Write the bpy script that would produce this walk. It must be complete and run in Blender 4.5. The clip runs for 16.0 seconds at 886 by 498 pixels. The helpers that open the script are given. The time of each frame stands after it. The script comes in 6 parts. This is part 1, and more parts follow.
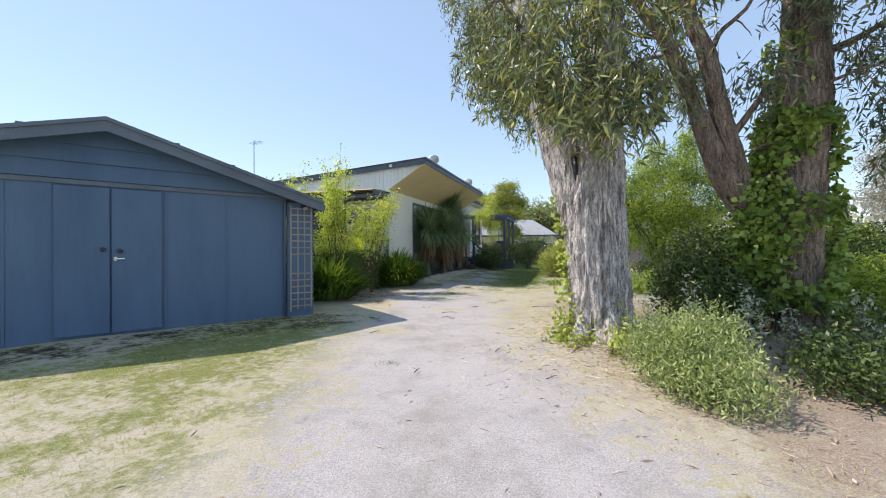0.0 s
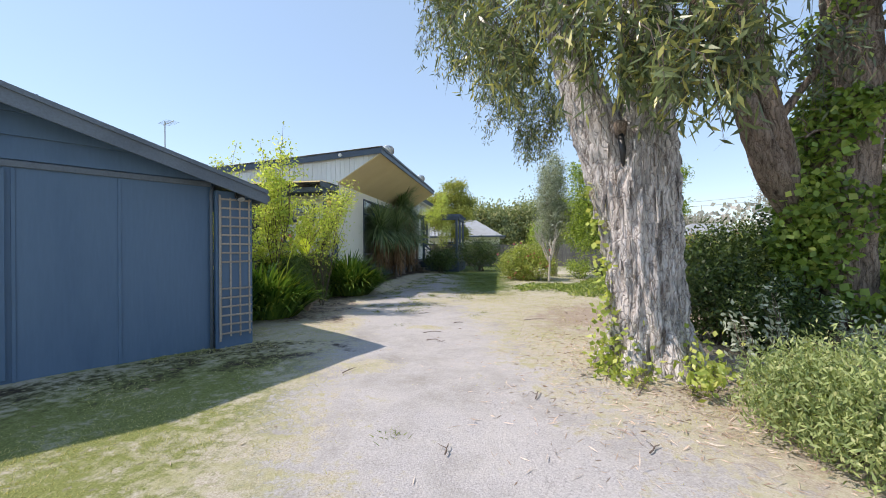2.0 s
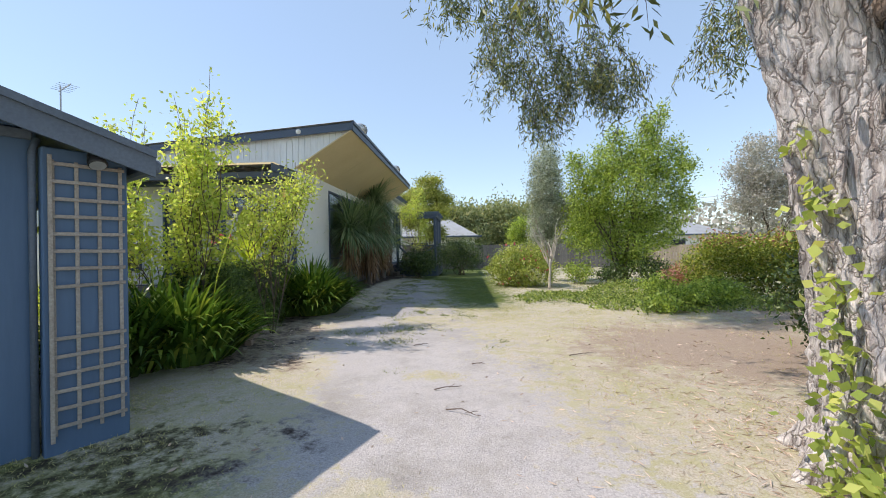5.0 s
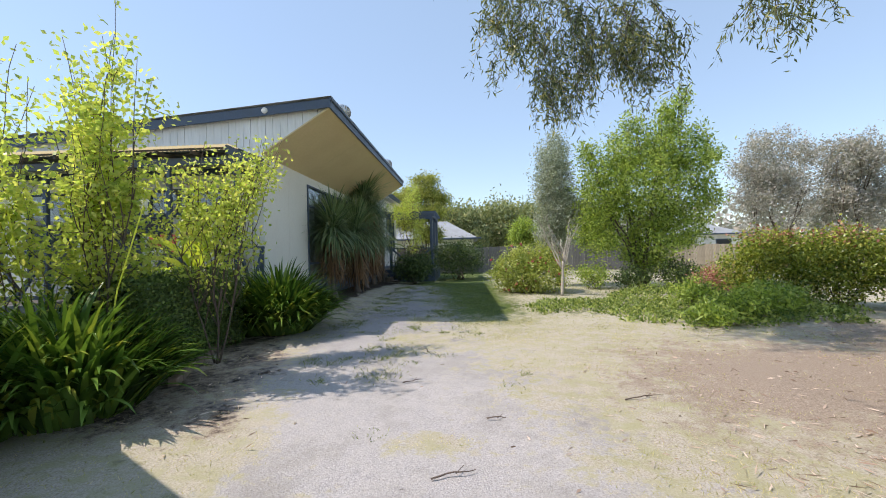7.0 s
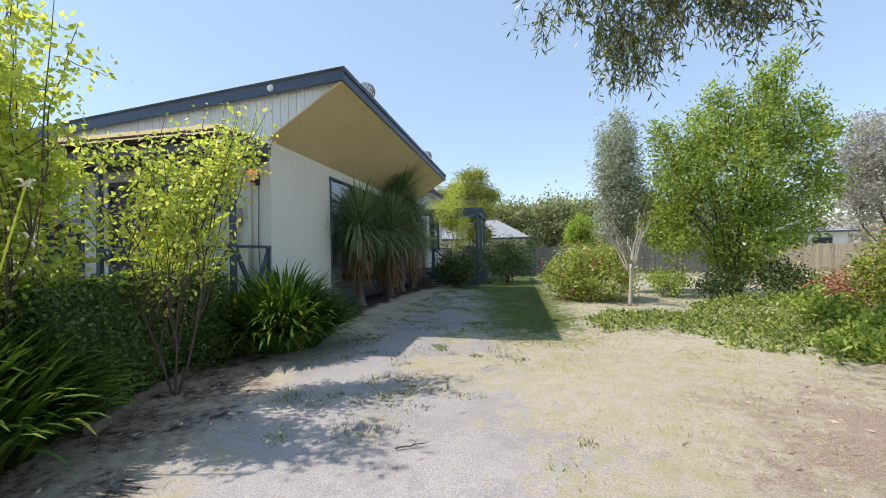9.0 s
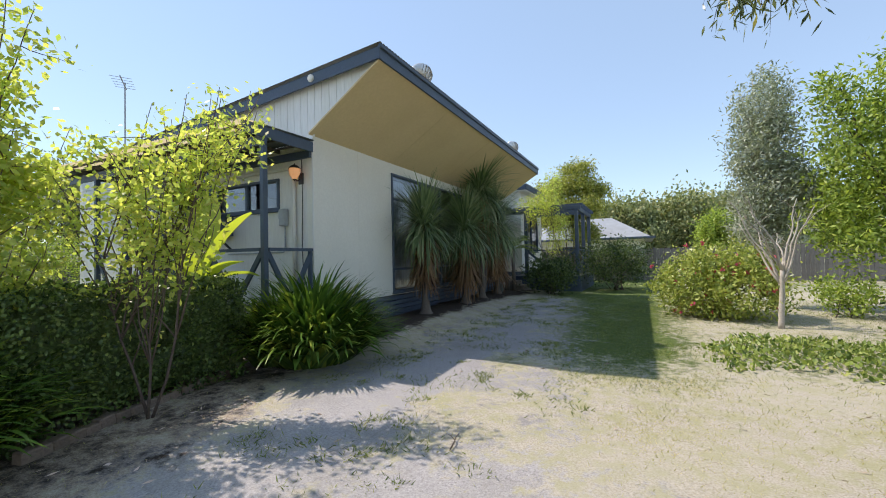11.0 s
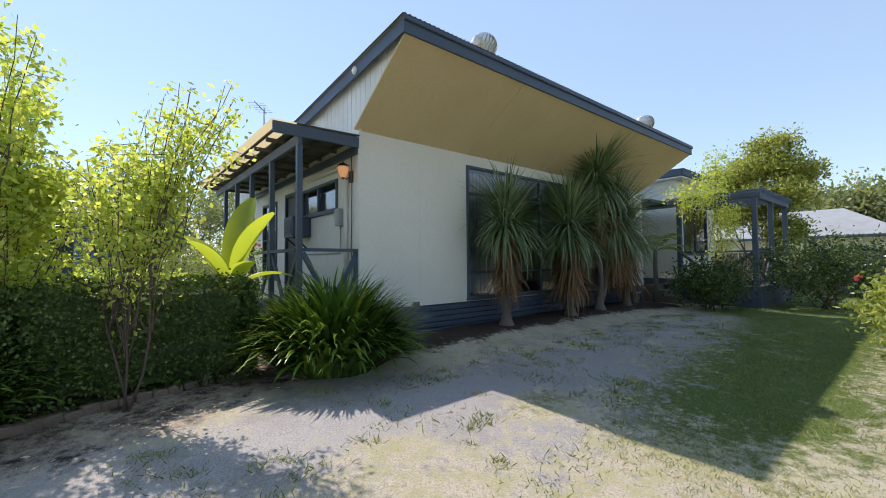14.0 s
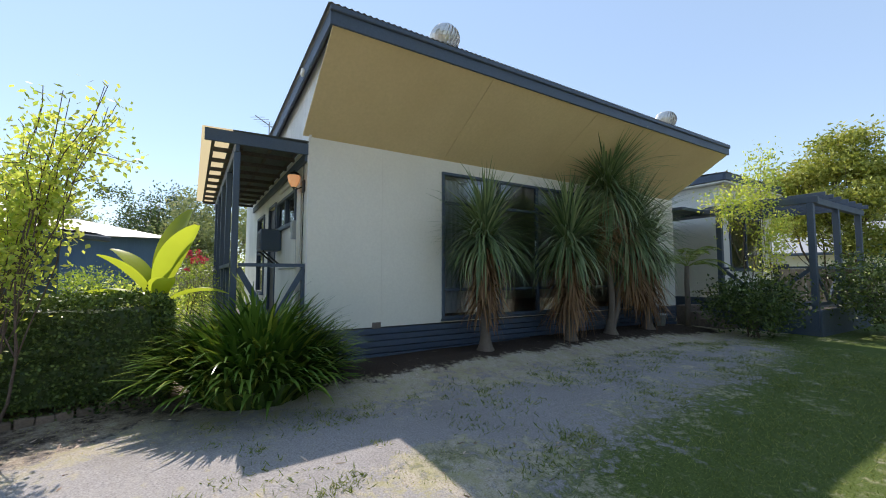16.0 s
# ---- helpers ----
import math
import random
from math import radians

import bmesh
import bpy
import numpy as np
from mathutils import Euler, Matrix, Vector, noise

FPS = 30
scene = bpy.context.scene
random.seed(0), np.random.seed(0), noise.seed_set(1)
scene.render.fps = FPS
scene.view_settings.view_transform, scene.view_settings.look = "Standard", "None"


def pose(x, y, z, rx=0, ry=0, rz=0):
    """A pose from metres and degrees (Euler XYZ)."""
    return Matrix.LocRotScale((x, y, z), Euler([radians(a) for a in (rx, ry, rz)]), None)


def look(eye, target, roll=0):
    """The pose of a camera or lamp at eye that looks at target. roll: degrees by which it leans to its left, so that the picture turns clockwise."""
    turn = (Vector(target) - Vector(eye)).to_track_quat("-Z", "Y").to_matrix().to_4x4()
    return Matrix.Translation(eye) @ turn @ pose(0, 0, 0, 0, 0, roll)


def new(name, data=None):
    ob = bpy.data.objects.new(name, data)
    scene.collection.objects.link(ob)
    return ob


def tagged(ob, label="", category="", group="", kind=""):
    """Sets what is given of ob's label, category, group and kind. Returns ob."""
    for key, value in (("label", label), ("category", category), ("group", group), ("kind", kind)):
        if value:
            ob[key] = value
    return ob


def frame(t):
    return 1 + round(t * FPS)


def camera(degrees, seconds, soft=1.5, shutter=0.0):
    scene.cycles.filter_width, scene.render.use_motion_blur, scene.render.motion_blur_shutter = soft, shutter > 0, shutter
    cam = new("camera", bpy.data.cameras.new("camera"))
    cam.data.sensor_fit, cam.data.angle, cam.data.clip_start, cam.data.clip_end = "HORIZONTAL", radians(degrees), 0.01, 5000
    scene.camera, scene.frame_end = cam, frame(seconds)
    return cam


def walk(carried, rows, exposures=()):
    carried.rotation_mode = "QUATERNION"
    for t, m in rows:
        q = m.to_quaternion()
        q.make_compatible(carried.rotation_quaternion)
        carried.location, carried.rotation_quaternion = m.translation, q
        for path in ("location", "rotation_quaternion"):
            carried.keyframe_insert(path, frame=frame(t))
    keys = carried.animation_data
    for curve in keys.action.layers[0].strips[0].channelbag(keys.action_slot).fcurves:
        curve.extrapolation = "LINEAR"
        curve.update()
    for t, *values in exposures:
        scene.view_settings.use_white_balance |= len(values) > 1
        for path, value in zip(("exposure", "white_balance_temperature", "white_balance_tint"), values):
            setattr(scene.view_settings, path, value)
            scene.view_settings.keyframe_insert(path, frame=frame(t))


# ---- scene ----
cam = camera(95.4, 16.0, soft=1.0)
# seconds, place of the eye, heading, pitch, roll
ROWS = [
    (0.0, -0.344, 0.165, 1.471, 17.76, -0.09, -0.10),
    (0.5, -0.677, 0.485, 1.497, 15.57, -0.03, -0.12),
    (1.0, -1.019, 0.831, 1.495, 12.92, 0.03, -0.28),
    (1.5, -1.325, 1.163, 1.508, 10.37, 0.03, -0.31),
    (2.0, -1.597, 1.541, 1.525, 8.39, 0.00, -0.39),
    (2.5, -1.862, 1.928, 1.537, 6.72, 0.01, -0.41),
    (3.0, -2.094, 2.358, 1.552, 5.19, 0.07, -0.50),
    (3.5, -2.265, 2.764, 1.562, 3.96, 0.03, -0.60),
    (4.0, -2.389, 3.203, 1.578, 3.70, 0.00, -0.59),
    (6.5, -2.639, 5.087, 1.598, 2.87, 0.13, -1.28),
    (7.0, -2.658, 5.576, 1.558, 2.95, 0.49, -1.40),
    (7.5, -2.661, 5.991, 1.540, 2.95, 0.63, -1.49),
    (8.0, -2.620, 6.391, 1.527, 3.78, 0.67, -1.51),
    (8.5, -2.543, 6.753, 1.540, 6.43, 0.71, -1.49),
    (9.0, -2.447, 7.110, 1.555, 10.55, 0.72, -1.30),
    (9.5, -2.317, 7.467, 1.566, 14.95, 0.80, -1.10),
    (12.0, -1.574, 9.183, 1.554, 34.20, 1.59, -1.09),
    (12.5, -1.403, 9.465, 1.575, 38.22, 1.50, -0.68),
    (13.0, -1.259, 9.805, 1.590, 42.51, 1.35, -0.34),
    (13.5, -1.180, 10.114, 1.564, 46.40, 1.61, -0.48),
    (14.0, -1.108, 10.443, 1.552, 50.52, 1.88, -0.49),
    (14.5, -1.001, 10.767, 1.567, 53.73, 2.31, -0.31),
    (15.0, -0.953, 11.147, 1.579, 55.98, 2.88, -0.30),
    (15.5, -0.911, 11.542, 1.579, 57.40, 3.68, -0.29),
    (16.0, -0.853, 11.969, 1.608, 58.06, 3.70, -0.00),
]
walk(cam, [(t, pose(x, y, z, 90 + pitch, 0, yaw) @ pose(0, 0, 0, 0, 0, roll)) for t, x, y, z, yaw, pitch, roll in ROWS],
     exposures=[(0.0, 0.79, 6660, 13.8), (16.0, 0.79, 6640, 13.6)])

# ---- light ----
SUN_TO = Vector((-3.38, -0.41, 4.5)).normalized()
world = bpy.data.worlds.new("sky")
world.use_nodes = True
scene.world = world
wn = world.node_tree
sky = wn.nodes.new("ShaderNodeTexSky")
sky.sky_type = "NISHITA"
sky.sun_disc = False
sky.sun_elevation = radians(52.9)
sky.sun_rotation = radians(263)
sky.air_density, sky.dust_density, sky.ozone_density = 1.0, 0.05, 0.8
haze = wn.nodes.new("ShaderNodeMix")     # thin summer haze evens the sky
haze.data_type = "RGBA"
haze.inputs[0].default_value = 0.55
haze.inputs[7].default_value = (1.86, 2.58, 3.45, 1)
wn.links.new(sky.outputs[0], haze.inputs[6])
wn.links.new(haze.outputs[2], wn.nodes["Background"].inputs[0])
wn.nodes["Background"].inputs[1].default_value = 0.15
lamp = bpy.data.lights.new("sun", "SUN")
lamp.energy, lamp.angle, lamp.color = 2.85, radians(0.6), (1.0, 0.925, 0.82)
sun = new("sun", lamp)
sun.matrix_world = look((-30, -4, 40), Vector((-30, -4, 40)) - SUN_TO)


# ---- materials ----
def nodes_of(name):
    m = bpy.data.materials.new(name)
    m.use_nodes = True
    return m, m.node_tree.nodes, m.node_tree.links, m.node_tree.nodes["Principled BSDF"]


def noise_node(n, l, scale, detail=4, rough=0.55, stretch=None, dist=0.0):
    c = n.new("ShaderNodeTexCoord")
    t = n.new("ShaderNodeTexNoise")
    t.inputs["Scale"].default_value, t.inputs["Detail"].default_value, t.inputs["Roughness"].default_value = scale, detail, rough
    t.inputs["Distortion"].default_value = dist
    if stretch:
        mp = n.new("ShaderNodeMapping")
        mp.inputs["Scale"].default_value = stretch
        l.new(c.outputs["Object"], mp.inputs[0])
        l.new(mp.outputs[0], t.inputs["Vector"])
    else:
        l.new(c.outputs["Object"], t.inputs["Vector"])
    return t.outputs["Fac"]


def ramp(n, l, fac, stops):
    r = n.new("ShaderNodeValToRGB")
    while len(r.color_ramp.elements) < len(stops):
        r.color_ramp.elements.new(0.5)
    for e, (p, c) in zip(r.color_ramp.elements, stops):
        e.position, e.color = p, (*c, 1)
    l.new(fac, r.inputs[0])
    return r.outputs[0]


def mix(n, l, fac, a, b, kind="MIX"):
    m = n.new("ShaderNodeMix")
    m.data_type, m.blend_type = "RGBA", kind
    for sock, v in ((m.inputs[0], fac), (m.inputs[6], a), (m.inputs[7], b)):
        if isinstance(v, (int, float)):
            sock.default_value = v
        elif isinstance(v, tuple):
            sock.default_value = (*v, 1)
        else:
            l.new(v, sock)
    return m.outputs[2]


def bump(n, l, p, height, strength=0.3, dist=0.01):
    b = n.new("ShaderNodeBump")
    b.inputs["Strength"].default_value, b.inputs["Distance"].default_value = strength, dist
    l.new(height, b.inputs["Height"])
    l.new(b.outputs[0], p.inputs["Normal"])


def tint(c, k):
    return tuple(min(1, v * k) for v in c)


def warmer(c, k):
    return (min(0.9, c[0] * k * 1.04), min(0.9, c[1] * k), min(0.9, c[2] * k * 1.15))


def surface(name, col, rough=0.7, fine=40, broad=1.5, var=0.18, stain=None, amount=0.5, relief=0.25, metal=0.0, stretch=None, piece=False):
    """Painted, timber, metal or stone: fine grain, broad weathering, relief."""
    m, n, l, p = nodes_of(name)
    g = noise_node(n, l, fine, 6, 0.6, stretch)
    b = noise_node(n, l, broad, 5, 0.6, stretch and tuple(min(1.0, v * 2) for v in stretch))
    c = ramp(n, l, g, [(0.3, tint(col, 1 - var)), (0.7, tint(col, 1 + var))])
    f = ramp(n, l, b, [(0.42, (0, 0, 0)), (0.75, (amount, amount, amount))])
    c = mix(n, l, f, c, stain or tint(col, 0.7))
    if piece:
        o = n.new("ShaderNodeObjectInfo")
        c = mix(n, l, 1.0, c, ramp(n, l, o.outputs["Random"], [(0.0, (0.72, 0.72, 0.72)), (1.0, (1.0, 1.0, 1.0))]), "MULTIPLY")
    l.new(c, p.inputs["Base Color"])
    l.new(ramp(n, l, b, [(0.3, (rough - 0.08,) * 3), (0.8, (min(1, rough + 0.12),) * 3)]), p.inputs["Roughness"])
    p.inputs["Metallic"].default_value = metal
    bump(n, l, p, g, relief, 0.006)
    return m


def leafy(name, dark, light, gloss=0.45, through_light=0.35, extra=None):
    """Leaves: each its own shade, some light passing through."""
    m, n, l, p = nodes_of(name)
    geo = n.new("ShaderNodeNewGeometry")
    dark, light, extra = warmer(dark, 1.7), warmer(light, 1.75), extra and warmer(extra, 1.5)
    stops = [(0.0, dark), (0.75, light)] + ([(1.0, extra)] if extra else [])
    c = ramp(n, l, geo.outputs["Random Per Island"], stops)
    b = noise_node(n, l, 1.3, 3)
    c = mix(n, l, 1.0, c, ramp(n, l, b, [(0.3, (0.7, 0.75, 0.7)), (0.7, (1.0, 1.0, 1.0))]), "MULTIPLY")
    l.new(c, p.inputs["Base Color"])
    p.inputs["Roughness"].default_value = gloss
    p.inputs["Specular IOR Level"].default_value = 0.4
    t = n.new("ShaderNodeBsdfTranslucent")
    l.new(mix(n, l, 1.0, c, (1.0, 1.0, 0.55), "MULTIPLY"), t.inputs[0])
    s = n.new("ShaderNodeMixShader")
    s.inputs[0].default_value = through_light
    out = n["Material Output"]
    l.new(p.outputs[0], s.inputs[1])
    l.new(t.outputs[0], s.inputs[2])
    l.new(s.outputs[0], out.inputs[0])
    return m


def bark_material(name, pale, deep, warm):
    m, n, l, p = nodes_of(name)
    f = noise_node(n, l, 13, 8, 0.68, (1, 1, 0.13), 0.35)
    plate = noise_node(n, l, 26, 4, 0.6, (1, 1, 0.07), 0.2)
    b = noise_node(n, l, 1.1, 4, 0.6)
    fine = noise_node(n, l, 90, 6, 0.65, (1, 1, 0.25))
    c = ramp(n, l, f, [(0.31, deep), (0.41, tint(pale, 0.6)), (0.54, pale), (0.8, tint(pale, 1.15))])
    c = mix(n, l, 1.0, c, ramp(n, l, plate, [(0.36, (0.72, 0.68, 0.66)), (0.5, (1.0, 1.0, 1.0))]), "MULTIPLY")
    c = mix(n, l, ramp(n, l, b, [(0.55, (0, 0, 0)), (0.75, (0.4, 0.4, 0.4))]), c, warm)
    c = mix(n, l, 1.0, c, ramp(n, l, fine, [(0.3, (0.7, 0.7, 0.7)), (0.65, (1.0, 1.0, 1.0))]), "MULTIPLY")
    co, warp = n.new("ShaderNodeTexCoord"), n.new("ShaderNodeVectorMath")
    warp.operation = "MULTIPLY_ADD"
    wob = n.new("ShaderNodeTexNoise")
    wob.inputs["Scale"].default_value, wob.inputs["Detail"].default_value = 5.0, 5
    l.new(co.outputs["Object"], wob.inputs["Vector"])
    l.new(wob.outputs["Color"], warp.inputs[0])
    warp.inputs[1].default_value = (0.22, 0.22, 0.9)
    l.new(co.outputs["Object"], warp.inputs[2])
    mp = n.new("ShaderNodeMapping")
    mp.inputs["Scale"].default_value = (1, 1, 0.12)
    l.new(warp.outputs[0], mp.inputs[0])
    crack = n.new("ShaderNodeTexVoronoi")
    crack.feature, crack.inputs["Scale"].default_value = "DISTANCE_TO_EDGE", 17
    l.new(mp.outputs[0], crack.inputs["Vector"])
    gap = ramp(n, l, crack.outputs["Distance"], [(0.0, (0.0, 0.0, 0.0)), (0.16, (1.0, 1.0, 1.0))])
    c = mix(n, l, 1.0, c, ramp(n, l, crack.outputs["Distance"], [(0.005, (0.5, 0.46, 0.44)), (0.05, (1.0, 1.0, 1.0))]), "MULTIPLY")
    l.new(c, p.inputs["Base Color"])
    p.inputs["Roughness"].default_value = 0.92
    h = mix(n, l, 0.3, mix(n, l, 0.45, f, plate), gap)
    bump(n, l, p, mix(n, l, 0.2, h, fine), 1.0, 0.06)
    return m


def glass_material(name):
    m, n, l, p = nodes_of(name)
    p.inputs["Base Color"].default_value = (0.75, 0.82, 0.85, 1)
    p.inputs["Roughness"].default_value = 0.02
    p.inputs["Transmission Weight"].default_value = 1.0
    p.inputs["IOR"].default_value = 1.75
    return m


def ground_material():
    m, n, l, p = nodes_of("driveway_ground")
    a = n.new("ShaderNodeAttribute")
    a.attribute_name = "zone"
    sep = n.new("ShaderNodeSeparateColor")
    l.new(a.outputs["Color"], sep.inputs[0])
    edge = noise_node(n, l, 2.2, 7, 0.65)
    edge2 = noise_node(n, l, 11, 6, 0.7)
    fine = noise_node(n, l, 70, 8, 0.7)
    mid = noise_node(n, l, 5, 7, 0.65)
    broad = noise_node(n, l, 0.35, 4, 0.6)

    def mask(sock, lo, hi, w=1.5):
        x = n.new("ShaderNodeMath"); x.operation = "MULTIPLY_ADD"
        e = n.new("ShaderNodeMath"); e.operation = "ADD"
        l.new(edge, e.inputs[0]); l.new(edge2, e.inputs[1])
        l.new(e.outputs[0], x.inputs[0]); x.inputs[1].default_value = w
        l.new(sock, x.inputs[2])
        r = n.new("ShaderNodeMapRange")
        r.interpolation_type = "SMOOTHSTEP"
        r.inputs[1].default_value, r.inputs[2].default_value = lo, hi
        l.new(x.outputs[0], r.inputs[0])
        return r.outputs[0]

    dry = ramp(n, l, fine, [(0.3, (0.24, 0.20, 0.14)), (0.5, (0.47, 0.42, 0.345)), (0.72, (0.64, 0.59, 0.50))])
    dry = mix(n, l, ramp(n, l, mid, [(0.43, (0, 0, 0)), (0.60, (0.65, 0.65, 0.65))]), dry, (0.37, 0.355, 0.18))
    dry = mix(n, l, ramp(n, l, broad, [(0.45, (0, 0, 0)), (0.65, (0.5, 0.5, 0.5))]), dry, (0.50, 0.455, 0.365))
    green = ramp(n, l, fine, [(0.3, (0.09, 0.11, 0.032)), (0.55, (0.225, 0.245, 0.08)), (0.75, (0.40, 0.39, 0.17))])
    litter = ramp(n, l, fine, [(0.3, (0.16, 0.12, 0.09)), (0.5, (0.34, 0.27, 0.215)), (0.7, (0.54, 0.46, 0.38))])
    gravel = ramp(n, l, fine, [(0.25, (0.20, 0.195, 0.19)), (0.5, (0.51, 0.48, 0.48)), (0.75, (0.68, 0.65, 0.645))])
    gravel = mix(n, l, ramp(n, l, mid, [(0.40, (0, 0, 0)), (0.72, (0.6, 0.6, 0.6))]), gravel, (0.57, 0.535, 0.51))
    stain = noise_node(n, l, 1.1, 6, 0.7)
    gravel = mix(n, l, ramp(n, l, stain, [(0.47, (0, 0, 0)), (0.66, (0.65, 0.65, 0.65))]), gravel, (0.32, 0.295, 0.26))
    # nearer the house the stone is greyer and the lawn lusher
    place = n.new("ShaderNodeSeparateXYZ")
    l.new(n.new("ShaderNodeTexCoord").outputs["Object"], place.inputs[0])
    house = n.new("ShaderNodeMapRange")
    house.inputs[1].default_value, house.inputs[2].default_value = 9.5, 14.5
    l.new(place.outputs[1], house.inputs[0])
    grey = ramp(n, l, fine, [(0.25, (0.10, 0.10, 0.105)), (0.5, (0.30, 0.29, 0.30)), (0.75, (0.52, 0.50, 0.51))])
    gravel = mix(n, l, house.outputs[0], gravel, mix(n, l, 0.7, gravel, grey))
    lush = ramp(n, l, fine, [(0.3, (0.04, 0.06, 0.016)), (0.55, (0.105, 0.145, 0.038)), (0.75, (0.22, 0.25, 0.085))])
    green = mix(n, l, house.outputs[0], green, lush)
    peb = n.new("ShaderNodeTexVoronoi")
    peb.inputs["Scale"].default_value = 55
    l.new(n.new("ShaderNodeTexCoord").outputs["Object"], peb.inputs["Vector"])
    gravel = mix(n, l, 0.28, gravel, mix(n, l, 1.0, gravel, ramp(n, l, peb.outputs["Distance"], [(0.1, (1.0, 1.0, 1.0)), (0.6, (0.45, 0.44, 0.43))]), "MULTIPLY"))
    c = mix(n, l, mask(sep.outputs[1], 1.75, 2.25), dry, green)
    c = mix(n, l, mask(sep.outputs[2], 1.75, 2.3), c, litter)
    c = mix(n, l, mask(sep.outputs[0], 1.82, 2.14), c, gravel)
    # alpha lays dark soil, and paints the shed's shadow strip darker
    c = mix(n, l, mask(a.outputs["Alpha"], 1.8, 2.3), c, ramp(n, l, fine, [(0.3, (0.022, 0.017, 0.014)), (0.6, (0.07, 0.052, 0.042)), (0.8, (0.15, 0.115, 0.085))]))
    l.new(c, p.inputs["Base Color"])
    p.inputs["Roughness"].default_value = 0.95
    p.inputs["Specular IOR Level"].default_value = 0.15
    bump(n, l, p, mix(n, l, 0.5, fine, mid), 0.7, 0.03)
    return m


M_GROUND = ground_material()
M_SHED = surface("blue_grey_painted_ply", (0.085, 0.150, 0.245), 0.62, 30, 0.9, 0.06, (0.055, 0.105, 0.19), 0.75, 0.1, stretch=(1, 1, 0.12))
M_SHED_TRIM = surface("weathered_blue_grey_trim", (0.12, 0.15, 0.19), 0.6, 45, 2.0, 0.15, (0.06, 0.08, 0.11), 0.5, 0.3)
M_BLUE = surface("dark_blue_grey_paint", (0.060, 0.088, 0.135), 0.5, 50, 2.2, 0.15, (0.10, 0.12, 0.14), 0.4, 0.2)
M_BLUE_P = surface("dark_blue_grey_boards", (0.048, 0.078, 0.135), 0.5, 50, 2.2, 0.15, (0.09, 0.11, 0.13), 0.4, 0.2, piece=True)
M_CREAM = surface("cream_cement_sheet", (0.82, 0.80, 0.72), 0.75, 28, 0.8, 0.04, (0.72, 0.69, 0.60), 0.45, 0.12)
M_WHITE = surface("peeling_white_paint", (0.80, 0.79, 0.75), 0.65, 30, 1.1, 0.06, (0.55, 0.52, 0.46), 0.55, 0.2, stretch=(1, 1, 0.15))
M_SOFFIT = surface("yellow_cream_soffit", (0.72, 0.58, 0.34), 0.8, 22, 0.7, 0.05, (0.60, 0.46, 0.25), 0.5, 0.1)
M_TRELLIS = surface("pale_weathered_lath", (0.40, 0.36, 0.31), 0.85, 60, 4, 0.25, (0.26, 0.22, 0.18), 0.5, 0.5, piece=True)
M_DECK = surface("dark_deck_timber", (0.11, 0.10, 0.095), 0.75, 40, 3, 0.3, (0.06, 0.055, 0.05), 0.6, 0.4, piece=True)
M_ROOF = surface("galvanised_roof", (0.36, 0.37, 0.38), 0.55, 30, 0.8, 0.1, (0.22, 0.21, 0.19), 0.6, 0.1, 0.15)
M_STEEL = surface("spun_aluminium", (0.72, 0.72, 0.70), 0.35, 30, 3, 0.08, (0.5, 0.48, 0.45), 0.5, 0.1, 0.8)
M_BLACK = surface("black_iron", (0.02, 0.02, 0.022), 0.45, 60, 3, 0.2, (0.05, 0.04, 0.035), 0.4, 0.2)
M_METER = surface("grey_meter_plastic", (0.40, 0.42, 0.43), 0.5, 40, 3, 0.05, (0.3, 0.31, 0.32), 0.4, 0.05)
M_DARKROOM = surface("dim_interior_plaster", (0.46, 0.43, 0.40), 0.9, 20, 1, 0.08, (0.22, 0.19, 0.16), 0.4, 0.1)
M_CURTAIN = surface("sheer_white_curtain", (0.75, 0.76, 0.78), 0.9, 50, 3, 0.06, (0.6, 0.6, 0.62), 0.4, 0.2)
M_DOOR = surface("dark_fly_door", (0.045, 0.05, 0.058), 0.5, 60, 2, 0.2, (0.08, 0.075, 0.07), 0.4, 0.2)
M_BRICK = surface("edging_brick", (0.30, 0.22, 0.17), 0.9, 45, 6, 0.25, (0.14, 0.12, 0.10), 0.6, 0.6, piece=True)
M_STEP = surface("weathered_brick_step", (0.20, 0.16, 0.14), 0.9, 30, 3, 0.25, (0.10, 0.09, 0.08), 0.5, 0.5)
M_FENCE = surface("grey_fence_paling", (0.24, 0.22, 0.20), 0.9, 30, 3, 0.25, (0.14, 0.13, 0.12), 0.5, 0.4, stretch=(1, 1, 0.2), piece=True)
M_PALEFENCE = surface("new_pine_paling", (0.56, 0.45, 0.32), 0.85, 30, 3, 0.2, (0.42, 0.34, 0.26), 0.5, 0.4, stretch=(1, 1, 0.2), piece=True)
M_BARK = bark_material("stringy_gum_bark", (0.78, 0.72, 0.69), (0.24, 0.19, 0.17), (0.30, 0.22, 0.17))
M_BARK2 = bark_material("brown_gum_bark", (0.36, 0.28, 0.22), (0.06, 0.04, 0.03), (0.22, 0.13, 0.09))
M_TWIG = surface("twig_bark", (0.13, 0.095, 0.075), 0.9, 60, 4, 0.3, (0.12, 0.09, 0.07), 0.5, 0.6)
M_PALETWIG = surface("pale_twig_bark", (0.48, 0.43, 0.37), 0.85, 60, 4, 0.25, (0.3, 0.26, 0.22), 0.5, 0.5)
M_GUM = leafy("gum_leaves", (0.045, 0.066, 0.028), (0.16, 0.19, 0.075), 0.34, 0.3, (0.42, 0.38, 0.10))
M_GUM2 = leafy("grey_gum_leaves", (0.05, 0.075, 0.04), (0.125, 0.155, 0.085), 0.36, 0.28, (0.21, 0.2, 0.09))
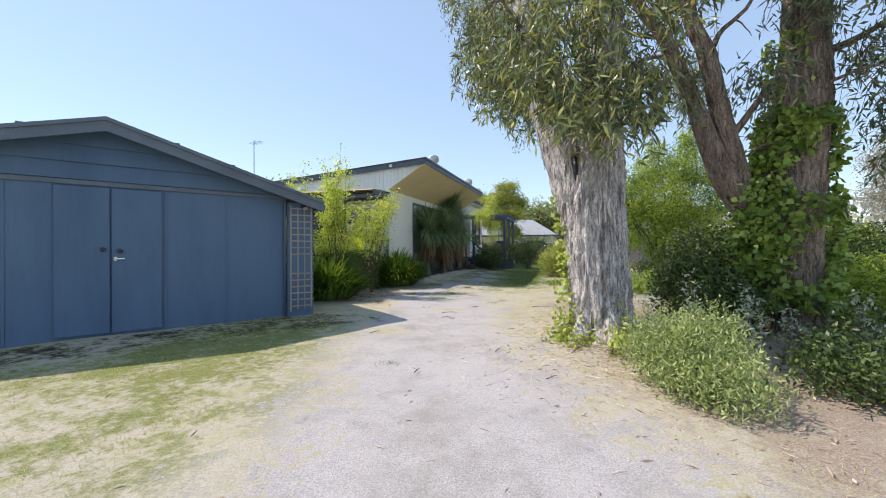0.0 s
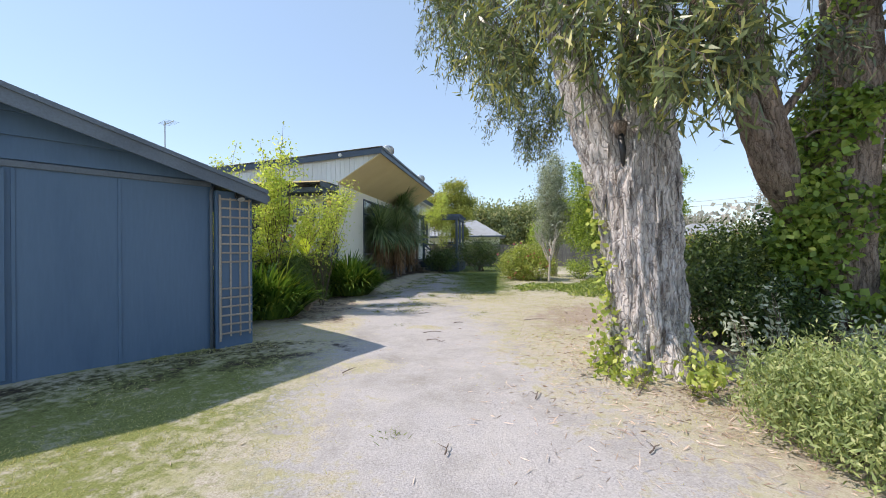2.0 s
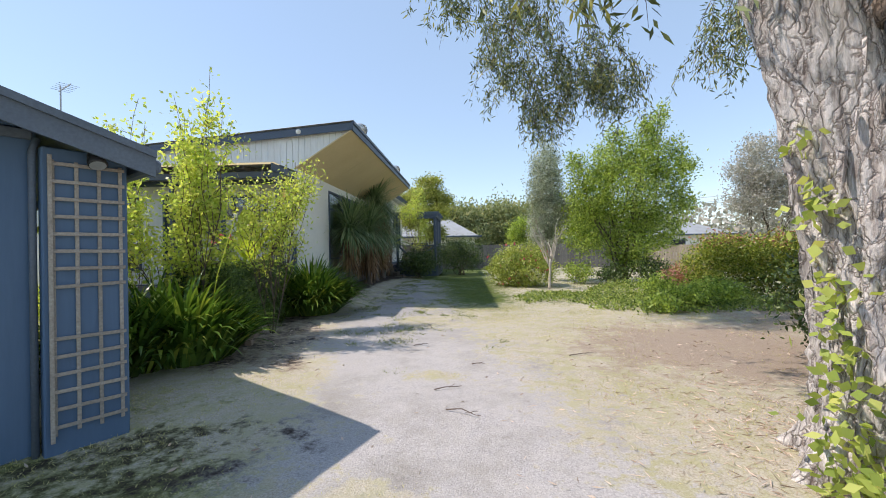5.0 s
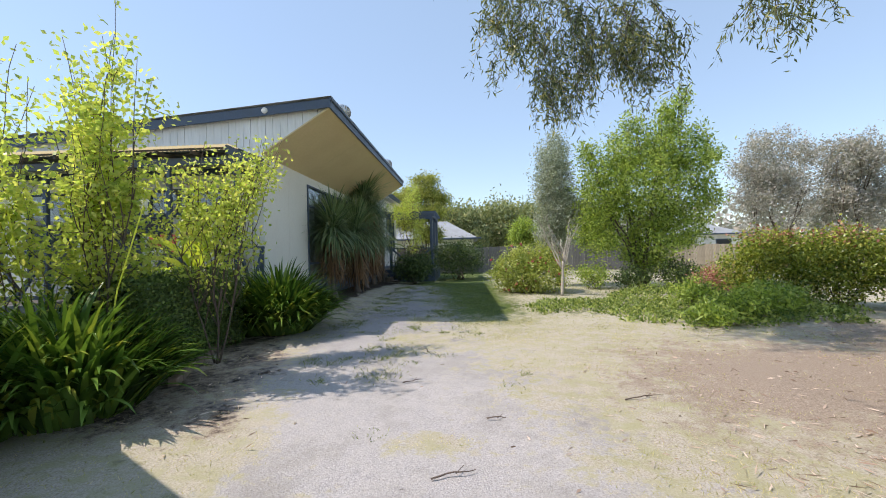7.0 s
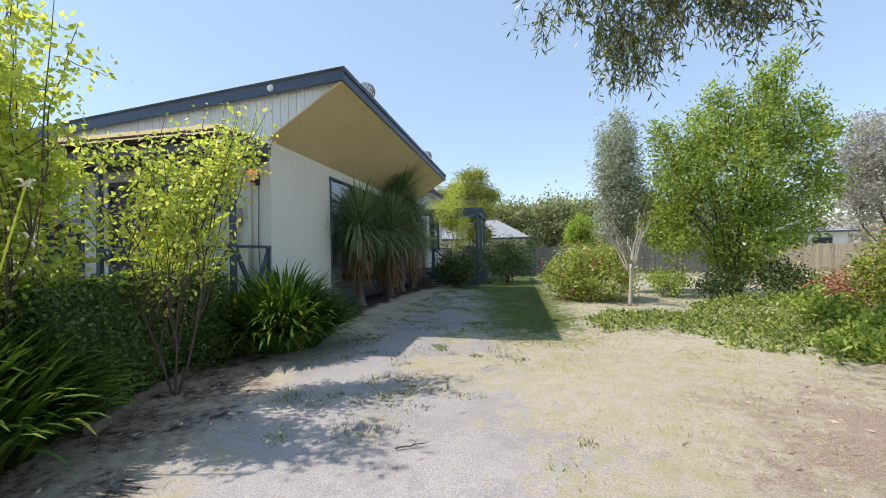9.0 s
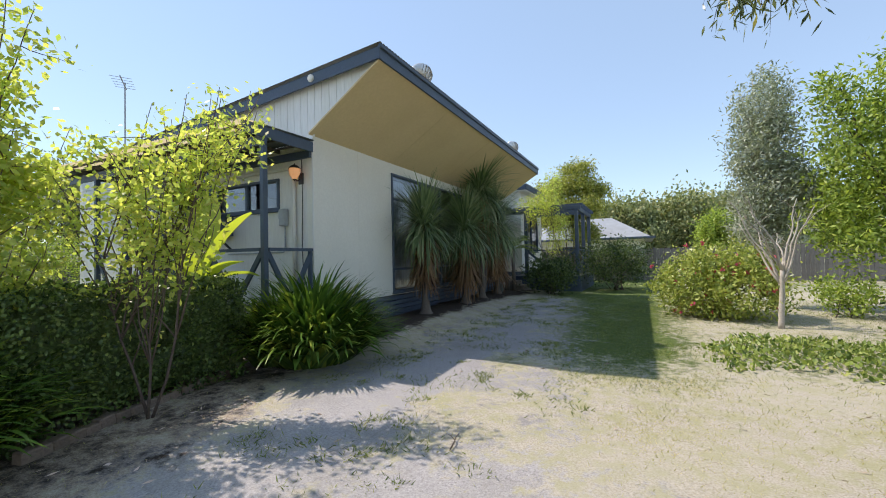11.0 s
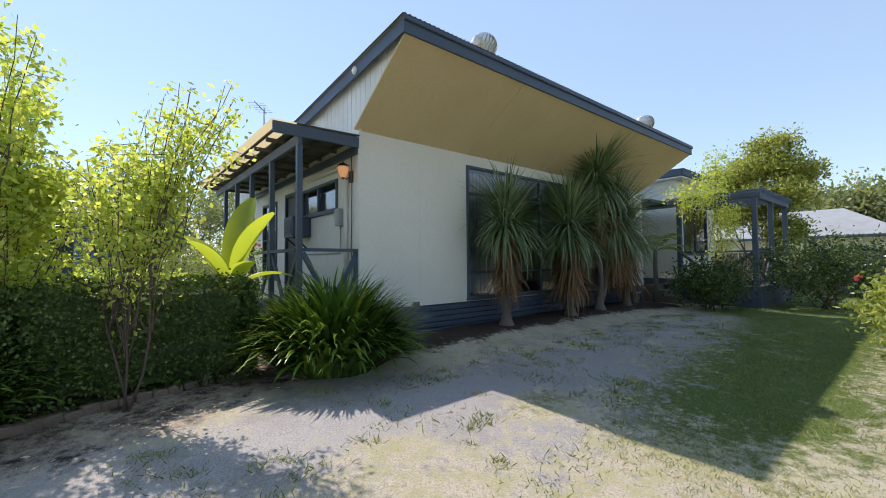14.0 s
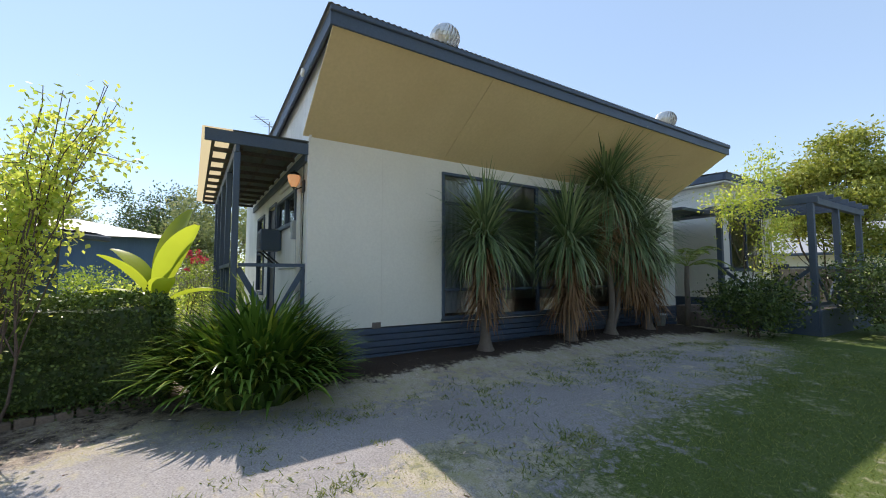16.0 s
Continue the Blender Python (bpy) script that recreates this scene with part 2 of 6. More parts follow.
M_LIME = leafy("lime_sapling_leaves", (0.28, 0.37, 0.085), (0.48, 0.53, 0.14), 0.36, 0.68, (0.55, 0.54, 0.18))
M_HEDGE = leafy("clipped_hedge_leaves", (0.025, 0.048, 0.013), (0.10, 0.15, 0.035), 0.42, 0.18, (0.16, 0.22, 0.05))
M_AGA = leafy("strap_leaves", (0.03, 0.07, 0.013), (0.11, 0.19, 0.03), 0.25, 0.28, (0.27, 0.32, 0.05))
M_MID = leafy("green_tree_leaves", (0.09, 0.15, 0.03), (0.32, 0.40, 0.08), 0.42, 0.5, (0.42, 0.47, 0.10))
M_SILVER = leafy("silver_leaves", (0.15, 0.18, 0.12), (0.32, 0.35, 0.26), 0.5, 0.35)
M_DARKLEAF = leafy("dark_shrub_leaves", (0.018, 0.036, 0.010), (0.065, 0.10, 0.026), 0.4, 0.25, (0.15, 0.20, 0.045))
M_SAGE = leafy("sage_shrub_leaves", (0.10, 0.14, 0.045), (0.30, 0.35, 0.13), 0.55, 0.35, (0.44, 0.45, 0.20))
M_VINE = leafy("yellow_green_vine_leaves", (0.16, 0.22, 0.04), (0.38, 0.43, 0.10), 0.4, 0.45, (0.48, 0.48, 0.14))
M_BED = leafy("bed_leaves", (0.06, 0.10, 0.022), (0.22, 0.28, 0.06), 0.4, 0.35, (0.38, 0.40, 0.12))
M_RED = leafy("photinia_leaves", (0.06, 0.10, 0.018), (0.28, 0.33, 0.055), 0.35, 0.4, (0.46, 0.41, 0.09))
M_REDTIP = leafy("red_tip_leaves", (0.24, 0.09, 0.07), (0.36, 0.19, 0.12), 0.4, 0.3)
M_CAM = leafy("camellia_leaves", (0.13, 0.18, 0.035), (0.33, 0.37, 0.085), 0.28, 0.38, (0.46, 0.46, 0.15))
M_CORD = leafy("cordyline_leaves", (0.055, 0.095, 0.04), (0.19, 0.26, 0.12), 0.3, 0.3, (0.34, 0.38, 0.21))
M_DEAD = leafy("dead_brown_leaves", (0.10, 0.055, 0.025), (0.26, 0.16, 0.08), 0.7, 0.25)
M_BANANA = leafy("banana_leaf", (0.20, 0.29, 0.03), (0.36, 0.41, 0.05), 0.35, 0.6)
M_IVY = leafy("ivy_leaves", (0.06, 0.11, 0.02), (0.20, 0.28, 0.05), 0.35, 0.35, (0.34, 0.40, 0.10))
M_FAR = leafy("far_leaves", (0.10, 0.13, 0.055), (0.25, 0.28, 0.12), 0.6, 0.35, (0.34, 0.32, 0.14))
# pale grey: the haze of distance is mixed into the leaf colour
M_FARGUM_HAZED = leafy("haze_tinted_gum_leaves", (0.20, 0.205, 0.175), (0.34, 0.33, 0.28), 0.6, 0.35, (0.42, 0.37, 0.31))
M_GRASS = leafy("grass_blades", (0.25, 0.25, 0.085), (0.42, 0.385, 0.17), 0.6, 0.4, (0.56, 0.50, 0.30))
M_GRASSG = leafy("green_grass_blades", (0.07, 0.105, 0.024), (0.18, 0.22, 0.055), 0.6, 0.35, (0.34, 0.33, 0.12))
M_LITTER = leafy("fallen_leaves", (0.20, 0.14, 0.095), (0.44, 0.35, 0.26), 0.7, 0.15, (0.55, 0.46, 0.36))
M_PINK = leafy("pink_petals", (0.55, 0.03, 0.07), (0.75, 0.09, 0.16), 0.5, 0.3)
M_PALEFLOWER = leafy("pale_flower_heads", (0.45, 0.47, 0.33), (0.66, 0.66, 0.5), 0.7, 0.3)
M_ROBINIA = leafy("feathery_olive_leaves", (0.13, 0.16, 0.03), (0.31, 0.33, 0.075), 0.5, 0.45, (0.42, 0.39, 0.10))
M_GLASS = glass_material("window_glass")
M_LAMPGLASS, n_, l_, p_ = nodes_of("amber_lamp_glass")
p_.inputs["Base Color"].default_value = (0.78, 0.50, 0.28, 1)
p_.inputs["Roughness"].default_value = 0.25
p_.inputs["Emission Color"].default_value = (1.0, 0.4, 0.15, 1)
p_.inputs["Emission Strength"].default_value = 0.2
M_TIN = surface("dull_painted_roofing", (0.13, 0.15, 0.16), 0.6, 30, 2, 0.15, (0.06, 0.07, 0.07), 0.5, 0.1)
M_STEMBROWN = surface("grey_brown_stem", (0.17, 0.14, 0.115), 0.9, 50, 4, 0.3, (0.13, 0.10, 0.08), 0.6, 0.7)
M_POLY, n_, l_, p_ = nodes_of("beige_corrugated_polycarbonate")
p_.inputs["Base Color"].default_value = (0.72, 0.62, 0.42, 1)
p_.inputs["Roughness"].default_value = 0.5
t_ = n_.new("ShaderNodeBsdfTranslucent")
t_.inputs[0].default_value = (0.72, 0.60, 0.36, 1)
s_ = n_.new("ShaderNodeMixShader")
s_.inputs[0].default_value = 0.5
l_.new(p_.outputs[0], s_.inputs[1]); l_.new(t_.outputs[0], s_.inputs[2]); l_.new(s_.outputs[0], n_.get("Material Output").inputs[0])


# ---- mesh building ----
class Shape:
    """Collects vertices and faces of one mesh."""

    def __init__(self):
        self.v, self.f = [], []

    def add(self, verts, faces):
        k = len(self.v)
        self.v += [tuple(p) for p in verts]
        self.f += [tuple(i + k for i in q) for q in faces]
        return self

    def box(self, a, b, bevel=0.0):
        (x0, y0, z0), (x1, y1, z1) = [min(p, q) for p, q in zip(a, b)], [max(p, q) for p, q in zip(a, b)]
        c = min(bevel, (x1 - x0) / 3, (y1 - y0) / 3, (z1 - z0) / 3)
        if c <= 0:
            v = [(x, y, z) for x in (x0, x1) for y in (y0, y1) for z in (z0, z1)]
            return self.add(v, [(0, 1, 3, 2), (4, 6, 7, 5), (0, 4, 5, 1), (2, 3, 7, 6), (0, 2, 6, 4), (1, 5, 7, 3)])
        bm = bmesh.new()
        bmesh.ops.create_cube(bm, size=1, matrix=Matrix.LocRotScale(((x0 + x1) / 2, (y0 + y1) / 2, (z0 + z1) / 2), None, (x1 - x0, y1 - y0, z1 - z0)))
        bmesh.ops.bevel(bm, geom=bm.edges[:], offset=c, segments=1, affect="EDGES")
        bm.verts.index_update()
        self.add([p.co for p in bm.verts], [[p.index for p in q.verts] for q in bm.faces])
        bm.free()
        return self

    def beam(self, a, b, w, h, up=(0, 0, 1)):
        """A straight piece of timber from a to b, w wide and h deep."""
        a, b = Vector(a), Vector(b)
        d = (b - a).normalized()
        s = d.cross(Vector(up))
        s = s.normalized() if s.length > 1e-4 else Vector((1, 0, 0))
        u = s.cross(d)
        v = [p + s * (i * w / 2) + u * (j * h / 2) for p in (a, b) for i, j in ((-1, -1), (1, -1), (1, 1), (-1, 1))]
        return self.add(v, [(3, 2, 1, 0), (4, 5, 6, 7), (0, 1, 5, 4), (1, 2, 6, 5), (2, 3, 7, 6), (3, 0, 4, 7)])

    def tube(self, pts, radii, n=8, caps=True, rough=None):
        pts = [Vector(p) for p in pts]
        s = None
        rings = []
        for i, p in enumerate(pts):
            d = (pts[min(i + 1, len(pts) - 1)] - pts[max(i - 1, 0)]).normalized()
            s = (s - d * s.dot(d)).normalized() if s is not None else d.orthogonal().normalized()
            u = d.cross(s)
            r = radii[i] if isinstance(radii, (list, tuple, np.ndarray)) else radii
            ring = []
            for j in range(n):
                a = 2 * math.pi * j / n
                k = r * (rough(a, p, r) if rough else 1)
                ring.append(p + (s * math.cos(a) + u * math.sin(a)) * k)
            rings.append(ring)
        v = [q for ring in rings for q in ring]
        f = [(i * n + j, i * n + (j + 1) % n, (i + 1) * n + (j + 1) % n, (i + 1) * n + j) for i in range(len(pts) - 1) for j in range(n)]
        if caps:
            f += [tuple(range(n - 1, -1, -1)), tuple((len(pts) - 1) * n + j for j in range(n))]
        return self.add(v, f)

    def lathe(self, profile, n=20, at=(0, 0, 0)):
        v = [(at[0] + r * math.cos(2 * math.pi * j / n), at[1] + r * math.sin(2 * math.pi * j / n), at[2] + z) for r, z in profile for j in range(n)]
        f = [(i * n + j, i * n + (j + 1) % n, (i + 1) * n + (j + 1) % n, (i + 1) * n + j) for i in range(len(profile) - 1) for j in range(n)]
        return self.add(v, f)


ORIGIN = {}


def thing(name, label, category, at=(0, 0, 0), rz=0.0, group="", kind="", local=False):
    """A top-level thing: an Empty at its base. Its parts are given in the world's metres, or from its base if local."""
    ob = new(name)
    ob.matrix_basis = pose(*at, 0, 0, rz)
    ORIGIN[ob.name] = Vector((0, 0, 0)) if local else Vector(at)
    return tagged(ob, label, category, group, kind)


def mesh_data(name, shape, material, smooth=False, shift=None):
    me = bpy.data.meshes.new(name)
    if isinstance(shape, Shape):
        v = np.array(shape.v, dtype=float).reshape(-1, 3)
        f = shape.f
    else:
        v, f = shape
    if shift is not None:
        v = v - np.array(shift)
    if isinstance(f, np.ndarray):
        k = f.shape[1]
        me.vertices.add(len(v)); me.vertices.foreach_set("co", v.astype(np.float32).ravel())
        me.loops.add(f.size); me.loops.foreach_set("vertex_index", f.astype(np.int32).ravel())
        me.polygons.add(len(f)); me.polygons.foreach_set("loop_start", np.arange(0, f.size, k, dtype=np.int32))
        me.update(calc_edges=True)
    else:
        me.from_pydata([tuple(p) for p in v], [], f)
    me.materials.append(material)
    if smooth:
        me.polygons.foreach_set("use_smooth", [True] * len(me.polygons))
    me.update()
    return me


def part(name, shape, material, parent, label="", smooth=False):
    root = parent
    while root.parent:
        root = root.parent
    ob = new(name, mesh_data(name, shape, material, smooth, ORIGIN[root.name]))
    ob.parent = parent
    return tagged(ob, label)


def single(name, shape, material, label, category="", kind="", group="", smooth=False, at=None):
    ob = new(name, mesh_data(name, shape, material, smooth, at))
    if at is not None:
        ob.location = at
    return tagged(ob, label, category, group, kind)


# ---- the lie of the land ----
def gz(x, y):
    rise = 0.05 + 0.010 * np.clip(y, 0, 20) + 0.06 * np.clip((-3 - x) / 3, 0, 1)
    step = 0.14 * np.clip((-5.2 - x) / 0.8, 0, 1) * np.clip((y - 12.6) / 0.8, 0, 1) * np.clip((23 - y) / 1.5, 0, 1)
    mound = 0.10 * np.exp(-((x - 0.2) ** 2 + (y - 6.5) ** 2) / 1.1)
    return rise + step + mound


def G(x, y):
    return float(gz(x, y))


rng = np.random.default_rng(7)


def unit(n, flat=1.0):
    d = rng.normal(size=(n, 3)) * (1, 1, flat)
    return d / np.linalg.norm(d, axis=1)[:, None]


def leaves(c, axis, length, width, fold=0.25):
    """Pointed leaves at c, each lying along axis: a folded pair of faces."""
    n = len(c)
    side = np.cross(axis, unit(n))
    side /= np.linalg.norm(side, axis=1)[:, None] + 1e-9
    nor = np.cross(axis, side)
    L, W = np.broadcast_to(length, n)[:, None], np.broadcast_to(width, n)[:, None]
    mid = c + axis * L * 0.45 + nor * W * fold
    v = np.stack([c, mid - side * W / 2 - nor * W * fold, c + axis * L, mid + side * W / 2 - nor * W * fold], axis=1).reshape(-1, 3)
    return v, np.arange(4 * n).reshape(n, 4)


def join(*meshes):
    v, f, k = [], [], 0
    for a, b in meshes:
        v.append(a); f.append(b + k); k += len(a)
    return np.concatenate(v), np.concatenate(f)


def clumps(lobes, per, clump, spread, shell=0.6):
    """Leaf places in clumps through some ellipsoids (x, y, z, rx, ry, rz), thicker to the outside."""
    out = []
    vol = np.array([l[3] * l[4] * l[5] for l in lobes]) ** 0.67
    for l, share in zip(lobes, vol / vol.sum()):
        k = max(3, int(per * share / clump))
        d = unit(k) * (rng.uniform(shell ** 3, 1.12, k) ** (1 / 3))[:, None]
        d *= rng.uniform(0.82, 1.12, k)[:, None]
        p = np.array(l[:3]) + d * np.array(l[3:])
        out.append((p[:, None, :] + rng.normal(size=(k, clump, 3)) * spread * rng.uniform(0.6, 1.3, (k, 1, 1))).reshape(-1, 3))
    return np.concatenate(out)


def strips(base, heading, length, width, rise, droop, seg=6, curl=1.3):
    """Arching strap leaves: from base, going off at heading (radians), rising at rise (radians) and bending down by droop in all."""
    n = len(base)
    p = base.copy()
    vs = []
    side = np.stack([-np.sin(heading), np.cos(heading), np.zeros(n)], axis=1)
    for i in range(seg + 1):
        u = i / seg
        w = width * (0.75 + 0.5 * u if u < 0.4 else 1.0 * (1 - ((u - 0.4) / 0.6) ** 2.2) * 0.95 + 0.03)
        vs += [p - side * np.reshape(w, (-1, 1)) / 2, p + side * np.reshape(w, (-1, 1)) / 2]
        a = rise - droop * (u ** curl)
        p = p + np.stack([np.cos(a) * np.cos(heading), np.cos(a) * np.sin(heading), np.sin(a)], axis=1) * np.reshape(length / seg, (-1, 1))
    v = np.stack(vs, axis=1).reshape(-1, 3)
    k = 2 * (seg + 1)
    f = np.array([(2 * i, 2 * i + 1, 2 * i + 3, 2 * i + 2) for i in range(seg)])
    return v, (f[None] + (np.arange(n) * k)[:, None, None]).reshape(-1, 4)


def limb(shape, a, b, r0, r1, sag=0.0, wob=0.12, n=7, seg=7):
    """A crooked limb from a to b."""
    a, b = Vector(a), Vector(b)
    L = (b - a).length
    pts = []
    o = Vector(rng.uniform(-50, 50, 3))
    for i in range(seg + 1):
        u = i / seg
        p = a.lerp(b, u) + noise.noise_vector(o + Vector((u * 2.5, 0, 0))) * wob * L * math.sin(math.pi * u)
        p.z += sag * math.sin(math.pi * u)
        pts.append(p)
    shape.tube(pts, [r0 + (r1 - r0) * (i / seg) ** 0.8 for i in range(seg + 1)], n)
    return pts


# ---- ground ----
def drive_left(y):
    return np.interp(y, [-20, 0, 1.8, 3.6, 5.1, 7.3, 8, 9.3, 12.2, 14, 15.6, 19, 21.5, 23], [-1.2, -1.75, -2.1, -2.6, -3.4, -3.9, -4.3, -4.9, -5.2, -5.2, -5.35, -5.3, -5.0, -4.8])


def drive_right(y):
    return np.interp(y, [-20, 0, 2.7, 3.6, 5, 6.9, 8.8, 9.3, 11.3, 12, 15, 20.6, 23], [6.0, 2.0, 0.6, 0.0, -0.75, -1.4, -1.95, -2.2, -2.5, -2.7, -2.9, -3.5, -4.4])


def blob(x, y, cx, cy, rx, ry):
    return np.clip(1.3 - np.hypot((x - cx) / rx, (y - cy) / ry), 0, 1)


def zones(x, y):
    """How much gravel, green grass and litter or soil there is at a place; soil also carries painted shed shade."""
    d = np.minimum(x - drive_left(y), drive_right(y) - x)
    gravel = np.clip(0.5 + d * 0.42, 0, 1) * np.clip((22.6 - y) / 1.2, 0, 1)
    for cx, cy, rx, ry in ((-3.5, 11.9, 0.75, 1.1), (-3.0, 8.6, 0.5, 0.25), (-3.1, 6.3, 0.4, 0.3), (-3.7, 10.3, 0.35, 0.9), (-4.6, 8.4, 0.5, 0.8), (-3.6, 13.6, 0.35, 0.5)):
        gravel = gravel - 0.55 * blob(x, y, cx, cy, rx, ry)
    gravel = gravel - 0.20 * np.clip((y - 12.5) / 2, 0, 1)
    gravel = np.clip(gravel, 0, 1)
    green = np.clip((y - 12.3) / 2.5, 0, 1) * np.clip((x + 5.2) / 0.8, 0, 1) * np.clip((-0.7 - x) / 1.2, 0.28, 1) * 0.85
    green = np.maximum(green, 0.46 * np.clip((5.5 - y) / 2, 0, 1) * np.clip((-1.8 - x) / 1.0, 0, 1))
    green = np.maximum(green, 0.75 * blob(x, y, -5.0, 4.6, 2.0, 3.4))
    green = np.maximum(green, 0.6 * np.clip((-7.2 - x) / 0.5, 0, 1))
    green = np.maximum(green, 0.45 * np.clip((y - 23) / 3, 0, 1))
    litter = np.maximum(blob(x, y, 1.2, 9.9, 2.6, 2.2), 0.9 * blob(x, y, 1.7, 5.2, 1.9, 3.6))
    litter = np.maximum(litter, 0.95 * blob(x, y, 4.2, 11.6, 2.4, 1.9))
    litter = np.maximum(litter, 0.40 * np.clip((y - 12.9) / 1.5, 0, 1) * np.clip((drive_right(y) + 0.3 - x) / 0.6, 0, 1) * np.clip((22.5 - y), 0, 1) * np.clip((x + 7) / 0.3, 0, 1))
    soil = np.clip((drive_left(y) - 0.2 + 0.55 * np.clip((11.6 - y) / 0.6, 0, 1) - x) / 0.4, 0, 1) * np.clip((y - 8.2) / 0.6, 0, 1) * np.clip((23 - y), 0, 1) * np.clip((x + 7.6) / 0.4, 0, 1)
    litter = np.maximum(litter, 0.75 * soil)
    # mossy soil at the shed foot, widened to paint its cast shadow darker
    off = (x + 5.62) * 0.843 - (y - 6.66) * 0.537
    damp_shade = 0.5 * np.clip(off / 0.2, 0, 1) * np.clip((1.9 - off) / 0.9, 0, 1) * np.clip((7.6 - y) / 0.5, 0, 1) * np.clip((y - 0.5) / 2, 0, 1)
    return gravel, green * (1 - litter * 0.8), litter, np.maximum(soil * (0.46 + 0.54 * np.clip((y - 12.9) / 0.6, 0, 1)), damp_shade)


def build_ground():
    def axis(lo, hi, step, far):
        near = np.arange(lo, hi + 1e-6, step)
        out = [hi]
        while out[-1] < far:
            out.append(out[-1] + max(step, (out[-1] - hi) * 0.35 + step))
        back = [lo]
        while back[-1] > -far:
            back.append(back[-1] - max(step, (lo - back[-1]) * 0.35 + step))
        return np.concatenate([np.array(back[:0:-1]), near, np.array(out[1:])])

    xs, ys = axis(-9, 7, 0.09, 2500), axis(-1, 24, 0.09, 2500)
    X, Y = np.meshgrid(xs, ys)
    Z = gz(X, Y)
    rough = np.array([[noise.noise(Vector((a * 1.3, b * 1.3, 0))) for a in xs[::3]] for b in ys[::3]])
    rough = np.repeat(np.repeat(rough, 3, 0), 3, 1)[:len(ys), :len(xs)]
    k = np.array([0.25, 0.5, 0.25])
    for _ in range(2):
        rough = np.apply_along_axis(lambda r: np.convolve(np.pad(r, 1, mode="edge"), k, "valid"), 0, rough)
        rough = np.apply_along_axis(lambda r: np.convolve(np.pad(r, 1, mode="edge"), k, "valid"), 1, rough)
    Z = Z + 0.018 * rough
    v = np.stack([X, Y, Z], axis=-1).reshape(-1, 3)
    w, h = len(xs), len(ys)
    i = (np.arange(h - 1)[:, None] * w + np.arange(w - 1)[None]).ravel()
    f = np.stack([i, i + 1, i + w + 1, i + w], axis=1)
    ob = single("ground", (v, f), M_GROUND, "pale gravel driveway with dry patchy grass and leaf litter", "ground", "structure", smooth=True)
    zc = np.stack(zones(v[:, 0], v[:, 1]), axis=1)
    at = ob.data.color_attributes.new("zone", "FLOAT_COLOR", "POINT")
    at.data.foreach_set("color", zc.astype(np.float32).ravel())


build_ground()


# ---- the shed ----
def build_shed():
    rz = math.degrees(math.atan2(0.843, 0.537))
    zb = 0.12
    s = thing("shed", "blue-grey painted timber shed with a low gable roof", "shed", (-5.62, 6.66, zb), rz - 0.0, local=True)
    # here x runs along the front to the house's side, y to the back; the corner is the origin
    e = 2.36

    def top(x):
        return e + (0.30 * (x + 5.35) if x < -2.66 else 0.30 * (0.03 - x)) * 1.0

    def gable(y0, y1):
        pts = [(-5.35, 0.0), (0.0, 0.0), (0.0, e - 0.02), (-2.66, top(-2.66) - 0.02), (-5.35, e - 0.02)]
        n = len(pts)
        return Shape().add([(x, y0, z) for x, z in pts] + [(x, y1, z) for x, z in pts],
                           [tuple(range(n)), tuple(range(2 * n - 1, n - 1, -1))] + [((i + 1) % n, i, i + n, (i + 1) % n + n) for i in range(n)])

    part("wall", gable(0.0, 0.08), M_SHED, s)
    part("wall", gable(6.0, 6.08), M_SHED, s)
    part("wall", Shape().box((-0.08, 0.081, 0), (0, 5.999, e - 0.02)), M_SHED, s)
    part("wall", Shape().box((-5.35, 0.081, 0), (-5.27, 5.999, e - 0.02)), M_SHED, s)
    for x in (-4.4, -3.75, -1.93, -1.05):
        part("batten", Shape().box((x, -0.012, 0.02), (x + 0.035, -0.001, 2.28), 0.003), M_SHED, s)
    part("head_rail", Shape().box((-5.3, -0.03, 2.29), (-0.02, -0.001, 2.36), 0.006), M_SHED_TRIM, s)
    for z0 in (2.37, 2.62, 2.87):
        x0, x1 = -5.33 + (z0 - e) / 0.30 + 0.02, -(z0 - e) / 0.30 - 0.02
        part("gable_board", Shape().add([(x0, -0.034, z0), (x1, -0.034, z0), (x1, -0.008, z0 + 0.23), (x0, -0.008, z0 + 0.23), (x0, -0.001, z0), (x1, -0.001, z0), (x1, -0.001, z0 + 0.23), (x0, -0.001, z0 + 0.23)],
                                        [(0, 1, 2, 3), (1, 0, 4, 5), (3, 2, 6, 7), (0, 3, 7, 4), (2, 1, 5, 6)]), M_SHED, s)
    for k, (x0, x1) in enumerate(((-3.24, -2.62), (-2.60, -1.97))):
        d = part("door", Shape().box((x0, -0.045, 0.08), (x1, -0.002, 2.27), 0.008), M_SHED, s)
        if k:
            part("knob", Shape().lathe([(0, -0.03), (0.03, -0.025), (0.035, 0), (0.02, 0.03), (0.02, 0.05)], 12).tube([(0, 0, 0), (0, 0, 0.001)], 0.001, 4), M_BLACK, d).matrix_basis = pose(x0 + 0.1, -0.075, 1.32, -90, 0, 0)
            part("lever_handle", Shape().box((x0 + 0.02, -0.075, 1.19), (x0 + 0.16, -0.055, 1.215), 0.006).box((x0 + 0.03, -0.06, 1.17), (x0 + 0.065, -0.04, 1.235), 0.004), M_STEEL, d)
        else:
            part("knob", Shape().lathe([(0, -0.03), (0.03, -0.025), (0.035, 0), (0.02, 0.03), (0.02, 0.05)], 12), M_BLACK, d).matrix_basis = pose(x1 - 0.08, -0.075, 1.34, -90, 0, 0)
    # the nib that carries the trellis
    part("nib_panel", Shape().box((0.004, -0.12, 0.0), (0.50, -0.02, 2.24), 0.01), M_SHED, s)
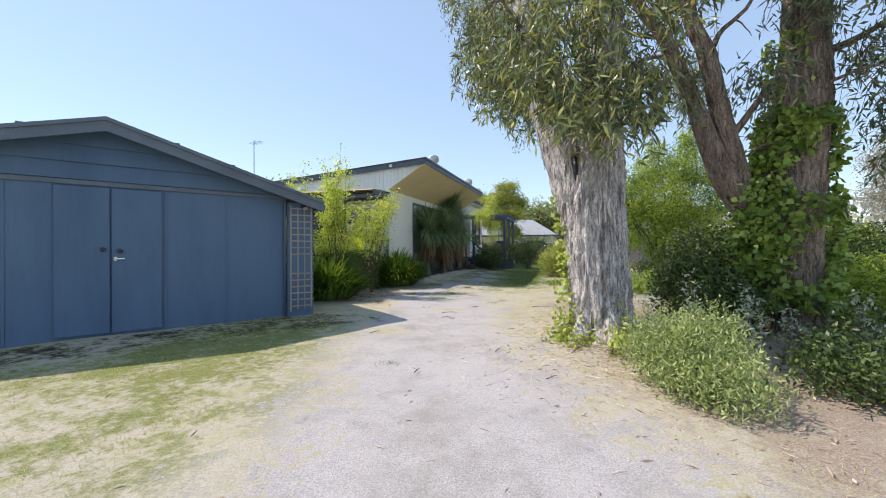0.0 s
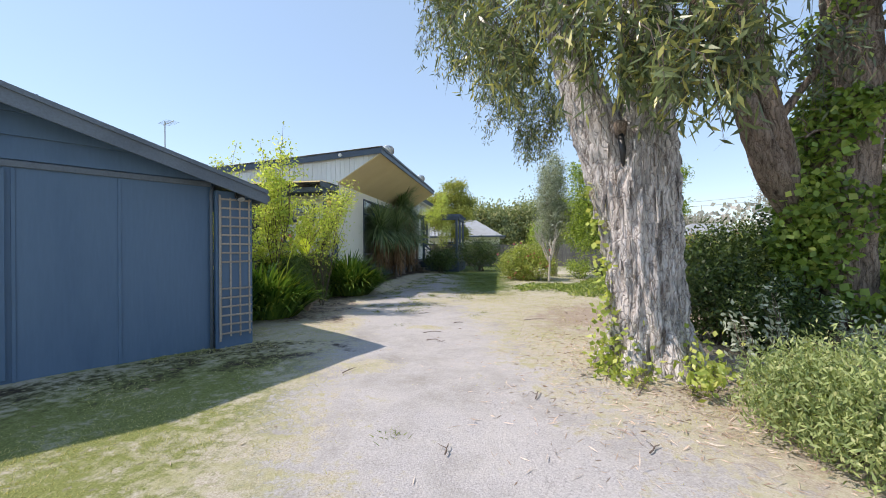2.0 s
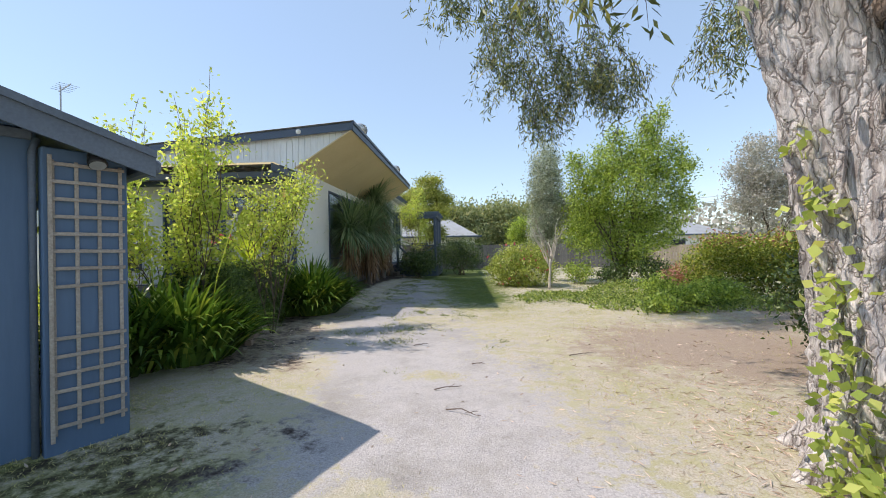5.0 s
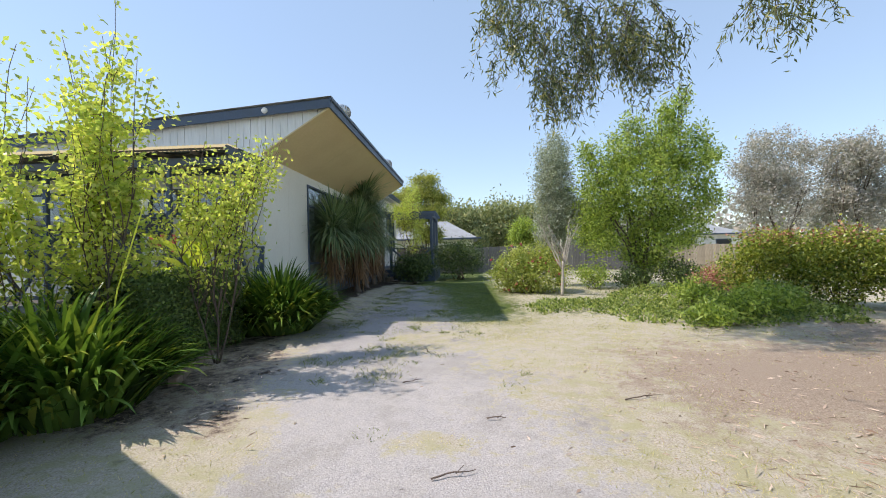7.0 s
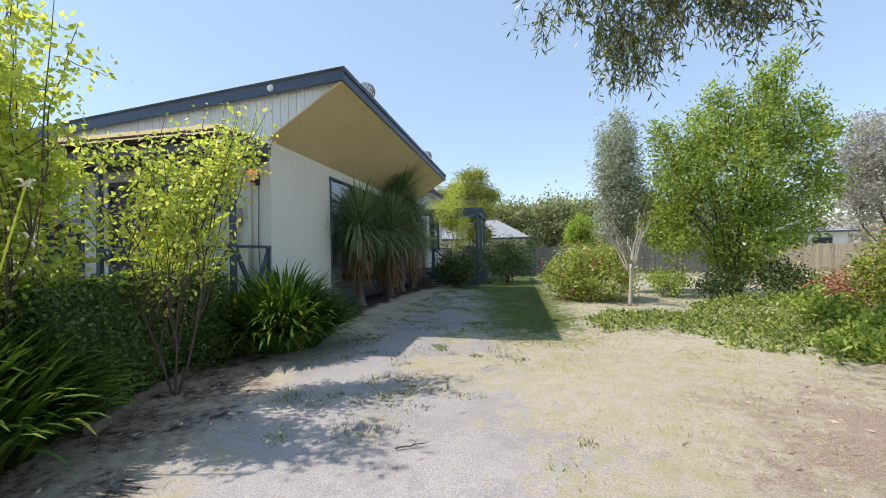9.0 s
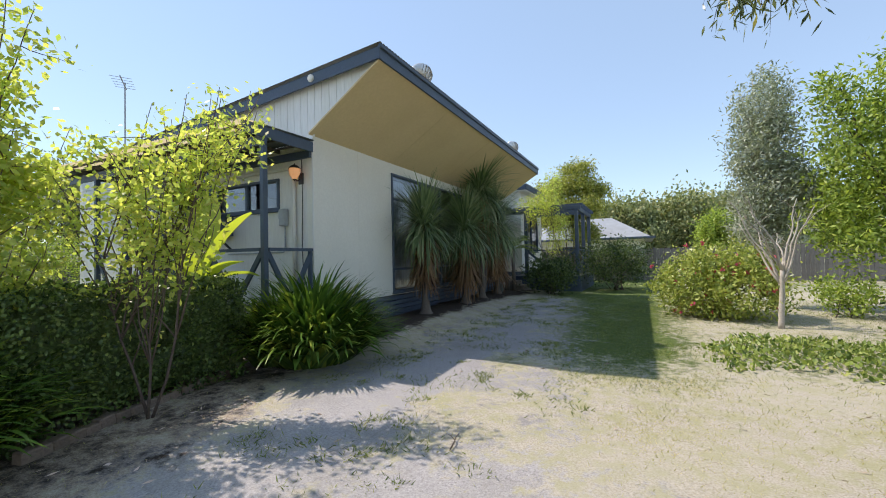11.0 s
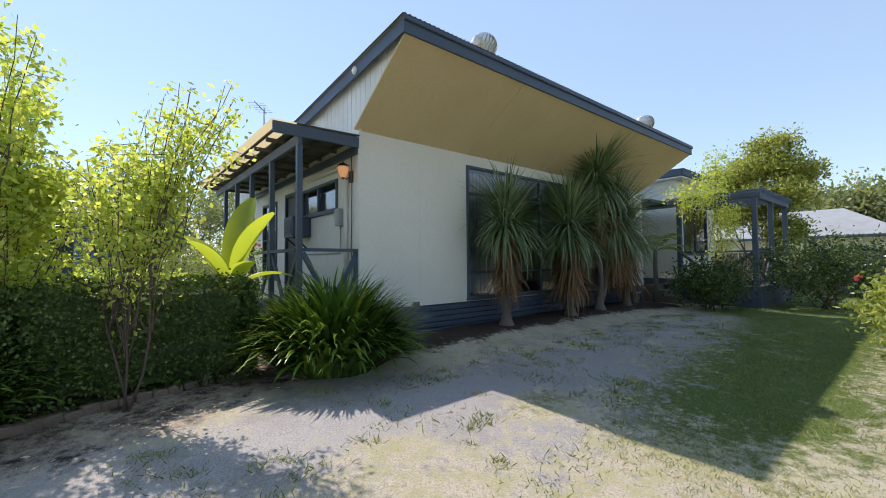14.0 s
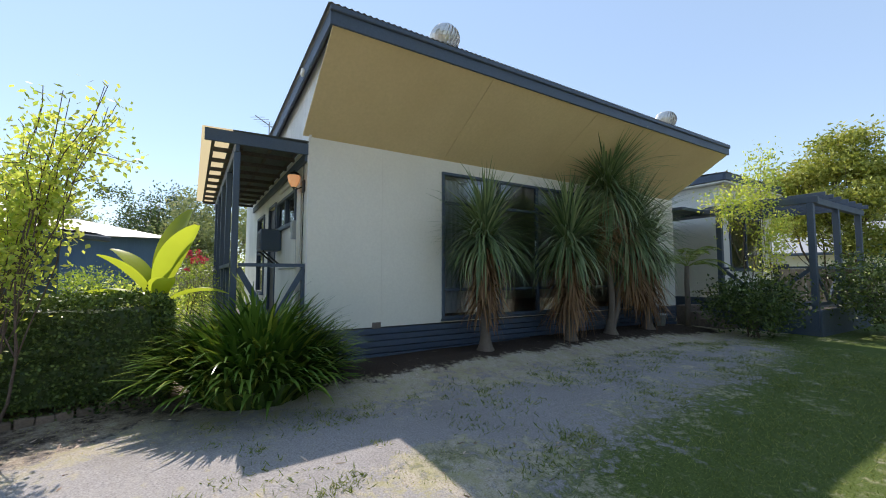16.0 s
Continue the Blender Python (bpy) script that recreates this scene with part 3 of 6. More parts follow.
    part("nib_side", Shape().box((0.42, -0.018, 0.0), (0.50, 0.5, 2.24), 0.01), M_SHED_TRIM, s)
    part("downpipe", Shape().tube([(-0.03, -0.05, 0.02), (-0.03, -0.05, 2.2), (0.0, -0.03, 2.3)], 0.022, 8), M_SHED_TRIM, s, smooth=True)
    # roof: two corrugated slopes with barge boards
    for sgn in (-1, 1):
        xe = -2.66 + sgn * 3.28
        sh = Shape()
        ys = np.arange(-0.36, 6.45, 0.05)
        v, n = [], len(ys)
        for i, y in enumerate(ys):
            dz = 0.012 * (i % 2)
            v += [(-2.66, y, top(-2.66) + 0.07 + dz), (xe, y, top(-2.66) + 0.07 - 3.28 * 0.30 + dz)]
        f = [(2 * i, 2 * i + 1, 2 * i + 3, 2 * i + 2) for i in range(n - 1)]
        part("roof", sh.add(v, f), M_ROOF, s)
        b = Shape()
        x0, z0, x1, z1 = -2.66, top(-2.66) + 0.06, xe, top(-2.66) + 0.06 - 3.28 * 0.30
        b.add([(x0, -0.36, z0), (x1, -0.36, z1), (x1, -0.36, z1 - 0.17), (x0, -0.36, z0 - 0.17), (x0, -0.33, z0), (x1, -0.33, z1), (x1, -0.33, z1 - 0.17), (x0, -0.33, z0 - 0.17)],
              [(0, 1, 2, 3), (7, 6, 5, 4), (0, 4, 5, 1), (3, 2, 6, 7), (1, 5, 6, 2), (0, 3, 7, 4)])
        part("barge_board", b, M_SHED_TRIM, s)
        c = Shape()
        c.add([(x0, -0.385, z0 + 0.035), (x1, -0.385, z1 + 0.035), (x1, -0.385, z1 - 0.02), (x0, -0.385, z0 - 0.02), (x0, -0.362, z0 + 0.035), (x1, -0.362, z1 + 0.035), (x1, -0.362, z1 - 0.02), (x0, -0.362, z0 - 0.02)],
              [(0, 1, 2, 3), (7, 6, 5, 4), (0, 4, 5, 1), (3, 2, 6, 7), (1, 5, 6, 2), (0, 3, 7, 4)])
        part("barge_cap", c, M_SHED_TRIM, s)
        part("soffit", Shape().add([(x0, -0.329, z0 - 0.05), (x1, -0.329, z1 - 0.05), (x1, 6.4, z1 - 0.05), (x0, 6.4, z0 - 0.05), (x0, -0.329, z0 - 0.03), (x1, -0.329, z1 - 0.03), (x1, 6.4, z1 - 0.03), (x0, 6.4, z0 - 0.03)],
                                   [(0, 1, 2, 3), (7, 6, 5, 4), (0, 4, 5, 1), (2, 6, 7, 3)]), M_SHED_TRIM, s)
        part("gutter", Shape().box((xe - 0.05, -0.34, z1 - 0.13), (xe + 0.05, 6.4, z1 - 0.03), 0.02), M_SHED_TRIM, s)
    # trellis and lamp hang on the nib: things of their own
    M = s.matrix_basis

    tr = thing("trellis", "pale weathered timber lattice trellis fixed to the shed", "trellis", M @ Vector((0.255, -0.125, 0.2)), rz, local=True)
    for i in range(4):
        x = -0.195 + i * 0.13
        part("lath", Shape().box((x - 0.012, -0.012, -0.02 + 0.01 * (i % 2)), (x + 0.012, -0.002, 1.95), 0.002), M_TRELLIS, tr)
    for i in range(16):
        if i in (6, 7):
            continue
        z = 0.04 + i * 0.1255
        o = part("lath", Shape().box((-0.22, -0.024, -0.012), (0.22, -0.013, 0.014), 0.002), M_TRELLIS, tr)
        o.matrix_basis = pose(0, 0, z, 0, rng.uniform(-1.2, 1.2), 0)
    part("lath", Shape().box((-0.225, -0.036, -0.06), (-0.2, -0.025, 1.98), 0.002), M_TRELLIS, tr)

    fl = thing("flood_lamp", "small black outdoor flood lamp under the shed eave", "lamp", M @ Vector((0.28, -0.125, 2.17)), rz, local=True)
    part("bracket", Shape().box((-0.03, -0.03, -0.02), (0.03, -0.001, 0.06), 0.006).tube([(0, -0.02, 0.03), (0, -0.09, 0.02)], 0.012, 8), M_BLACK, fl)
    o = part("lamp_head", Shape().lathe([(0.0, -0.09), (0.055, -0.09), (0.06, -0.08), (0.05, -0.03), (0.028, 0.02), (0.0, 0.03)], 14), M_BLACK, fl, smooth=True)
    o.matrix_basis = pose(0, -0.11, 0.03, -30, 0, 0)
    o = part("lamp_glass", Shape().lathe([(0.0, -0.094), (0.05, -0.094), (0.05, -0.091)], 14), M_STEEL, fl)
    o.matrix_basis = pose(0, -0.11, 0.03, -30, 0, 0)


build_shed()

# ---- the house ----
XW, YS, YE = -6.56, 13.32, 22.6      # front wall, side wall, far end
ZB, ZT = 0.83, 3.57                  # foot and head of the front cladding
XR, ZR = -5.15, 4.60                 # the high roof edge
XB = -14.0
SLOPE = 0.080
VENT_X = -6.45


def roof_z(x):
    return ZR + (x - XR) * SLOPE


def window(parent, plane, a, b, z0, z1, cuts, bars, depth=0.06, label="", frame_w=0.05, mat=None):
    """A framed window in the plane x = const (plane "x") or y = const ("y"), from a to b and z0 to z1, with upright cuts and level bars."""
    axis, at, out = plane
    mat = mat or M_BLUE

    def bx(u0, u1, w0, w1, d0, d1, bev=0.006):
        lo, hi = at + out * d0, at + out * d1
        if axis == "x":
            return Shape().box((lo, u0, w0), (hi, u1, w1), bev)
        return Shape().box((u0, lo, w0), (u1, hi, w1), bev)

    w = part("window", bx(a - frame_w, b + frame_w, z0 - frame_w, z0, -0.05, 0.03), mat, parent, label or "dark blue framed window")
    part("frame", bx(a - frame_w, b + frame_w, z1, z1 + frame_w, -0.05, 0.03), mat, w)
    part("frame", bx(a - frame_w, a, z0 + 0.001, z1 - 0.001, -0.05, 0.03), mat, w)
    part("frame", bx(b, b + frame_w, z0 + 0.001, z1 - 0.001, -0.05, 0.03), mat, w)
    us, zs = [a, *cuts, b], [z0, *bars, z1]
    for c in cuts:
        part("mullion", bx(c - 0.028, c + 0.028, z0 + 0.001, z1 - 0.001, -0.045, 0.022), mat, w)
    for k in range(len(us) - 1):
        u0, u1 = us[k] + (0.03 if k else 0.001), us[k + 1] - (0.03 if k + 2 < len(us) else 0.001)
        for c in bars:
            part("transom", bx(u0, u1, c - 0.025, c + 0.025, -0.04, 0.018), mat, w)
        for j in range(len(zs) - 1):
            g = part("pane", bx(u0 + 0.001, u1 - 0.001, zs[j] + (0.027 if j else 0.001), zs[j + 1] - (0.027 if j + 2 < len(zs) else 0.001), -0.025, -0.019, 0), M_GLASS, w)
            g.visible_shadow = False
    part("sill", bx(a - 0.07, b + 0.07, z0 - frame_w - 0.03, z0 - frame_w - 0.001, -0.02, 0.055), mat, w)
    return w


def build_house():
    h = thing("house", "cream cement-sheet house with a flared soffit and dark blue trim", "house", (-10.0, 18.0, 0.3))
    wy0, wy1, wz0, wz1 = 15.55, 21.35, 0.93, 3.30
    t = 0.14
    # front wall round the long window
    part("wall", Shape().box((XW - t, YS, ZB), (XW, wy0 - 0.05, ZT)), M_CREAM, h)
    part("wall", Shape().box((XW - t, wy1 + 0.05, ZB), (XW, YE, ZT)), M_CREAM, h)
    part("wall", Shape().box((XW - t, wy0 - 0.05, wz1 + 0.05), (XW, wy1 + 0.05, ZT)), M_CREAM, h)
    part("wall", Shape().box((XW - t, wy0 - 0.05, ZB), (XW, wy1 + 0.05, wz0 - 0.08)), M_CREAM, h)
    for y in (14.43,):
        part("joint_strip", Shape().box((XW + 0.0005, y - 0.006, ZB), (XW + 0.004, y + 0.006, ZT - 0.03)), M_CREAM, h)
    part("corner_strip", Shape().box((XW - 0.02, YS - 0.022, ZB), (XW + 0.006, YS - 0.001, ZT - 0.05), 0.003), M_WHITE, h)
    window(h, ("x", XW, 1), wy0, wy1, wz0, wz1, [16.75, 17.7, 18.9, 20.1], [1.36, 2.83], label="long dark blue framed picture window with small upper and lower lights")
    # sub-floor boards
    for k in range(5):
        z0 = 0.35 + k * 0.094
        part("base_board", Shape().box((XW - 0.05, YS + 0.02, z0), (XW + 0.02 - 0.004 * (k % 2), YE - 0.02, z0 + 0.083), 0.005), M_BLUE_P, h)
    part("base_backing", Shape().box((XW - 0.14, YS + 0.02, 0.2), (XW - 0.055, YE - 0.02, ZB - 0.002)), M_BLACK, h)
    for k in range(5):
        z0 = 0.35 + k * 0.094
        part("base_board", Shape().box((XB, YS - 0.02, z0), (XW - 0.055, YS + 0.05, z0 + 0.083), 0.005), M_BLUE_P, h)
    # side wall with its gable corner, openings cut as separate panels
    ops = [(-11.5, -10.45, 1.2, 2.95), (-9.86, -9.12, ZB, 2.95), (-8.92, -7.31, 2.42, 2.95)]
    xs = sorted({XB, XW - t - 0.001, *[o[0] for o in ops], *[o[1] for o in ops]})
    top_z = 3.36

    def panel(x0, x1, z0, z1):
        part("wall", Shape().box((x0, YS, z0), (x1, YS + t, z1)), M_WHITE, h)

    for x0, x1 in zip(xs[:-1], xs[1:]):
        o = [q for q in ops if abs(q[0] - x0) < 1e-6]
        if o:
            if o[0][2] > ZB + 0.01:
                panel(x0, x1, ZB, o[0][2])
            panel(x0, x1, o[0][3], top_z)
        else:
            panel(x0, x1, ZB, top_z)
    # upper gable of upright boards, out to the flared corner
    x = XB
    while x < XR - 0.08:
        x1 = min(x + 0.148, XR - 0.07)
        def low(q):
            return top_z + 0.002 if q <= XW else ZT + (q - XW) * (4.42 - ZT) / (XR - 0.04 - XW)
        za, zb = low(x), low(x1)
        ta, tb = roof_z(x) - 0.06, roof_z(x1) - 0.06
        if ta - za > 0.01:
            y0 = YS - 0.012
            part("gable_board", Shape().add([(x + 0.003, y0, za), (x1 - 0.003, y0, zb), (x1 - 0.003, y0, max(tb, zb + 0.002)), (x + 0.003, y0, ta), (x + 0.003, y0 + 0.03, za), (x1 - 0.003, y0 + 0.03, zb), (x1 - 0.003, y0 + 0.03, max(tb, zb + 0.002)), (x + 0.003, y0 + 0.03, ta)],
                                            [(0, 1, 2, 3), (0, 3, 7, 4), (1, 5, 6, 2), (0, 4, 5, 1)]), M_WHITE, h)
        x += 0.15
    part("gable_backing", Shape().add([(XB, YS + 0.02, top_z), (XW, YS + 0.02, top_z), (XW, YS + 0.02, ZT), (XR - 0.05, YS + 0.02, 4.42), (XR - 0.05, YS + 0.02, roof_z(XR) - 0.05), (XB, YS + 0.02, roof_z(XB) - 0.05),
                                       (XB, YS + 0.06, top_z), (XW, YS + 0.06, top_z), (XW, YS + 0.06, ZT), (XR - 0.05, YS + 0.06, 4.42), (XR - 0.05, YS + 0.06, roof_z(XR) - 0.05), (XB, YS + 0.06, roof_z(XB) - 0.05)],
                                      [(0, 1, 2, 3, 4, 5), (11, 10, 9, 8, 7, 6)]), M_WHITE, h)
    # the flared soffit, in sheets
    ye = YE - 0.14
    ys = np.linspace(YS - 0.10, ye, 5)
    for y0, y1 in zip(ys[:-1], ys[1:]):
        part("soffit_sheet", Shape().add([(XW + 0.002, y0 + 0.003, ZT - 0.02), (XR - 0.04, y0 + 0.003, 4.40), (XR - 0.04, y1 - 0.003, 4.40), (XW + 0.002, y1 - 0.003, ZT - 0.02),
                                          (XW + 0.002, y0 + 0.003, ZT + 0.01), (XR - 0.04, y0 + 0.003, 4.43), (XR - 0.04, y1 - 0.003, 4.43), (XW + 0.002, y1 - 0.003, ZT + 0.01)],
                                         [(3, 2, 1, 0), (4, 5, 6, 7), (0, 1, 5, 4), (2, 3, 7, 6), (1, 2, 6, 5), (0, 4, 7, 3)]), M_SOFFIT, h)
    part("soffit_end", Shape().add([(XW, ye, ZT - 0.02), (XR - 0.04, ye, 4.40), (XR - 0.04, ye, 4.5), (XW, ye, 4.42), (XW, ye + 0.03, ZT - 0.02), (XR - 0.04, ye + 0.03, 4.40), (XR - 0.04, ye + 0.03, 4.5), (XW, ye + 0.03, 4.42)],
                                   [(0, 3, 2, 1), (4, 5, 6, 7), (0, 1, 5, 4)]), M_CREAM, h)
    # fascias and the corrugated roof
    part("fascia", Shape().box((XR - 0.03, YS - 0.14, 4.39), (XR, ye + 0.04, ZR - 0.03), 0.005), M_BLUE, h)
    part("fascia", Shape().box((XR - 0.028, YS - 0.145, ZR - 0.06), (XR + 0.03, ye + 0.045, ZR + 0.005), 0.01), M_BLUE, h, "dark blue roof capping")

    def rake(y0, y1, d0, d1):
        v = [(x, y, roof_z(x) - d) for y in (y0, y1) for x, d in ((XB - 0.3, d0), (XR - 0.031, d0), (XR - 0.031, d1), (XB - 0.3, d1))]
        return Shape().add(v, [(3, 2, 1, 0), (4, 5, 6, 7), (0, 1, 5, 4), (1, 2, 6, 5), (2, 3, 7, 6), (3, 0, 4, 7)])

    part("fascia", rake(YS - 0.13, YS - 0.10, 0.02, 0.19), M_BLUE, h)
    part("fascia", rake(ye + 0.01, ye + 0.035, 0.02, 0.19), M_BLUE, h)
    ys = np.arange(YS - 0.17, ye + 0.06, 0.038)
    v = []
    for i, y in enumerate(ys):
        dz = 0.018 * (i % 2)
        v += [(XR + 0.02, y, roof_z(XR) + 0.012 + dz), (XB - 0.35, y, roof_z(XB - 0.35) + 0.012 + dz)]
    part("roof", Shape().add(v, [(2 * i, 2 * i + 1, 2 * i + 3, 2 * i + 2) for i in range(len(ys) - 1)]), M_ROOF, h)
    part("ceiling_lining", Shape().add([(XW, YS + 0.1, 3.5), (XB, YS + 0.1, 3.4), (XB, YE - 0.15, 3.4), (XW, YE - 0.15, 3.5)], [(0, 1, 2, 3)]), M_DARKROOM, h)
    part("round_vent", Shape().lathe([(0.0, -0.03), (0.05, -0.03), (0.06, -0.015), (0.06, 0.0)], 16), M_WHITE, h, "small white round vent on the rake board", smooth=True).matrix_basis = Matrix.Translation(-ORIGIN[h.name]) @ pose(VENT_X, YS - 0.131, roof_z(VENT_X) - 0.10, -90, 0, 0) @ Matrix.Translation(ORIGIN[h.name])
    # inside and back
    part("floor", Shape().box((XB, YS + t, 0.70), (XW - t, YE - t, 0.82)), M_DECK, h)
    part("wall", Shape().box((XB, YE - t, 0.2), (XW - 0.15, YE, roof_z(XB) - 0.1)), M_CREAM, h)
    part("wall", Shape().box((XB - t, YS, 0.2), (XB, YE, roof_z(XB) - 0.1)), M_CREAM, h)
    part("inner_wall", Shape().box((-11.2, YS + t + 0.01, 0.82), (-11.1, YE - t - 0.01, 3.35)), M_DARKROOM, h)
    # side openings
    window(h, ("y", YS, -1), -8.92 + 0.05, -7.31 - 0.05, 2.47, 2.90, [-8.12], [], label="dark framed sliding window high under the porch roof")
    window(h, ("y", YS, -1), -11.45, -10.5, 1.25, 2.90, [], [2.1], label="dark framed sash window under the porch roof")
    d = part("door", Shape().box((-9.84, YS + 0.03, ZB + 0.02), (-9.14, YS + 0.07, 2.93), 0.005), M_DOOR, h, "dark closed fly-screen door")
    part("frame", Shape().box((-9.90, YS - 0.02, ZB), (-9.845, YS + 0.08, 2.95), 0.005).box((-9.135, YS - 0.02, ZB), (-9.08, YS + 0.08, 2.95), 0.005).box((-9.90, YS - 0.02, 2.951), (-9.08, YS + 0.08, 3.01), 0.005), M_BLUE, d)
    part("mid_rail", Shape().box((-9.82, YS + 0.018, 1.75), (-9.16, YS + 0.029, 1.83), 0.003), M_BLUE, d)
    part("handle", Shape().box((-9.22, YS - 0.005, 1.86), (-9.18, YS + 0.028, 1.98), 0.006), M_STEEL, d)
    part("pipe", Shape().tube([(-6.95, YS - 0.04, 0.6), (-6.95, YS - 0.04, 3.0), (-7.0, YS - 0.04, 3.08), (-8.5, YS - 0.04, 3.08)], 0.032, 10), M_WHITE, h, "white painted service pipe", smooth=True)
    part("conduit", Shape().tube([(-7.18, YS - 0.02, 2.15), (-7.18, YS - 0.02, 1.75), (-7.22, YS - 0.02, 1.72), (-8.6, YS - 0.02, 1.72)], 0.012, 8), M_METER, h, smooth=True)
    part("cable", Shape().tube([(-6.79, YS - 0.02, 3.3), (-6.78, YS - 0.02, 2.6), (-6.8, YS - 0.02, 1.8), (-6.76, YS - 0.02, 1.0)], 0.007, 6), M_BLACK, h)
    part("curtain", Shape().add(*curtain(XW - 0.22, 15.60, 16.5, 0.95, 3.28)), M_CURTAIN, h, "gathered white sheer curtain", smooth=True)
    part("curtain", Shape().add(*curtain(XW - 0.22, 20.7, 21.3, 0.95, 3.28)), M_CURTAIN, h, "gathered white sheer curtain", smooth=True)
    # torn corner of the front sheet above the base
    part("patch", Shape().box((XW + 0.0005, 14.28, 0.80), (XW + 0.006, 14.42, 0.90), 0.002), M_STEP, h, "broken corner of bare sheet")


def curtain(x, y0, y1, z0, z1, n=48):
    v, f = [], []
    for i in range(n + 1):
        y = y0 + (y1 - y0) * i / n
        d = 0.03 * math.sin(i * 1.25)
        v += [(x + d, y, z0), (x + d * 0.7, y, z1), (x + d - 0.004, y, z0), (x + d * 0.7 - 0.004, y, z1)]
    for i in range(n):
        a, b = 4 * i, 4 * i + 4
        f += [(a, b, b + 1, a + 1), (b + 2, a + 2, a + 3, b + 3)]
    return v, f


build_house()


def build_whirlybird(x, y):
    z = roof_z(x) + 0.02
    z += 0.01
    w = thing("roof_vent", "spinning aluminium whirlybird roof vent", "roof vent", (x, y, z), local=True)
    part("flue", Shape().lathe([(0.13, -0.12), (0.13, 0.13), (0.15, 0.14)], 18), M_STEEL, w, smooth=True)
    for k in range(22):
        a = 2 * math.pi * k / 22
        v = []
        for i in range(7):
            u = i / 6
            r = 0.13 + 0.085 * math.sin(math.pi * (0.12 + 0.76 * u))
            zz = 0.14 + 0.27 * u
            for da, dr in ((0, 0), (0.24, -0.02)):
                v.append(((r + dr) * math.cos(a + da + u * 0.5), (r + dr) * math.sin(a + da + u * 0.5), zz))
        part("vane", Shape().add(v, [(2 * i, 2 * i + 1, 2 * i + 3, 2 * i + 2) for i in range(6)]), M_STEEL, w)
    part("cap", Shape().lathe([(0.15, 0.40), (0.14, 0.425), (0.08, 0.45), (0.0, 0.46)], 18), M_STEEL, w, smooth=True)


build_whirlybird(-5.43, 14.85)
build_whirlybird(-5.45, 20.4)


def build_porch():
    p = thing("porch", "narrow side porch with dark blue posts and beige corrugated roof", "porch", (-9.0, 12.8, 0.2))
    xs = [-6.60, -7.82, -8.99, -10.11, -11.15]
    y = 12.42
    for i in range(6):
        y0 = 12.36 + i * 0.155
        part("deck_board", Shape().box((-11.6, y0, 0.76), (-6.56, y0 + 0.145, 0.80), 0.004), M_DECK, p)
    part("deck_edge", Shape().box((-11.6, 12.32, 0.52), (-6.56, 12.355, 0.80), 0.005), M_BLUE, p)
    part("deck_edge", Shape().box((-6.555, 12.32, 0.52), (-6.52, 13.29, 0.80), 0.005), M_BLUE, p)
    for x in xs:
        part("post", Shape().box((x - 0.038, y - 0.038, G(x, y) - 0.05), (x + 0.038, y + 0.038, 3.19), 0.006), M_BLUE, p)
    part("beam", Shape().box((-12.2, y - 0.025, 3.191), (-6.55, y + 0.025, 3.33), 0.005), M_BLUE, p)
    part("wall_plate", Shape().box((-12.2, YS - 0.06, 3.20), (-6.58, YS - 0.013, 3.32), 0.005), M_BLUE, p)
    for k in range(10):
        x = -6.62 - k * 0.61
        part("rafter", Shape().box((x - 0.02, 12.16, 3.335), (x + 0.02, YS - 0.065, 3.395), 0.003), M_DECK, p)
    part("end_fascia", Shape().box((-6.565, 12.05, 3.28), (-6.535, YS - 0.02, 3.44), 0.005), M_BLUE, p)
    for k in range(4):
        part("purlin", Shape().box((-12.3, 12.14 + k * 0.36, 3.398), (-6.57, 12.18 + k * 0.36, 3.425), 0.003), M_DECK, p)
    ys = np.arange(-12.4, -6.50, 0.038)
    for ya, yb, m, lab in ((12.02, 12.36, M_POLY, "beige corrugated plastic roofing"), (12.36, YS - 0.02, M_TIN, "dark corrugated roofing")):
        v = []
        for i, x in enumerate(ys):
            dz = 0.016 * (i % 2)
            v += [(x, ya, 3.428 + (ya - 12) * 0.02 + dz), (x, yb, 3.428 + (yb - 12) * 0.02 + dz)]
        part("roof_sheet", Shape().add(v, [(2 * i, 2 * i + 1, 2 * i + 3, 2 * i + 2) for i in range(len(ys) - 1)]), m, p, lab)
    # balustrades with crossed braces
    def bay(a, b):
        (ax, ay), (bx, by) = a, b
        part("rail", Shape().beam((ax, ay, 1.74), (bx, by, 1.74), 0.09, 0.045), M_BLUE, p)
        part("rail", Shape().beam((ax, ay, 0.92), (bx, by, 0.92), 0.045, 0.07), M_BLUE, p)
        mx, my = (ax + bx) / 2, (ay + by) / 2
        part("brace", Shape().beam((ax, ay, 1.70), (mx, my, 0.96), 0.035, 0.07), M_BLUE, p)
        part("brace", Shape().beam((bx, by, 1.70), (mx, my, 0.96), 0.035, 0.07), M_BLUE, p)

    bay((-6.60, y + 0.05), (-6.60, YS - 0.03))
    bay((-6.65, y), (-7.77, y))
    bay((-7.87, y), (-8.94, y))
    bay((-10.16, y), (-11.10, y))
    part("rail_post", Shape().box((-6.64, YS - 0.07, 0.80), (-6.575, YS - 0.025, 1.76), 0.005), M_BLUE, p)


build_porch()


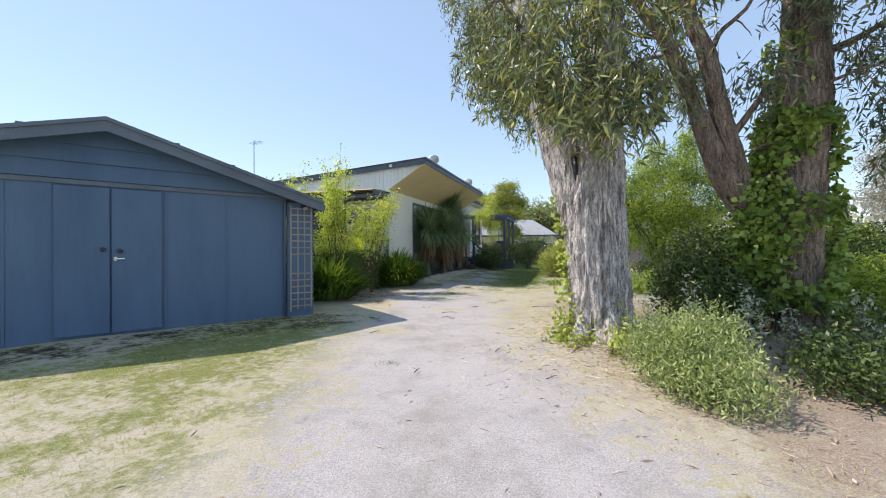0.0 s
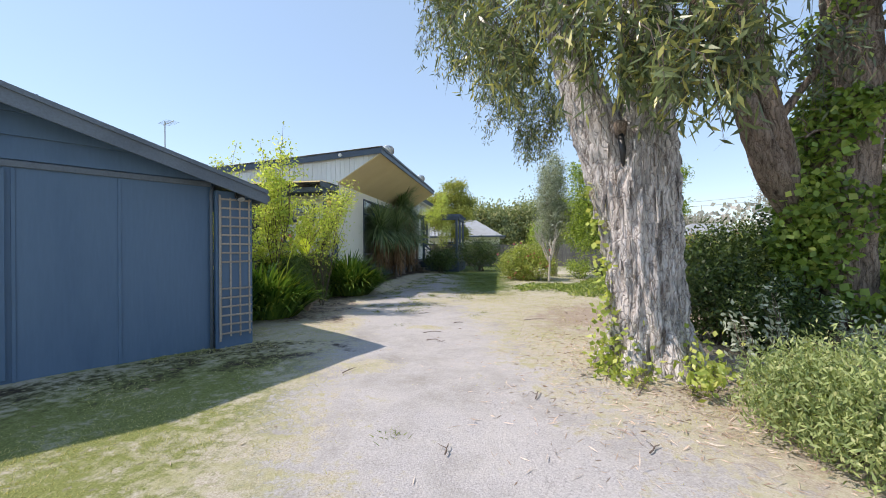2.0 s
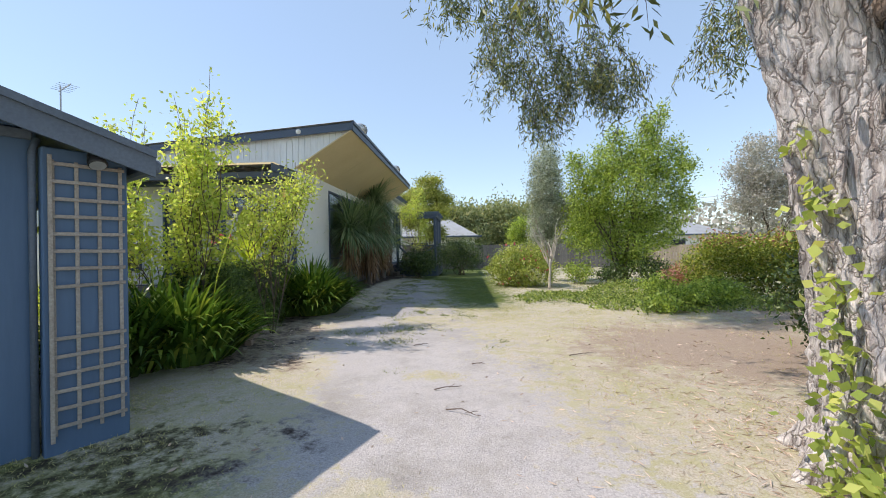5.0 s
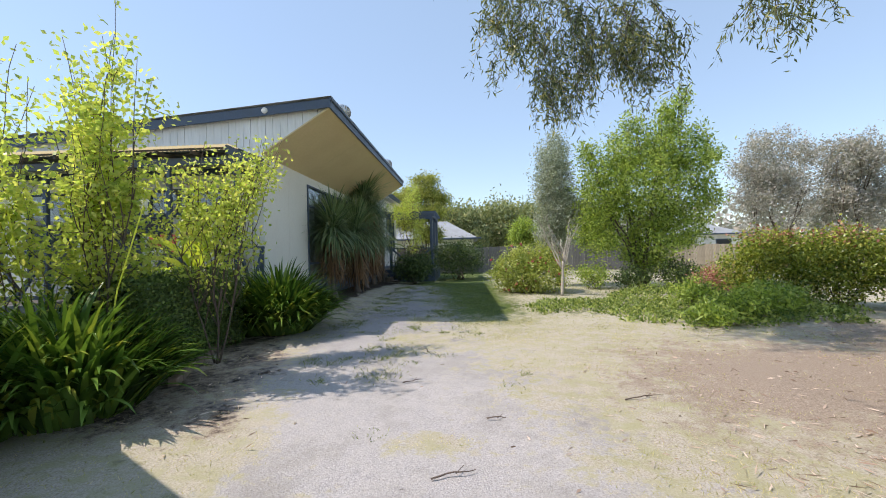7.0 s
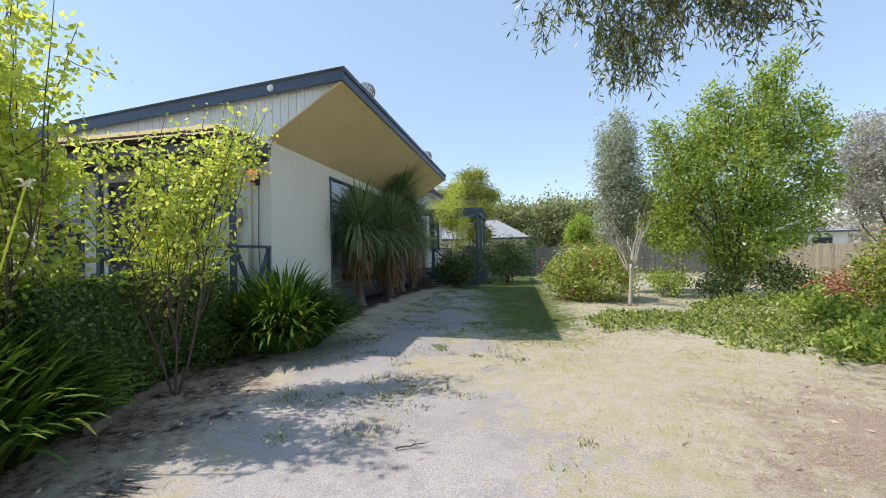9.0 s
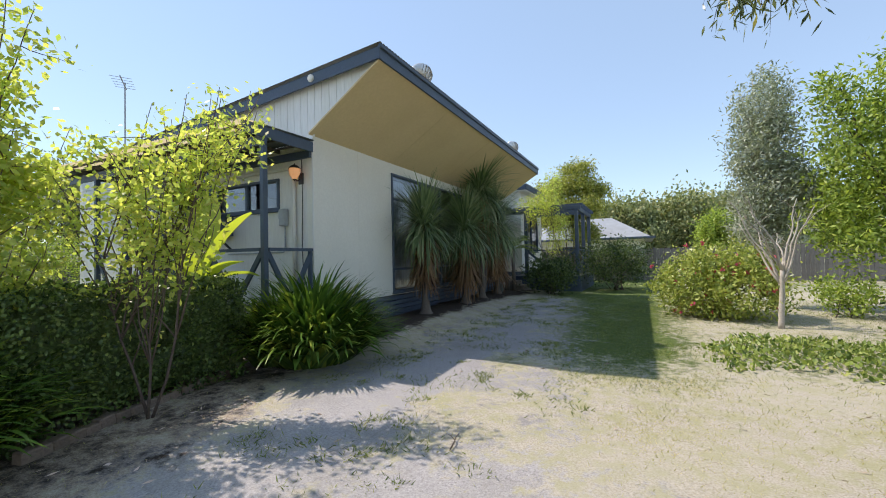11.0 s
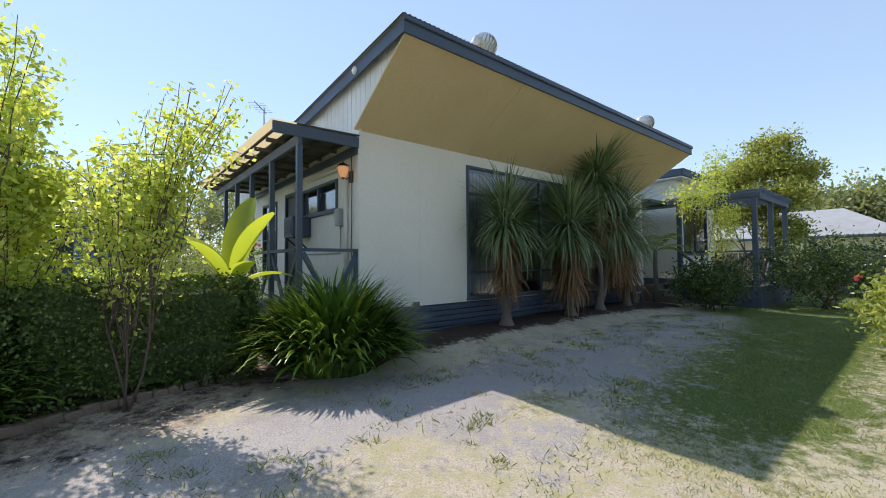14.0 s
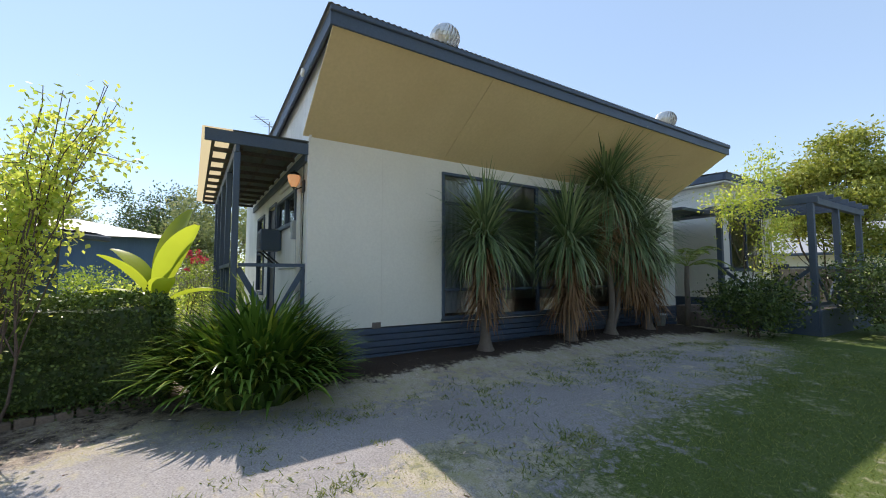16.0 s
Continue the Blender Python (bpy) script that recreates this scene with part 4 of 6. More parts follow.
def build_wall_lamp():
    w = thing("wall_lamp", "lit amber glass coach lamp on a white wall", "wall lamp", (-6.81, YS - 0.03, 2.78), local=True)
    part("back_plate", Shape().box((-0.05, -0.002, 0.02), (0.05, 0.028, 0.2), 0.008), M_BLACK, w)
    part("arm", Shape().tube([(0, 0.0, 0.1), (0, -0.07, 0.06), (0, -0.11, 0.1)], 0.009, 8), M_BLACK, w, smooth=True)
    part("shade", Shape().lathe([(0.035, 0.0), (0.075, 0.07), (0.09, 0.14), (0.085, 0.17)], 8, (0, -0.12, 0.08)), M_LAMPGLASS, w, "amber glass")
    part("cap", Shape().lathe([(0.1, 0.168), (0.06, 0.21), (0.015, 0.23), (0.0, 0.26)], 8, (0, -0.12, 0.08)), M_BLACK, w)
    part("finial", Shape().lathe([(0.0, -0.04), (0.012, -0.02), (0.036, 0.0)], 8, (0, -0.12, 0.08)), M_BLACK, w)
    b = thing("meter_box", "grey plastic meter box on the side wall", "meter box", (-7.18, YS - 0.002, 2.1), local=True)
    part("body", Shape().box((-0.07, -0.09, 0.05), (0.07, 0.0, 0.33), 0.01), M_METER, b)
    part("lid", Shape().box((-0.06, -0.10, 0.16), (0.06, -0.091, 0.31), 0.004), M_METER, b)
    a = thing("air_conditioner", "dark boxed window air conditioner jutting from the wall", "air conditioner", (-8.72, YS - 0.002, 2.0), local=True)
    part("body", Shape().box((-0.24, -0.34, 0.04), (0.24, 0.0, 0.42), 0.012), M_BLUE, a)
    for k in range(7):
        part("grille_slat", Shape().box((-0.20, -0.352, 0.08 + k * 0.042), (0.20, -0.341, 0.10 + k * 0.042), 0.002), M_BLACK, a)
    part("bracket", Shape().beam((-0.2, -0.30, 0.035), (-0.2, -0.004, -0.22), 0.03, 0.03).beam((0.2, -0.30, 0.035), (0.2, -0.004, -0.22), 0.03, 0.03), M_BLACK, a)


build_wall_lamp()


def build_antenna():
    a = thing("television_antenna", "thin grey aerial mast on the house roof", "antenna", (-12.9, 13.7, roof_z(-12.9)), local=True)
    part("mast", Shape().tube([(0, 0, -0.02), (0, 0, 1.95)], 0.018, 8), M_METER, a)
    part("boom", Shape().beam((-0.15, 0.1, 1.85), (0.75, -0.45, 1.78), 0.02, 0.02), M_METER, a)
    for k in range(5):
        c = Vector((-0.05 + 0.17 * k, 0.04 - 0.105 * k, 1.845 - 0.013 * k))
        part("element", Shape().beam(c + Vector((-0.1, -0.17, 0)), c + Vector((0.1, 0.17, 0)), 0.008, 0.008), M_METER, a)


build_antenna()


def build_wing():
    w = thing("house_wing", "cream far wing of the house with dark blue fascia", "house", (-9.5, 26.7, 0.3))
    x, y0, y1 = -6.50, 25.0, 28.6
    part("wall", Shape().box((-14, y0, 0.95), (x - 0.141, y0 + 0.14, 4.25)), M_CREAM, w)
    wy0, wy1, wz0, wz1 = 25.6, 27.7, 1.8, 3.35
    part("wall", Shape().box((x - 0.14, y0, 0.95), (x, wy0 - 0.05, 4.25)), M_CREAM, w)
    part("wall", Shape().box((x - 0.14, wy1 + 0.05, 0.95), (x, y1, 4.25)), M_CREAM, w)
    part("wall", Shape().box((x - 0.14, wy0 - 0.05, 0.95), (x, wy1 + 0.05, wz0 - 0.08)), M_CREAM, w)
    part("wall", Shape().box((x - 0.14, wy0 - 0.05, wz1 + 0.05), (x, wy1 + 0.05, 4.25)), M_CREAM, w)
    part("wall", Shape().box((-14, y1 - 0.14, 0.2), (x - 0.141, y1, 4.2)), M_CREAM, w)
    part("inner_wall", Shape().box((-9.6, y0 + 0.15, 0.95), (-9.5, y1 - 0.15, 4.2)), M_DARKROOM, w)
    window(w, ("x", x, 1), wy0, wy1, wz0, wz1, [26.65], [])
    part("base", Shape().box((-14, y0 - 0.01, 0.2), (x + 0.015, y0 + 0.1, 0.945), 0.005), M_BLUE, w)
    part("base", Shape().box((x - 0.1, y0 + 0.101, 0.2), (x + 0.015, y1, 0.945), 0.005), M_BLUE, w)
    part("fascia", Shape().box((-6.2, y0 - 0.3, 4.32), (-6.17, y1 + 0.1, 4.52), 0.005), M_BLUE, w)
    part("fascia", Shape().box((-14, y0 - 0.3, 4.32), (-6.21, y0 - 0.27, 4.52), 0.005), M_BLUE, w)
    part("soffit", Shape().box((-14, y0 - 0.269, 4.26), (-6.201, y1 + 0.1, 4.30)), M_CREAM, w)
    ys = np.arange(y0 - 0.32, y1 + 0.1, 0.05)
    v = []
    for i, y in enumerate(ys):
        v += [(-6.15, y, 4.53 + 0.015 * (i % 2)), (-14.2, y, 4.95 + 0.015 * (i % 2))]
    part("roof", Shape().add(v, [(2 * i, 2 * i + 1, 2 * i + 3, 2 * i + 2) for i in range(len(ys) - 1)]), M_ROOF, w)
    # link at the back of the entry recess
    part("link_wall", Shape().box((-9.1, YE + 0.001, 0.2), (-9.0, y0 - 0.001, 3.6)), M_CREAM, w)
    part("link_roof", Shape().box((-9.1, YE + 0.001, 3.28), (-6.3, y0 - 0.32, 3.36), 0.005), M_BLUE, w)
    p = thing("pergola", "dark timber pergola deck with crossed balustrade by the entry", "pergola", (-5.2, 25.3, 0.2))
    for i in range(17):
        xx = -6.48 + i * 0.145
        part("deck_board", Shape().box((xx, 23.6, 0.80), (xx + 0.135, 27.4, 0.84), 0.004), M_DECK, p)
    part("deck_edge", Shape().box((-6.45, 23.55, 0.25), (-4.02, 23.595, 0.84), 0.005), M_BLUE, p)
    part("deck_edge", Shape().box((-4.015, 23.55, 0.25), (-3.97, 27.4, 0.84), 0.005), M_BLUE, p)
    for xx, yy in ((-5.95, 23.7), (-4.1, 23.7), (-4.1, 25.4), (-4.1, 27.2)):
        part("post", Shape().box((xx - 0.06, yy - 0.06, 0.15), (xx + 0.06, yy + 0.06, 3.22), 0.008), M_BLUE, p)
    part("beam", Shape().box((-6.9, 23.64, 3.221), (-3.95, 23.76, 3.37), 0.006), M_BLUE, p)
    part("beam", Shape().box((-4.16, 23.761, 3.221), (-4.04, 27.5, 3.37), 0.006), M_BLUE, p)
    for k in range(7):
        yy = 23.95 + k * 0.55
        part("rafter", Shape().box((-6.49, yy - 0.022, 3.375), (-3.9, yy + 0.022, 3.475), 0.004), M_BLUE, p)
    for a, b in (((-5.89, 23.7), (-4.16, 23.7)), ((-4.1, 23.77), (-4.1, 25.33)), ((-4.1, 25.47), (-4.1, 27.13))):
        m = ((a[0] + b[0]) / 2, (a[1] + b[1]) / 2)
        part("rail", Shape().beam((*a, 1.78), (*b, 1.78), 0.09, 0.05), M_BLUE, p)
        part("rail", Shape().beam((*a, 0.96), (*b, 0.96), 0.05, 0.07), M_BLUE, p)
        part("brace", Shape().beam((*a, 1.74), (*m, 1.0), 0.04, 0.08), M_BLUE, p)
        part("brace", Shape().beam((*b, 1.74), (*m, 1.0), 0.04, 0.08), M_BLUE, p)
    st = thing("entry_steps", "short flight of dark timber steps to the entry", "steps", (-6.6, 23.0, 0.2))
    for k in range(4):
        part("tread", Shape().box((-5.82 - 0.27 * k, 22.75, 0.2), (-5.551 - 0.27 * k, 23.5, 0.38 + 0.15 * k), 0.012), M_STEP, st)


build_wing()


# ---- gum trees ----
def bark_rough(seed, depth, coarse=5.0):
    o = Vector((seed * 7.3, 0, 0))

    def r(a, p, rad):
        q = Vector((math.cos(a) * coarse * 0.55, math.sin(a) * coarse * 0.55, p.z * 0.55)) + o
        w = 1 - abs(noise.noise(q * 2.4))
        w2 = 1 - abs(noise.noise(q * 6.0 + Vector((3, 1, p.z * 0.4))))
        big = noise.noise(Vector((math.cos(a) * 1.2, math.sin(a) * 1.2, p.z * 0.5)) + o)
        return 1 + depth * (w ** 3 - 0.5) + depth * 0.6 * (w2 ** 4 - 0.4) + 0.10 * big
    return r


def spine(points, n):
    pts = np.array(points, float)
    t = np.linspace(0, len(pts) - 1, n)
    i = np.clip(np.floor(t).astype(int), 0, len(pts) - 2)
    u = (t - i)[:, None]
    g = lambda k: pts[np.clip(k, 0, len(pts) - 1)]
    p0, p1, p2, p3 = g(i - 1), g(i), g(i + 1), g(i + 2)
    return 0.5 * (2 * p1 + (p2 - p0) * u + (2 * p0 - 5 * p1 + 4 * p2 - p3) * u * u + (3 * p1 - p0 - 3 * p2 + p3) * u ** 3)


def bole(points, radii, rows, n, seed, depth):
    c = spine([(*p, r) for p, r in zip(points, radii)], rows)
    return Shape().tube([tuple(p[:3]) for p in c], [max(0.01, float(p[3])) for p in c], n, True, bark_rough(seed, depth))


def strands(masses, per_strand=26, L=(0.09, 0.17), W=(0.018, 0.034)):
    """Hanging sprays of long gum leaves. masses: (x, y, z, rx, ry, rz, how many). Also the twigs that carry them."""
    tw, out = Shape(), []
    for x, y, z, rx, ry, rz, count in masses:
        d = unit(count) * (rng.uniform(0.1, 1, count) ** (1 / 2.2))[:, None]
        tops = np.array([x, y, z]) + d * np.array([rx, ry, rz])
        for p in tops:
            a = rng.uniform(0, 2 * math.pi)
            ln = rng.uniform(0.3, 0.8)
            lean = rng.uniform(0.2, 0.95)
            q1 = p + np.array([math.cos(a) * lean * ln * 0.6, math.sin(a) * lean * ln * 0.6, -ln * 0.4])
            q2 = q1 + np.array([math.cos(a) * lean * ln * 0.3, math.sin(a) * lean * ln * 0.3, -ln * 0.6])
            tw.tube([p, q1, q2], [0.007, 0.005, 0.002], 3, False)
            u = rng.uniform(0.1, 1, per_strand)[:, None]
            c = np.where(u < 0.5, p + (q1 - p) * u * 2, q1 + (q2 - q1) * (u * 2 - 1)) + rng.normal(size=(per_strand, 3)) * 0.06
            ax = unit(per_strand) * 0.85 + np.array([0, 0, -0.8])
            ax /= np.linalg.norm(ax, axis=1)[:, None]
            out.append(leaves(c, ax, rng.uniform(*L, per_strand), rng.uniform(*W, per_strand), 0.15))
    return tw, join(*out)


def build_gum():
    t = thing("gum_tree", "tall gum tree with thick pale stringy bark", "tree", (0.08, 6.46, 0.12))
    part("trunk", bole([(0.10, 6.46, -0.15), (0.09, 6.46, 0.14), (0.05, 6.45, 0.5), (0.0, 6.46, 1.3), (-0.06, 6.50, 2.1), (-0.03, 6.50, 2.6), (0.03, 6.5, 3.1), (0.05, 6.52, 3.8), (0.06, 6.6, 5.0), (0.05, 6.8, 6.8), (0.25, 7.1, 9.5), (0.4, 7.4, 13)],
                       [0.66, 0.52, 0.415, 0.395, 0.42, 0.37, 0.29, 0.26, 0.25, 0.24, 0.19, 0.08], 170, 120, 3, 0.19), M_BARK, t, smooth=True)
    part("limb", bole([(-0.24, 6.5, 1.9), (-0.40, 6.47, 2.6), (-0.58, 6.46, 3.1), (-0.78, 6.5, 3.8), (-1.0, 6.65, 4.8), (-1.2, 7.1, 5.8), (-1.2, 8.2, 7.0), (-1.0, 9.8, 8.0), (-0.9, 11.8, 8.6), (-0.7, 13.2, 8.0)],
                      [0.24, 0.27, 0.235, 0.21, 0.20, 0.18, 0.16, 0.13, 0.09, 0.03], 120, 60, 5, 0.15), M_BARK, t, smooth=True)
    for k in range(7):
        a = 0.4 + k * 0.9
        c, q = math.cos(a), math.sin(a)
        part("root_buttress", bole([(0.06 + 0.30 * c, 6.46 + 0.30 * q, 0.75), (0.08 + 0.42 * c, 6.46 + 0.42 * q, 0.35), (0.09 + 0.56 * c, 6.46 + 0.56 * q, 0.16), (0.1 + 0.8 * c, 6.46 + 0.8 * q, 0.04)], [0.07, 0.12, 0.11, 0.04], 16, 14, 30 + k, 0.15), M_BARK, t, smooth=True)
    ends = [((-1.0, 9.8, 8.0), (-2.4, 11.6, 7.6), 0.09), ((-0.9, 11.8, 8.6), (0.4, 13.6, 6.4), 0.07), ((-0.9, 11.8, 8.6), (-1.4, 13.8, 6.3), 0.06), ((-1.0, 9.8, 8.0), (2.4, 12.3, 7.2), 0.08),
            ((0.06, 6.5, 5.0), (-0.3, 5.45, 4.5), 0.05), ((0.08, 6.6, 5.6), (0.9, 5.5, 4.9), 0.06), ((0.08, 6.6, 5.6), (1.5, 6.0, 4.6), 0.05), ((-1.1, 6.9, 5.4), (-1.9, 7.6, 5.9), 0.06), ((-0.95, 6.6, 4.6), (-1.5, 6.2, 5.2), 0.05), ((0.2, 7.1, 8), (2.0, 8.8, 8.0), 0.09)]
    for a, b, r in ends:
        br = Shape()
        pts = limb(br, a, b, r, 0.015, 0.25, 0.16, 6, 9)
        for k in (4, 6, 8):
            q = Vector(pts[k]) + Vector(rng.uniform(-0.7, 0.7, 3))
            limb(br, pts[k], q, r * 0.3, 0.006, 0.05, 0.2, 4, 5)
        part("branch", br, M_BARK2, t, smooth=True)
    far = [(-2.6, 11.6, 7.6, 1.0, 1.3, 1.5, 190), (-3.1, 11.6, 8.8, 0.8, 1.0, 1.0, 90), (-1.3, 13.3, 6.5, 1.0, 1.1, 1.4, 190), (0.2, 13.4, 6.0, 0.9, 1.0, 0.9, 120), (1.0, 13.6, 5.6, 0.7, 0.8, 0.8, 80), (-0.6, 13.8, 5.1, 0.6, 0.6, 0.8, 80), (-0.7, 12, 8.3, 1.6, 2.0, 0.9, 120), (2.75, 12.5, 6.0, 0.5, 0.6, 0.9, 60), (0.4, 8.5, 9.5, 2.4, 2.4, 1.8, 130)]
    near = [(-0.25, 5.45, 3.65, 0.5, 0.28, 0.55, 54), (-0.2, 5.5, 4.5, 0.6, 0.3, 0.6, 44), (0.45, 5.5, 3.5, 0.4, 0.3, 0.5, 42), (-1.0, 6.4, 4.9, 0.5, 0.4, 0.6, 44), (-1.5, 7.3, 4.6, 0.5, 0.6, 0.8, 60), (-1.8, 8.0, 5.4, 0.6, 0.7, 0.9, 60), (0.9, 5.6, 4.6, 0.4, 0.3, 0.4, 14), (-0.75, 5.85, 4.1, 0.35, 0.25, 0.5, 34), (-1.1, 6.9, 5.9, 0.9, 0.6, 0.6, 50), (0.3, 5.9, 5.7, 0.9, 0.5, 0.5, 40)]
    tw, lv = strands(far, 22, (0.11, 0.19), (0.022, 0.036))
    tw2, lv2 = strands(near, 19, (0.13, 0.23), (0.026, 0.042))
    tagged(part("twig_work", tw.add(tw2.v, tw2.f), M_TWIG, t), kind="stuff")
    part("crown", join(lv, lv2), M_GUM, t, "hanging sprays of long olive leaves")
    # broken stub in the fork, torn bark and vine on the bole
    part("stub", Shape().tube([(-0.30, 6.30, 2.75), (-0.31, 6.16, 2.86), (-0.31, 6.06, 2.83)], [0.085, 0.07, 0.035], 9, True, bark_rough(9, 0.3)), M_BARK2, t, smooth=True)
    # black sliver laid on the bark as the dark shade of a hollow
    part("fork_hollow_shade", Shape().tube([(-0.28, 6.2, 2.35), (-0.30, 6.14, 2.6), (-0.31, 6.2, 2.78)], [0.01, 0.035, 0.03], 8, True, bark_rough(10, 0.3)), M_BLACK, t, smooth=True)
    for k in range(60):
        a, z = rng.uniform(math.pi * 0.9, math.pi * 2.05), rng.uniform(0.3, 2.7)
        r = float(np.interp(z, [0.2, 0.5, 1.3, 2.1, 2.6], [0.50, 0.425, 0.405, 0.44, 0.45]))
        cx = float(np.interp(z, [0.2, 1.3, 2.1, 2.7], [0.09, 0.0, -0.08, -0.10]))
        p = np.array([cx + r * math.cos(a), 6.47 + r * math.sin(a), z])
        out = np.array([math.cos(a), math.sin(a), 0])
        side = np.array([-out[1], out[0], 0]) * rng.uniform(0.008, 0.018)
        L = rng.uniform(0.1, 0.3)
        lift = out * rng.uniform(0.008, 0.022)
        part("bark_strip", Shape().add([p - side, p + side, p + side * 0.8 + lift * 0.6 - (0, 0, L * 0.5), p - side * 0.9 + lift * 0.6 - (0, 0, L * 0.5), p + lift - side * 0.3 - (0, 0, L), p + lift + side * 0.4 - (0, 0, L),
                                        p - out * 0.03 - side, p - out * 0.03 + side, p - out * 0.02 - (0, 0, L) + side * 0.4, p - out * 0.02 - (0, 0, L) - side * 0.3],
                                       [(0, 1, 2, 3), (3, 2, 5, 4), (0, 3, 4, 9, 6), (1, 7, 8, 5, 2), (4, 5, 8, 9), (6, 7, 1, 0)]), M_BARK, t)
    iv = []
    for cx, cy, cz, s, k in ((-0.40, 6.34, 0.45, 0.13, 130), (-0.42, 6.36, 0.9, 0.07, 70), (-0.44, 6.38, 1.3, 0.06, 60), (-0.52, 6.4, 1.8, 0.05, 40), (-0.58, 6.4, 2.2, 0.04, 16), (0.32, 6.0, 0.38, 0.08, 40), (-0.3, 6.05, 0.28, 0.2, 80), (0.5, 6.05, 0.3, 0.13, 40)):
        c = np.stack([rng.normal(cx, s, k), rng.normal(cy, 0.06, k), rng.normal(cz, s * 1.8, k)], axis=1)
        c[:, 2] = np.maximum(c[:, 2], 0.2)
        iv.append(leaves(c, unit(k, 0.6), rng.uniform(0.05, 0.09, k), rng.uniform(0.045, 0.08, k)))
    part("vine", join(*iv), M_VINE, t, "light green climbing vine")


build_gum()


def build_ivy_gum():
    t = thing("gum_tree", "old forked gum tree with ivy climbing its trunk", "tree", (2.85, 7.65, 0.1))
    part("trunk", bole([(2.95, 7.7, -0.1), (2.93, 7.7, 0.25), (2.9, 7.68, 1.0), (2.82, 7.65, 1.9), (2.88, 7.65, 2.8), (2.98, 7.65, 3.7), (3.05, 7.7, 5.0), (3.2, 7.8, 7.0), (3.3, 8, 10)],
                       [0.50, 0.38, 0.34, 0.38, 0.36, 0.33, 0.28, 0.2, 0.08], 120, 80, 13, 0.14), M_BARK2, t, smooth=True)
    part("limb", bole([(2.6, 7.6, 1.55), (2.25, 7.52, 2.05), (1.95, 7.44, 2.5), (1.72, 7.4, 3.0), (1.56, 7.4, 3.5), (1.38, 7.4, 4.0), (1.05, 7.4, 4.85), (0.68, 7.4, 5.45), (0.3, 7.4, 6.4)],
                      [0.18, 0.19, 0.19, 0.155, 0.13, 0.115, 0.10, 0.085, 0.04], 110, 48, 15, 0.14), M_BARK2, t, smooth=True)
    part("limb", bole([(2.12, 7.48, 2.2), (2.06, 7.44, 2.7), (1.9, 7.42, 3.3), (1.78, 7.42, 3.9), (1.66, 7.42, 4.5), (1.38, 7.45, 5.4), (1.2, 7.6, 7.2)],
                      [0.15, 0.15, 0.14, 0.13, 0.12, 0.10, 0.05], 90, 44, 17, 0.10), M_BARK2, t, "smooth brown upright limb", smooth=True)
    for a, b, r in (((1.25, 7.4, 4.35), (0.25, 7.2, 4.5), 0.05), ((2.0, 7.42, 3.2), (2.9, 7.3, 4.4), 0.06), ((2.9, 7.5, 3.0), (2.2, 7.25, 2.9), 0.03), ((3.0, 7.6, 4.2), (4.2, 7.3, 4.6), 0.08), ((3.1, 7.6, 5.4), (4.6, 7.0, 5.2), 0.08), ((1.5, 7.4, 3.8), (1.15, 7.0, 4.6), 0.035), ((1.7, 7.42, 4.5), (2.3, 6.9, 5.2), 0.05), ((1.05, 7.4, 4.85), (0.3, 7.9, 5.1), 0.05), ((2.95, 7.5, 3.6), (3.6, 7.0, 3.9), 0.04)):
        br = Shape()
        pts = limb(br, a, b, r, 0.012, 0.10, 0.16, 6, 9)
        for k in (4, 6, 8):
            q = Vector(pts[k]) + Vector(rng.uniform(-0.5, 0.5, 3))
            limb(br, pts[k], q, r * 0.3, 0.005, 0.03, 0.2, 4, 5)
        part("branch", br, M_BARK2, t, smooth=True)
    tw, lv = strands([(0.8, 7.3, 5.5, 0.9, 0.7, 0.7, 60), (2.3, 6.9, 5.9, 1.0, 0.6, 0.5, 50), (2.9, 7.1, 5.2, 0.6, 0.4, 0.4, 30), (3.75, 7.2, 4.3, 0.4, 0.4, 0.9, 56), (4.0, 7.3, 3.3, 0.3, 0.35, 0.6, 30), (4.5, 7.1, 5.0, 0.8, 0.6, 0.8, 60), (1.35, 7.2, 4.2, 0.22, 0.22, 0.45, 14), (2.35, 7.15, 4.2, 0.25, 0.2, 0.5, 16), (0.5, 7.3, 4.5, 0.5, 0.3, 0.35, 24), (3.0, 8.2, 8, 2.2, 2.0, 1.6, 120)], 20, (0.12, 0.2), (0.024, 0.04))
    tagged(part("twig_work", tw, M_TWIG, t), kind="stuff")
    part("crown", lv, M_GUM2, t, "hanging sprays of grey-green leaves")
    iv = []

    def cling(k, z, a, r, x, y, lo=0.07, hi=0.125):
        c = np.stack([x + r * np.cos(a), y + r * np.sin(a), z], axis=1)
        c = c[np.array([noise.noise(Vector(p) * 1.6) > -0.2 for p in c])]
        iv.append(leaves(c, unit(len(c), 0.7) + (0, 0, -0.25), rng.uniform(lo, hi, len(c)), rng.uniform(lo * 0.9, hi * 0.95, len(c))))

    k = 4600
    z = rng.uniform(0.55, 3.5, k)
    r = np.interp(z, [0.5, 1.0, 1.6, 2.4, 3.5], [0.40, 0.50, 0.58, 0.50, 0.40]) + np.abs(rng.normal(0, 0.07, k))
    cling(k, z, rng.uniform(math.pi * 0.6, math.pi * 2.3, k), r, np.interp(z, [0, 1.9, 3.7], [2.9, 2.80, 2.95]), 7.67)
    k = 700
    z = rng.uniform(3.0, 4.7, k)
    cling(k, z, rng.uniform(math.pi * 0.8, math.pi * 1.45, k), 0.36 + np.abs(rng.normal(0, 0.06, k)), 2.98, 7.68, 0.06, 0.1)
